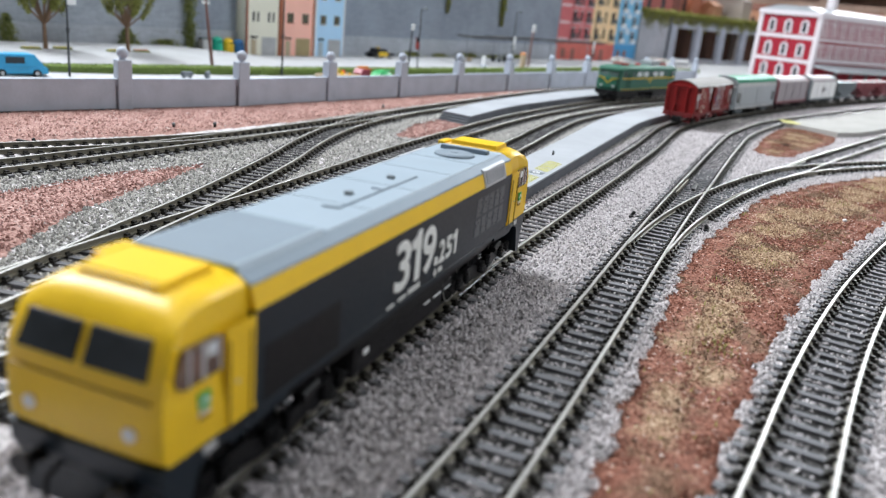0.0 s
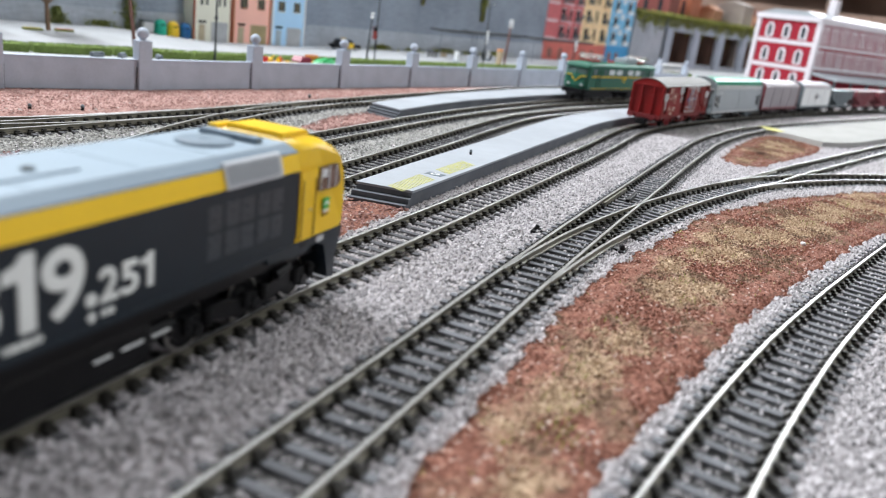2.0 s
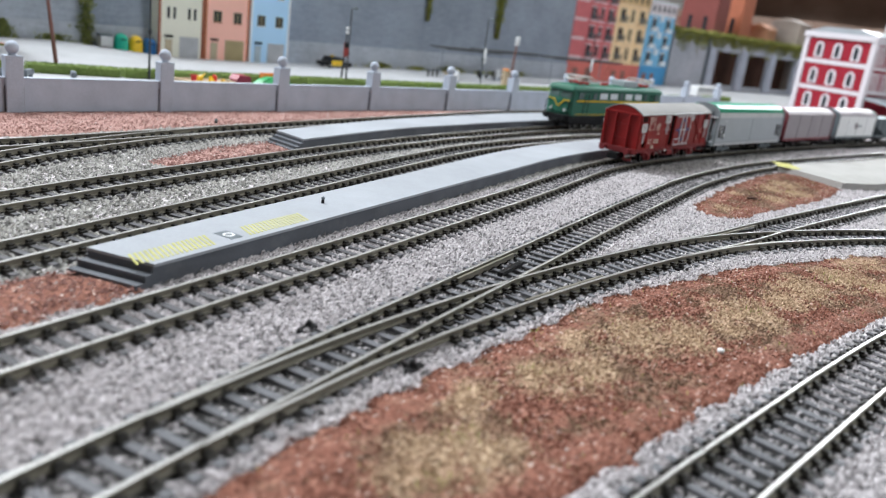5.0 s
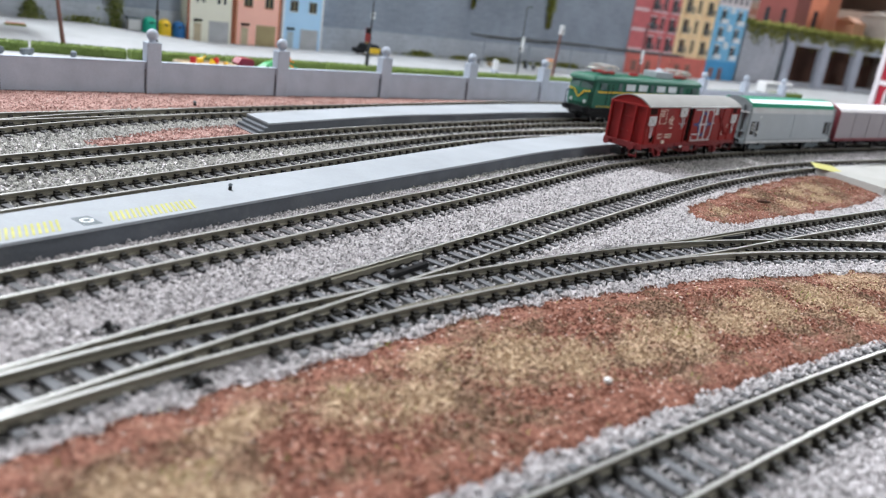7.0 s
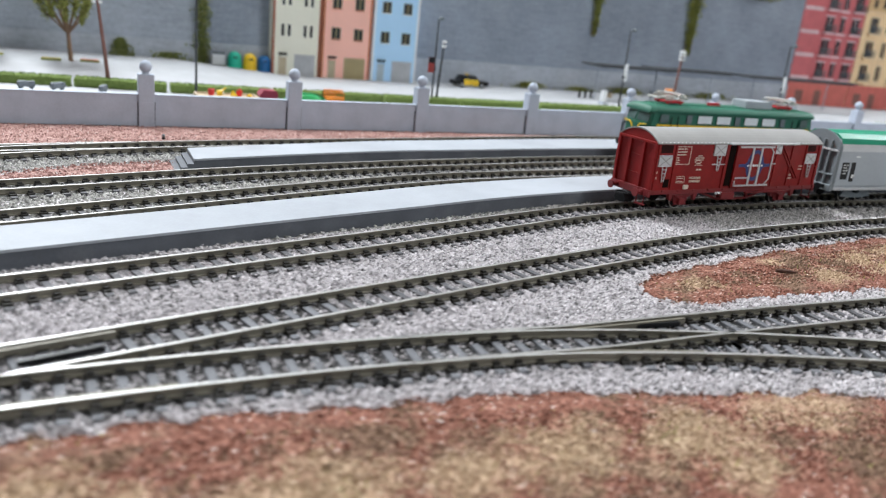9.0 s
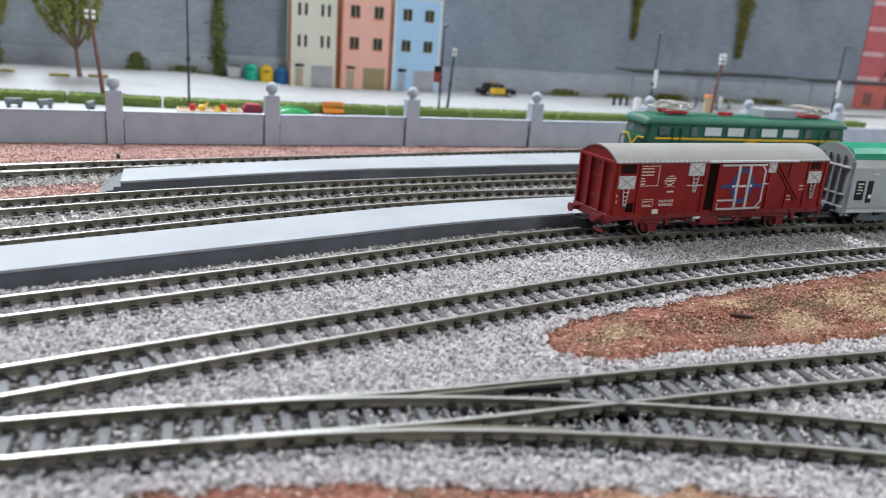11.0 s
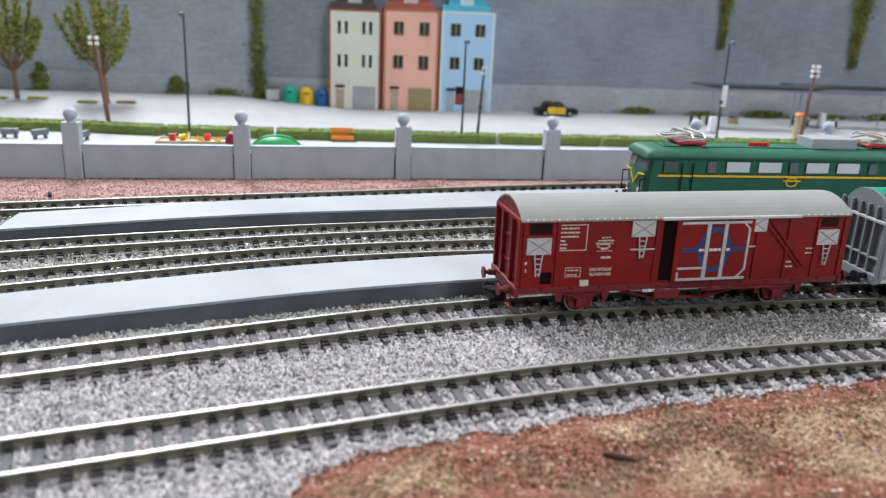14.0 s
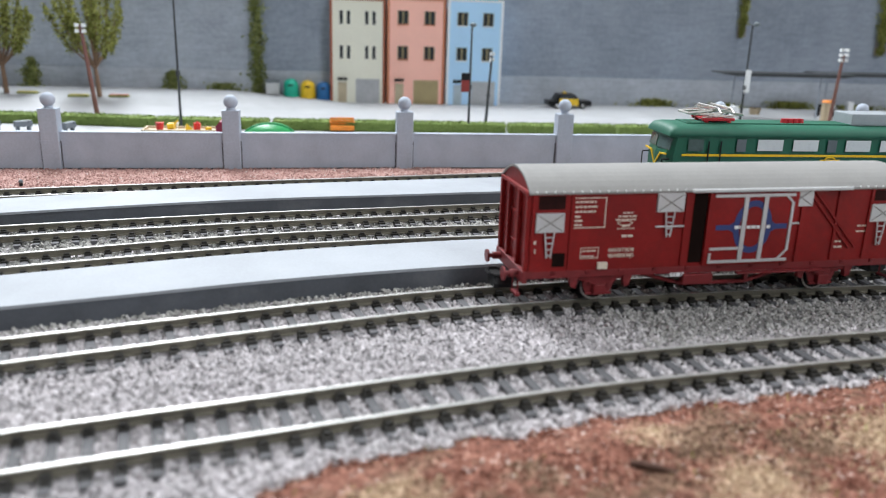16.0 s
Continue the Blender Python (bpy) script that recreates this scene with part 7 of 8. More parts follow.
shelter(-530, 1316, -14, 142, "flat-roofed dark shelter over the square")
shelter(-528, 1440, -14, 150, "flat-roofed dark shelter over the square")
shelter(-462, 1612, -14, 224, "flat-roofed dark shelter over the square")
th = thing("kiosk_pillar", -458, 1306, STREET_Z, -14, "orange advertising pillar on the pavement", "pillar")
part("shaft", rod(bm_new(), (0, 0, 0), (0, 0, 24), 5, 18), M_SAND, th)
part("cap", rod(bm_new(), (0, 0, 24), (0, 0, 26), 5.8, 18, 4.5), M_ORANGE, th)


def motorbike(x, y, yaw, mat, label):
    th = thing("motorbike", x, y, STREET_Z, yaw, label, "motorbike", "motorbikes")
    for yy in (-6, 6):
        part("wheel", rod(bm_new(), (-0.8, yy, 3.4), (0.8, yy, 3.4), 3.4, 16), M_BLACK, th)
    part("frame", prism(bm_new(), [(-6, 3.4), (-5, 7.5), (0, 8), (4, 9), (5, 11), (6.4, 10.6), (4.5, 5), (0, 3.6)], "x", -1.6, 1.6), mat, th)
    part("handlebar", rod(bm_new(), (-3.2, 5, 11), (3.2, 5, 11), 0.5, 8), M_BLACK, th)


for k in range(4):
    motorbike(-545 + 6 * k, 1385 + 15 * k, 40, (M_BLACK, M_PLATE)[k % 2], "small dark motorbike parked near the shelter")
for k in range(3):
    th = thing("bollard", -560 + 2 * k, 1255 + 9 * k, STREET_Z, 0, "short black bollard on the pavement", "bollard", "street bollards")
    part("post", rod(bm_new(), (0, 0, 0), (0, 0, 8), 1.7, 10, 1.4), M_BLACK, th)
    part("cap", ball(bm_new(), (0, 0, 8), 1.9, 10, 6), M_BLACK, th)
th = thing("planter_tub", -563, 1315, STREET_Z, 0, "orange and dark tub on the square", "planter")
part("tub", rod(bm_new(), (0, 0, 0), (0, 0, 7), 5, 16, 6), M_SAND, th)
part("soil", rod(bm_new(), (0, 0, 6.8), (0, 0, 7.6), 5.2, 16), M_BLACK, th)
for x, y in ((-500, 1234), (-520, 1400)):
    th = thing("stone_post", x, y, STREET_Z, -14, "pale stone post on the pavement", "post", "stone posts")
    part("shaft", box(bm_new(), -3, 3, -3, 3, 0, 17, 0.5), M_WHITE, th)
    part("base", box(bm_new(), -4.5, 4.5, -4.5, 4.5, 0, 3, 0.5), M_FENCE, th)

M_ROCKER = paint("rocker_grey", (0.13, 0.15, 0.17), 0.6)
# play corner between fence and hedge
M_HUT = paint("toy_crimson", (0.27, 0.018, 0.045), 0.45, relief=0)
th = thing("sandpit", -457, 727, STREET_Z, -11, "raised wooden sandpit with red and yellow toys", "sandpit")
part("sand", box(bm_new(), -9, 9, -23, 23, 0, 9.8, 0.3), M_SAND, th)
for s in (-1, 1):
    part("board", box(bm_new(), s * 9.6 - 0.8, s * 9.6 + 0.8, -24.5, 24.5, 0, 11.2, 0.2), M_SAND, th)
    part("board", box(bm_new(), -8.8, 8.8, s * 23.8 - 0.8, s * 23.8 + 0.8, 0, 11.2, 0.2), M_SAND, th)


def sand_toy(x, y, mat, parts_of, label):
    t2 = thing("sand_toy", -457 + x, 727 + y, STREET_Z + 9.7, random.uniform(-20, 20), label, "toy", "sandpit toys")
    t2.scale = (0.64, 0.64, 0.64)
    for name, shape in parts_of:
        part(name, shape, mat, t2)


sand_toy(1, -13.5, M_TOYRED, [("bucket", rod(bm_new(), (0, 0, 0), (0, 0, 8.6), 3.4, 16, 4.2)), ("rim", hoop(bm_new(), "z", 0, 0, 4.6, 4.6, 0.8, 8.2, 9.0))], "red plastic bucket standing in the sandpit")
sand_toy(0, -6.0, M_YELLOW, [("drum", rod(bm_new(), (0, -3.5, 4), (0, 3.5, 5), 3.6, 14)), ("spout", rod(bm_new(), (0, 2, 6), (0, 7.5, 11), 1.4, 10, 1.0))], "yellow watering toy in the sandpit")
sand_toy(-4, -2.0, M_WHITE, [("knob", ball(bm_new(), (0, 0, 6.5), 2.0, 10, 8)), ("stick", rod(bm_new(), (0, 0, 0), (0, 0, 6), 0.8, 8))], "white knob-headed toy in the sandpit")
sand_toy(2, 5.5, M_YELLOW, [("wedge", prism(bm_new(), [(-4, 0), (5, 0), (-2, 7.5)], "x", -2.5, 2.5))], "yellow wedge-shaped toy in the sandpit")
sand_toy(-1, 11.0, M_TOYRED, [("cup", rod(bm_new(), (0, 0, 0), (0, 0.5, 7.4), 3.6, 14, 4.0)), ("knob", ball(bm_new(), (0, 0.5, 7.6), 1.8, 8, 6))], "red plastic cup toy in the sandpit")
sand_toy(3, 18.0, M_YELLOW, [("mould", rod(bm_new(), (0, -2.5, 1.6), (0, 2.5, 1.6), 2.0, 12)), ("tip", ball(bm_new(), (0, 2.6, 1.7), 2.0, 10, 7))], "flat yellow mould lying in the sand")
th = thing("play_house", -446, 758, STREET_Z, -11, "crimson play hut beside the sandpit", "toy")
part("hut", box(bm_new(), -6, 6, -7.5, 7.0, 0, 13.5, 0.6), M_HUT, th)
part("roof", prism(bm_new(), [(-8.2, 13.0), (7.6, 13.0), (5.6, 16.8), (-5.0, 17.2)], "x", -6.5, 6.5), M_HUT, th)
part("window", box(bm_new(), 5.9, 6.3, -3.5, 3.0, 7.0, 11.0, 0.1), M_POSTER, th)
th = thing("climbing_dome", -437, 786, STREET_Z, -11, "low green domed climbing toy in the play corner", "toy")
bm = bm_new()
ball(bm, (0, 0, 5.0), 12.0, 24, 14, 0.98)
for v in bm.verts:
    v.co.y *= 1.55
    v.co.z = max(v.co.z, 0.0)
part("dome", bm, M_TOYGREEN, th)
bm = bm_new()
rod(bm, (0, 0, 0), (0, 0, 9.0), 12.0, 28, 11.2)
for v in bm.verts:
    v.co.y *= 1.9
part("skirt", bm, M_TOYGREEN, th)
part("rim", hoop(bm_new(), "x", 0, 5.0, 20.0, 13.0, 1.2, 9.0, 11.0), M_TOYGREEN, th)
for k in range(5):
    y0 = -12 + 6 * k
    part("rung", rod(bm_new(), (11.4, y0, 8.0), (5.0, y0 * 0.8, 15.6 - 0.02 * y0 * y0), 0.6, 6), M_TOYGREEN, th)
th = thing("bench", -499, 851, STREET_Z, -12, "orange bench with a slatted back", "bench")
part("seat", box(bm_new(), -3, 3, -9.5, 9.5, 3.8, 4.8, 0.2), M_ORANGE, th)
for k in range(3):
    part("back_slat", box(bm_new(), -3.4, -2.4, -9.5, 9.5, 5.2 + 2.1 * k, 6.9 + 2.1 * k, 0.2), M_ORANGE, th)
part("front_board", box(bm_new(), 2.6, 3.4, -9.5, 9.5, 1.4, 4.6, 0.2), M_ORANGE, th)
for s in (-1, 1):
    part("leg", box(bm_new(), -2.4, 2.4, s * 8 - 0.6, s * 8 + 0.6, 0, 4.0), M_BLACK, th)
    part("armrest", box(bm_new(), -3.2, 3.2, s * 9.3 - 0.5, s * 9.3 + 0.5, 7.4, 8.2, 0.2), M_ORANGE, th)
for k, (x, y) in enumerate(((-546, 596), (-540, 618), (-528, 650))):
    th = thing("rocking_toy", x, y, STREET_Z, 30 * k, "grey spring rocker in the play corner", "toy", "rockers")
    part("seat", box(bm_new(), -2.2, 2.2, -6.5, 6.5, 2.6, 7.4, 1.2), M_ROCKER, th)
    for yy in (-4, 4):
        part("spring", rod(bm_new(), (0, yy, 0), (0, yy, 2.8), 1.6, 10), M_WAGDARK, th)
    part("handle", rod(bm_new(), (-2.4, 3, 6.6), (2.4, 3, 6.6), 0.6, 8), M_BLACK, th)

# ---- tall facades at the end of the wall ----


def tall_house(a, b, h, wall, trim, cols, rows, label, ground, attic=None, solid=False):
    """A flat-fronted tenement between two plan points."""
    ln, yaw = math.hypot(b[0] - a[0], b[1] - a[1]), math.degrees(math.atan2(-(b[0] - a[0]), b[1] - a[1]))
    th = thing("tenement", a[0], a[1], STREET_Z, yaw, label, "house", "tenements")
    part("wall", box(bm_new(), -45, 0, 0.2, ln - 0.2, -0.5, h, 0.4), wall, th)
    part("ground_floor", box(bm_new(), 0, 0.8, 0.4, ln - 0.4, 0, 38, 0.2), ground, th)
    part("cornice", box(bm_new(), -45, 3, 0.2, ln - 0.2, h - 4, h, 0.5), trim, th)
    part("shop_window", box(bm_new(), 0.7, 1.1, ln * 0.2 - 8, ln * 0.2 + 8, 5, 24, 0.2), M_SHOP, th)
    part("shop_door", box(bm_new(), 0.7, 1.1, ln * 0.5 - 7, ln * 0.5 + 7, 0, 25, 0.2), M_SHOP, th)
    top = h - 6
    if attic:
        top = h - 31
        at = part("attic", box(bm_new(), 0, 1.4, 0.4, ln - 0.4, top + 3, h - 4, 0.2), attic, th, "pale attic storey under the cornice")
        part("attic_course", box(bm_new(), 0, 2.6, 0.4, ln - 0.4, top, top + 3, 0.3), trim, th)
        for k in range(5):
            yc = ln * (0.13 + 0.185 * k)
            part("attic_window", box(bm_new(), 1.3, 1.7, yc - 3.6, yc + 3.6, top + 9, h - 10, 0.1), M_DARKGLASS, at)
    step = (top - 40) / rows
    if not attic:
        for r in range(rows):
            part("band", box(bm_new(), 0, 0.9, 1, ln * 0.3, 41 + step * r, 47 + step * r, 0.2), trim, th)
    for c, at in enumerate(cols):
        yc = ln * at
        side = c != 1 or len(cols) == 2
        half = 7.6 if side else 4.6
        for r in range(rows):
            z0 = 40 + step * r + step * 0.2
            hh = step * 0.62
            win = part("window", box(bm_new(), 0, 0.5, yc - half, yc + half, z0, z0 + hh, 0.1), M_DARKGLASS, th)
            part("lintel", box(bm_new(), 0, 1.2, yc - half - 2, yc + half + 2, z0 + hh, z0 + hh + 2.6, 0.2), trim, win)
            part("mullion", box(bm_new(), 0, 0.8, yc - 0.5, yc + 0.5, z0, z0 + hh), trim, win)
            if side:
                part("balcony", box(bm_new(), 0, 6, yc - half - 4, yc + half + 4, z0 - 4.5, z0 - 1.5, 0.3), trim, win)
                if solid:
                    part("parapet", box(bm_new(), 5.0, 6, yc - half - 4, yc + half + 4, z0 - 1.6, z0 + hh * 0.22, 0.2), trim, win)
                else:
                    for q in range(9):
                        yy = yc - half - 3.6 + (2 * half + 7.2) * q / 8
                        part("railing_bar", box(bm_new(), 5.1, 5.8, yy - 0.45, yy + 0.45, z0 - 1.6, z0 + hh * 0.4), M_WAGDARK, win)
                    part("handrail", box(bm_new(), 5.0, 5.9, yc - half - 4, yc + half + 4, z0 + hh * 0.4, z0 + hh * 0.4 + 0.9), M_WAGDARK, win)
            else:
                part("apron", box(bm_new(), 0, 0.9, yc - 9, yc + 9, z0 - 5.5, z0 - 1.6, 0.2), trim, win)
        if solid and c == 0:
            for r in range(rows):
                z0 = 40 + step * (r + 1)
                part("ornament", box(bm_new(), 0, 1.0, ln * 0.5 - 7, ln * 0.5 + 7, z0 - step * 0.3, z0 + 2, 0.4), trim, th)
    return th


M_STWHITE = paint("station_white", (0.66, 0.625, 0.66), 0.6, 0, 0.06, 30)
M_SHOP = paint("shop_front_brown", (0.22, 0.10, 0.08), 0.4)
M_SALMON = paint("ground_floor_red", (0.60, 0.16, 0.13), 0.7)
tall_house((-529.4, 1708), (-492, 1834), 190, paint("tenement_red", (0.58, 0.15, 0.16), 0.7), paint("trim_pink", (0.70, 0.50, 0.52), 0.7), (0.44, 0.65, 0.86), 4, "tall red tenement with pink bands and balconies", M_SALMON)
tall_house((-492, 1835), (-460, 1943), 186, paint("tenement_ochre", (0.90, 0.66, 0.39), 0.7), paint("trim_sand", (0.80, 0.62, 0.40), 0.7), (0.2, 0.5, 0.8), 3, "tall ochre tenement with dark balconies and red ground floor", M_SALMON, paint("attic_ochre", (0.62, 0.43, 0.22), 0.7))
tall_house((-460, 1944), (-430, 2042), 176, paint("tenement_blue", (0.20, 0.50, 0.74), 0.7), paint("trim_ice", (0.74, 0.80, 0.84), 0.7), (0.24, 0.76), 3, "tall blue tenement with white attic and white balconies", paint("ground_floor_blue", (0.07, 0.33, 0.62), 0.7), M_STWHITE, True)

# ---- arcaded wall ----


def arcade():
    a, b = Vector((-427, 2047)), Vector((-150, 2800))
    ln, yaw = (b - a).length, math.degrees(math.atan2(-(b - a).x, (b - a).y))
    th = thing("arcade_wall", a.x, a.y, STREET_Z, yaw, "grey retaining wall with square openings and green top", "wall", kind="structure")
    H, w, gap = 121, 106, 30
    part("end_pier", box(bm_new(), -6, 0, 0, 144, 0, H, 0.4), M_WALLLOW, th)
    part("lintel", box(bm_new(), -6, 0.8, 144, ln, 98, H, 0.4), M_WALLLOW, th)
    y = 144
    while y + w + gap < ln:
        part("pier", box(bm_new(), -6, 4.0, y + 3, y + gap - 3, 0, 98, 0.4), M_FENCE, th)
        for dy in (gap, gap + w - 5):
            part("jamb", box(bm_new(), -5, 2.6, y + dy, y + dy + 5, 0, 94, 0.3), M_FENCE, th)
        part("head", box(bm_new(), -5, 2.6, y + gap, y + gap + w, 90, 98, 0.3), M_FENCE, th)
        part("sill_wall", box(bm_new(), -4, 0, y + gap + 5, y + gap + w - 5, 0, 12, 0.3), M_WALLLOW, th)
        y += w + gap
    part("downpipe", rod(bm_new(), (2.4, 139, 0), (2.4, 139, H), 2.6, 10), M_WAGDARK, th)
    part("back", box(bm_new(), -60, -52, 0, ln, 0, H, 0), M_RUST, th)
    part("top", box(bm_new(), -60, 2, 0, ln, H, H + 3, 0.5), M_BUSH, th)
    g = np.random.default_rng(77)
    n = 9000
    p = np.stack([g.uniform(-14, 6, n), g.uniform(0, ln, n), H + 3 + g.normal(0, 3.5, n)], 1)
    drop = g.random(n) < 0.45
    p[drop, 2] -= abs(g.normal(0, 13, drop.sum())) * (0.4 + abs(np.sin(p[drop, 1] / 23)))
    p[drop, 0] = 2.5
    leaf_cloud("foliage", p, 3.0, M_LEAF, th, 78)


M_RUST = paint("dark_cave", (0.10, 0.05, 0.035), 0.9, 0, 0.5, 18)
arcade()

# hillside and shelves far behind, seen over the arcade
M_BRICK = paint("far_brick", (0.30, 0.135, 0.10), 0.85, 0, 0.3, 10)
M_PEACH = paint("far_peach", (0.52, 0.27, 0.17), 0.85, 0, 0.25, 10)
M_TAUPE = paint("far_taupe", (0.36, 0.265, 0.215), 0.85, 0, 0.35, 8)


def far_house(x, y, z, sx, sy, sz, mat, roof, label):
    th = thing("far_house", x, y, z, random.uniform(-25, 5), label, "house", "hillside houses")
    part("wall", box(bm_new(), -sx / 2, sx / 2, -sy / 2, sy / 2, 0, sz, 1), mat, th)
    part("roof", prism(bm_new(), [(-sx / 2 - 3, sz), (sx / 2 + 3, sz), (0, sz + 14)], "y", -sy / 2 - 3, sy / 2 + 3), roof, th)
    for k in (-1, 1):
        part("window", box(bm_new(), k * sx * 0.22 - 5, k * sx * 0.22 + 5, -sy / 2 - 1, -sy / 2 + 1, sz * 0.45, sz * 0.72), M_DARKGLASS, th)


th = thing("hillside", -420, 2900, 0, -18, "brown terraced hillside rising behind the arcade", "hill", kind="structure")
for k in range(6):
    bm = bm_new()
    out = [(-700, 0)] + [(x, -40 + 60 * math.sin(x / 130 + k) + 22 * math.sin(x / 41 + 2 * k)) for x in range(-700, 901, 50)] + [(900, 700), (-700, 700)]
    prism(bm, [(p[0], p[1] + 75 * k) for p in out[1:]], "z", -5, 95 + 26 * k)
    part("terrace", bm, (M_BRICK, M_TAUPE)[k % 2], th)
for k, (x, y, z, m) in enumerate(((-560, 2620, 60, M_BRICK), (-455, 2700, 85, M_PEACH), (-350, 2820, 90, M_TAUPE), (-250, 2900, 95, M_PEACH), (-120, 2960, 100, M_BRICK), (20, 3050, 105, M_TAUPE), (150, 3080, 110, M_PEACH), (300, 3100, 115, M_BRICK))):
    far_house(x, y, z, 95, 80, 78, m, M_BRICK, "weathered terracotta hillside house, blurred by distance")
M_MAROON = paint("far_maroon", (0.21, 0.060, 0.055), 0.85, 0, 0.3, 10)
M_ORANGE = paint("far_orange", (0.44, 0.15, 0.085), 0.85, 0, 0.3, 10)
M_ASHEN = paint("far_ashen", (0.42, 0.37, 0.34), 0.85, 0, 0.35, 8)
for x, y, w, h, m, label in ((-440, 2330, 92, 238, M_MAROON, "tall maroon house behind the arcade"), (-408, 2500, 80, 250, M_ORANGE, "tall orange-brown house behind the arcade"), (-338, 2585, 46, 166, M_PEACH, "small orange house above the arcade"), (-283, 2670, 84, 190, M_ASHEN, "ash-grey weathered house above the arcade")):
    far_house(x, y, 0, w, 70, h, m, m, label)
unit = thing("shelf_unit", 250, 3500, -900, 0, "dark shelving against the far wall of the room", "shelf")
for k in range(5):
    part("shelf", box(bm_new(), -900, 900, -150, 150, 750 + 170 * k, 775 + 170 * k, 2), M_TAUPE, unit)
for xx in (-890, -300, 300, 890):
    part("upright", box(bm_new(), xx - 15, xx + 15, -150, 150, 0, 1500, 2), M_TAUPE, unit)
part("back_panel", box(bm_new(), -900, 900, 150, 165, 0, 1500, 2), M_TAUPE, unit)

# ---- station ----
M_STRED = paint("station_red", (0.31, 0.020, 0.036), 0.75, spec=0.2)


def station(x, y, yaw):
    th = thing("station_building", x, y, STREET_Z, yaw, "red and white three-storey station building with arched windows", "station")
    W, D, H = 138.0, 420.0, 150.0
    part("wall", box(bm_new(), 0, W, 0, D, -0.5, H, 0.4), M_STRED, th, "deep red walls")
    for xx in (0, W):
        part("corner", box(bm_new(), xx - 5, xx + 5, -2.5, 7, 0, H, 0.5), M_STWHITE, th)
    for z in (0, 44, 93):
        part("string_course", box(bm_new(), -1, W + 1, -2, 0, z, z + (8 if z else 6), 0.4), M_STWHITE, th)
    part("cornice", box(bm_new(), -6, W + 6, -6, D, H - 10, H, 1), M_STWHITE, th)
    part("roof", prism(bm_new(), [(-4, H), (W + 4, H), (W * 0.75, H + 10), (W * 0.25, H + 10)], "y", -3, D), M_WAGGREY, th, "pale grey roof")
    for r in range(3):
        for c in range(3):
            xc, z0 = W * (0.22 + 0.28 * c), (11, 56, 104)[r]
            out = [(xc - 9, z0), (xc - 9, z0 + 20)] + [(xc + 9 * math.cos(t), z0 + 20 + 9 * math.sin(t)) for t in np.linspace(math.pi, 0, 9)[1:-1]] + [(xc + 9, z0 + 20), (xc + 9, z0)]
            w = part("window_surround", prism(bm_new(), out, "y", -2.2, 0.5), M_STWHITE, th)
            inn = [(xc + (p[0] - xc) * 0.45, z0 + 3 + (p[1] - z0) * 0.78) for p in out]
            part("pane", prism(bm_new(), inn, "y", -2.6, 0), M_DARKGLASS, w)
    # long side with its galleries
    for r, (z0, z1) in enumerate(((55, 88), (102, 134))):
        for k in range(11):
            y0 = 10 + 36 * k
            g = part("gallery_bay", box(bm_new(), W, W + 1.4, y0, y0 + 30, z0, z1, 0.3), M_STWHITE, th)
            for q in range(6):
                part("baluster", box(bm_new(), W + 1.3, W + 2.2, y0 + 2.6 + 5 * q, y0 + 3.1 + 5 * q, z0 + 2, z1 - 3), M_STRED, g)
    for z in (50, 93, 137):
        part("side_course", box(bm_new(), W, W + 4, 0, D, z, z + 6, 0.5), M_STWHITE, th)
    part("awning", prism(bm_new(), [(W, 41), (W + 62, 34), (W + 62, 37), (W, 46)], "y", 4, D), M_WAGGREY, th, "grey platform awning")
    for k in range(6):
        part("awning_post", box(bm_new(), W + 50, W + 53, 14 + 60 * k, 17 + 60 * k, -0.5, 36), M_WAGDARK, th)
    part("chimney", box(bm_new(), W * 0.7, W * 0.82, 80, 95, H, H + 40, 1), M_STWHITE, th)


station(-140, 1938, -30)
th = thing("parked_tram", -290, 1850, STREET_Z, -16, "pale low vehicles parked in front of the arcade", "vehicle")
part("body", box(bm_new(), -9, 9, -45, 45, 2, 22, 2.5), M_WHITE, th)
part("window_band", box(bm_new(), 8.8, 9.3, -42, 42, 12, 19, 0.2), M_WAGGREY, th)
part("skirt", box(bm_new(), -8, 8, -43, 43, 0, 3, 0.4), M_BLACK, th)


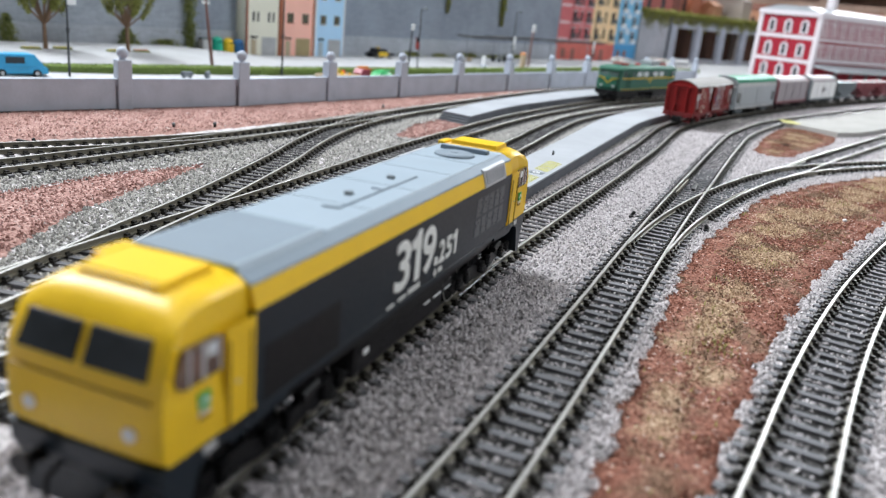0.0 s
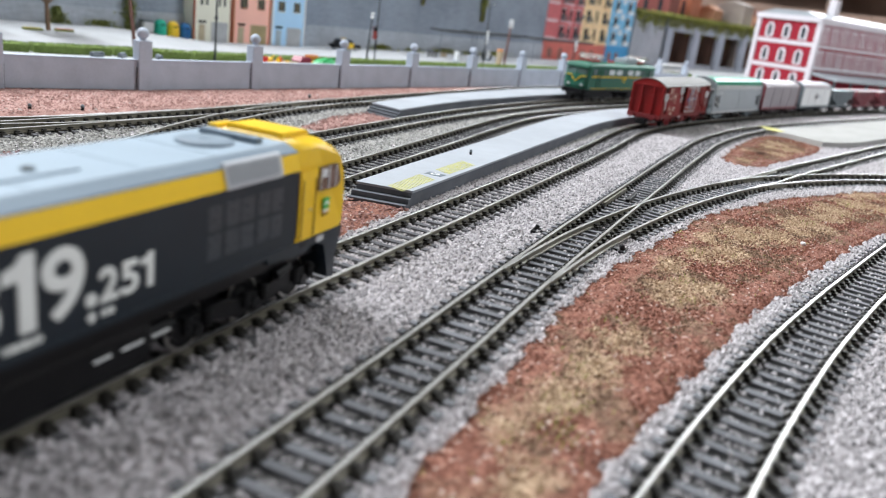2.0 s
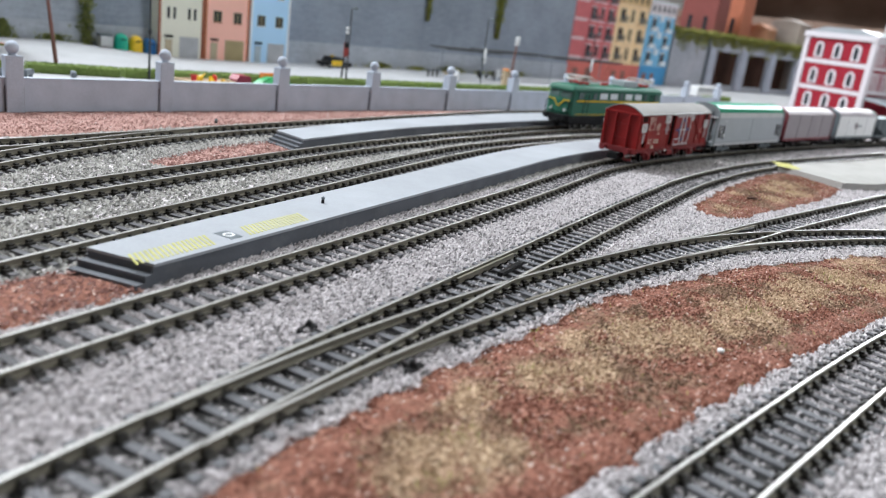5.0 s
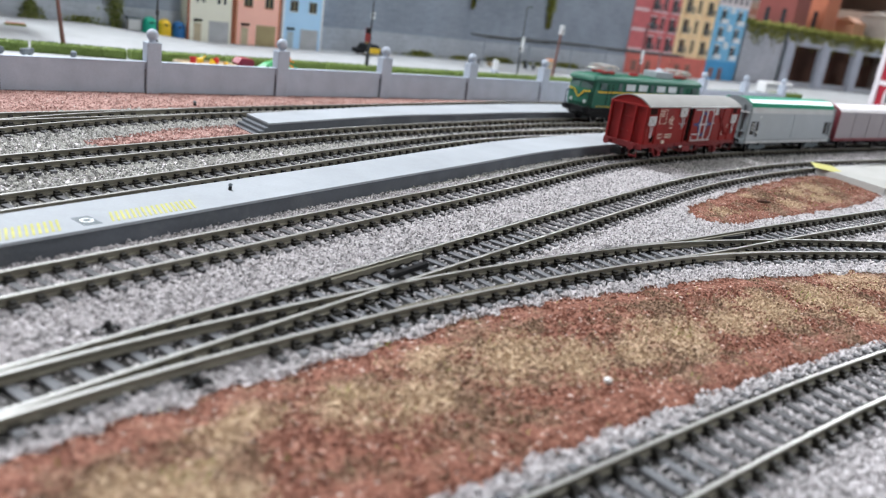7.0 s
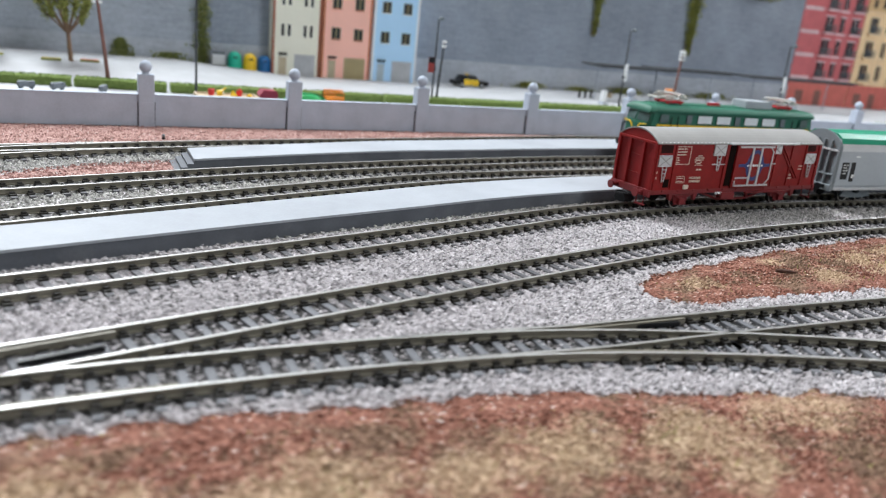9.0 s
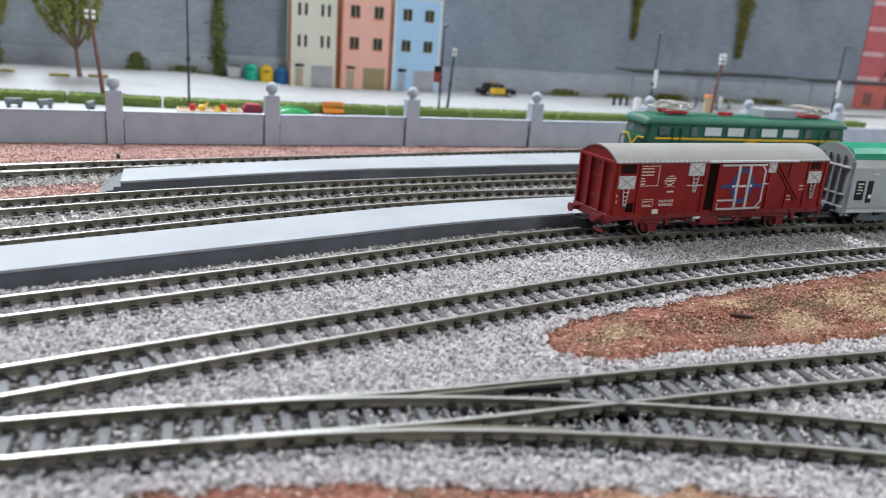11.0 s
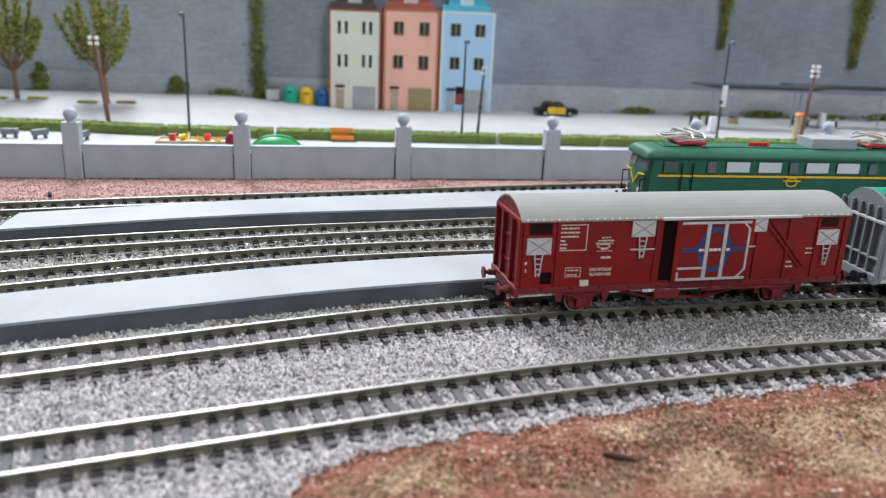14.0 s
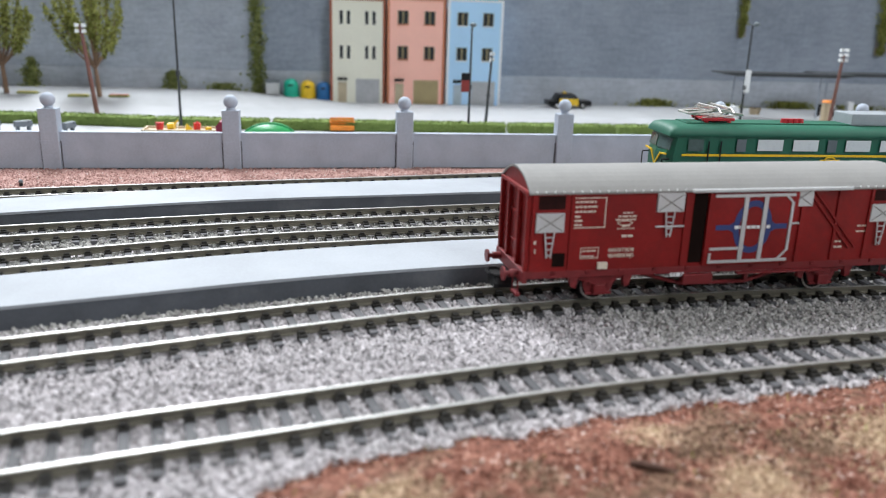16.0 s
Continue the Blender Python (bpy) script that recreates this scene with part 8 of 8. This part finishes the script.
# ---- a chip of bark on the red earth ----
bm = bm_new()
axis = (Vector((-3.9, 810.9, 0)) - Vector((-9.9, 803.2, 0))).normalized()
for k in range(3):
    a = Vector((-9.9, 803.2, 1.9)) + axis * (3.1 * k)
    rod(bm, a, a + axis * 3.6 + Vector((0.15 * (k - 1), 0.1, 0.1 * (1 - k))), (0.75, 1.1, 0.9)[k], 7, (1.05, 0.95, 0.5)[k])
tagged(part("bark_chip", bm, M_CHIP), "dark brown chip of bark lying on the scatter", "bark chip")

def pebble(x, y, r, label):
    bm = bm_new()
    ball(bm, (x, y, 1.5 + r * 0.4), r, 9, 7, 0.75)
    for v in bm.verts:
        v.co += Vector((0.16 * r * math.sin(3.1 * v.co.y), 0.2 * r * math.sin(2.3 * v.co.x + 1.0), 0))
    tagged(part("pebble", bm, M_WHITE), label, "pebble", "pebbles")


pebble(39.8, 494.2, 1.25, "white pebble lying on the red earth")

# ---- room ----
def room():
    th = None
    for name, a in (("wall_room_north", (-3000, 3500, 5500, 5600, -900, 2300)), ("wall_room_south", (-3000, 3500, -3600, -3500, -900, 2300)), ("wall_room_east", (3500, 3600, -3600, 5600, -900, 2300)), ("wall_room_west", (-3100, -3000, -3600, 5600, -900, 2300))):
        tagged(part(name, box(bm_new(), *a), M_ROOM), "plain light wall of the exhibition room", "wall", kind="structure")
    tagged(part("ceiling", box(bm_new(), -3100, 3600, -3600, 5600, 2300, 2360), M_ROOM), "plain white ceiling of the room", "ceiling", kind="structure")
    tagged(part("floor", box(bm_new(), -3100, 3600, -3600, 5600, -950, -900), M_FLOOR), "grey floor of the room", "floor", kind="structure")


def layout_table():
    """The board's frame and legs below the ballast."""
    th = thing("layout_table", 0, 0, 0, 0, "wooden table frame that carries the model railway", "table")
    wood = paint("pine_frame", (0.36, 0.25, 0.14), 0.7, 0, 0.2, 12)
    part("board", box(bm_new(), -1495, 1095, -1195, 3595, -22, -4), wood, th)
    for x in (-1480, -200, 1080):
        part("beam", box(bm_new(), x - 22, x + 22, -1190, 3590, -110, -22), wood, th)
        for y in (-1150, 1200, 3550):
            part("leg", box(bm_new(), x - 30, x + 30, y - 30, y + 30, -900, -110), wood, th)


layout_table()
room()
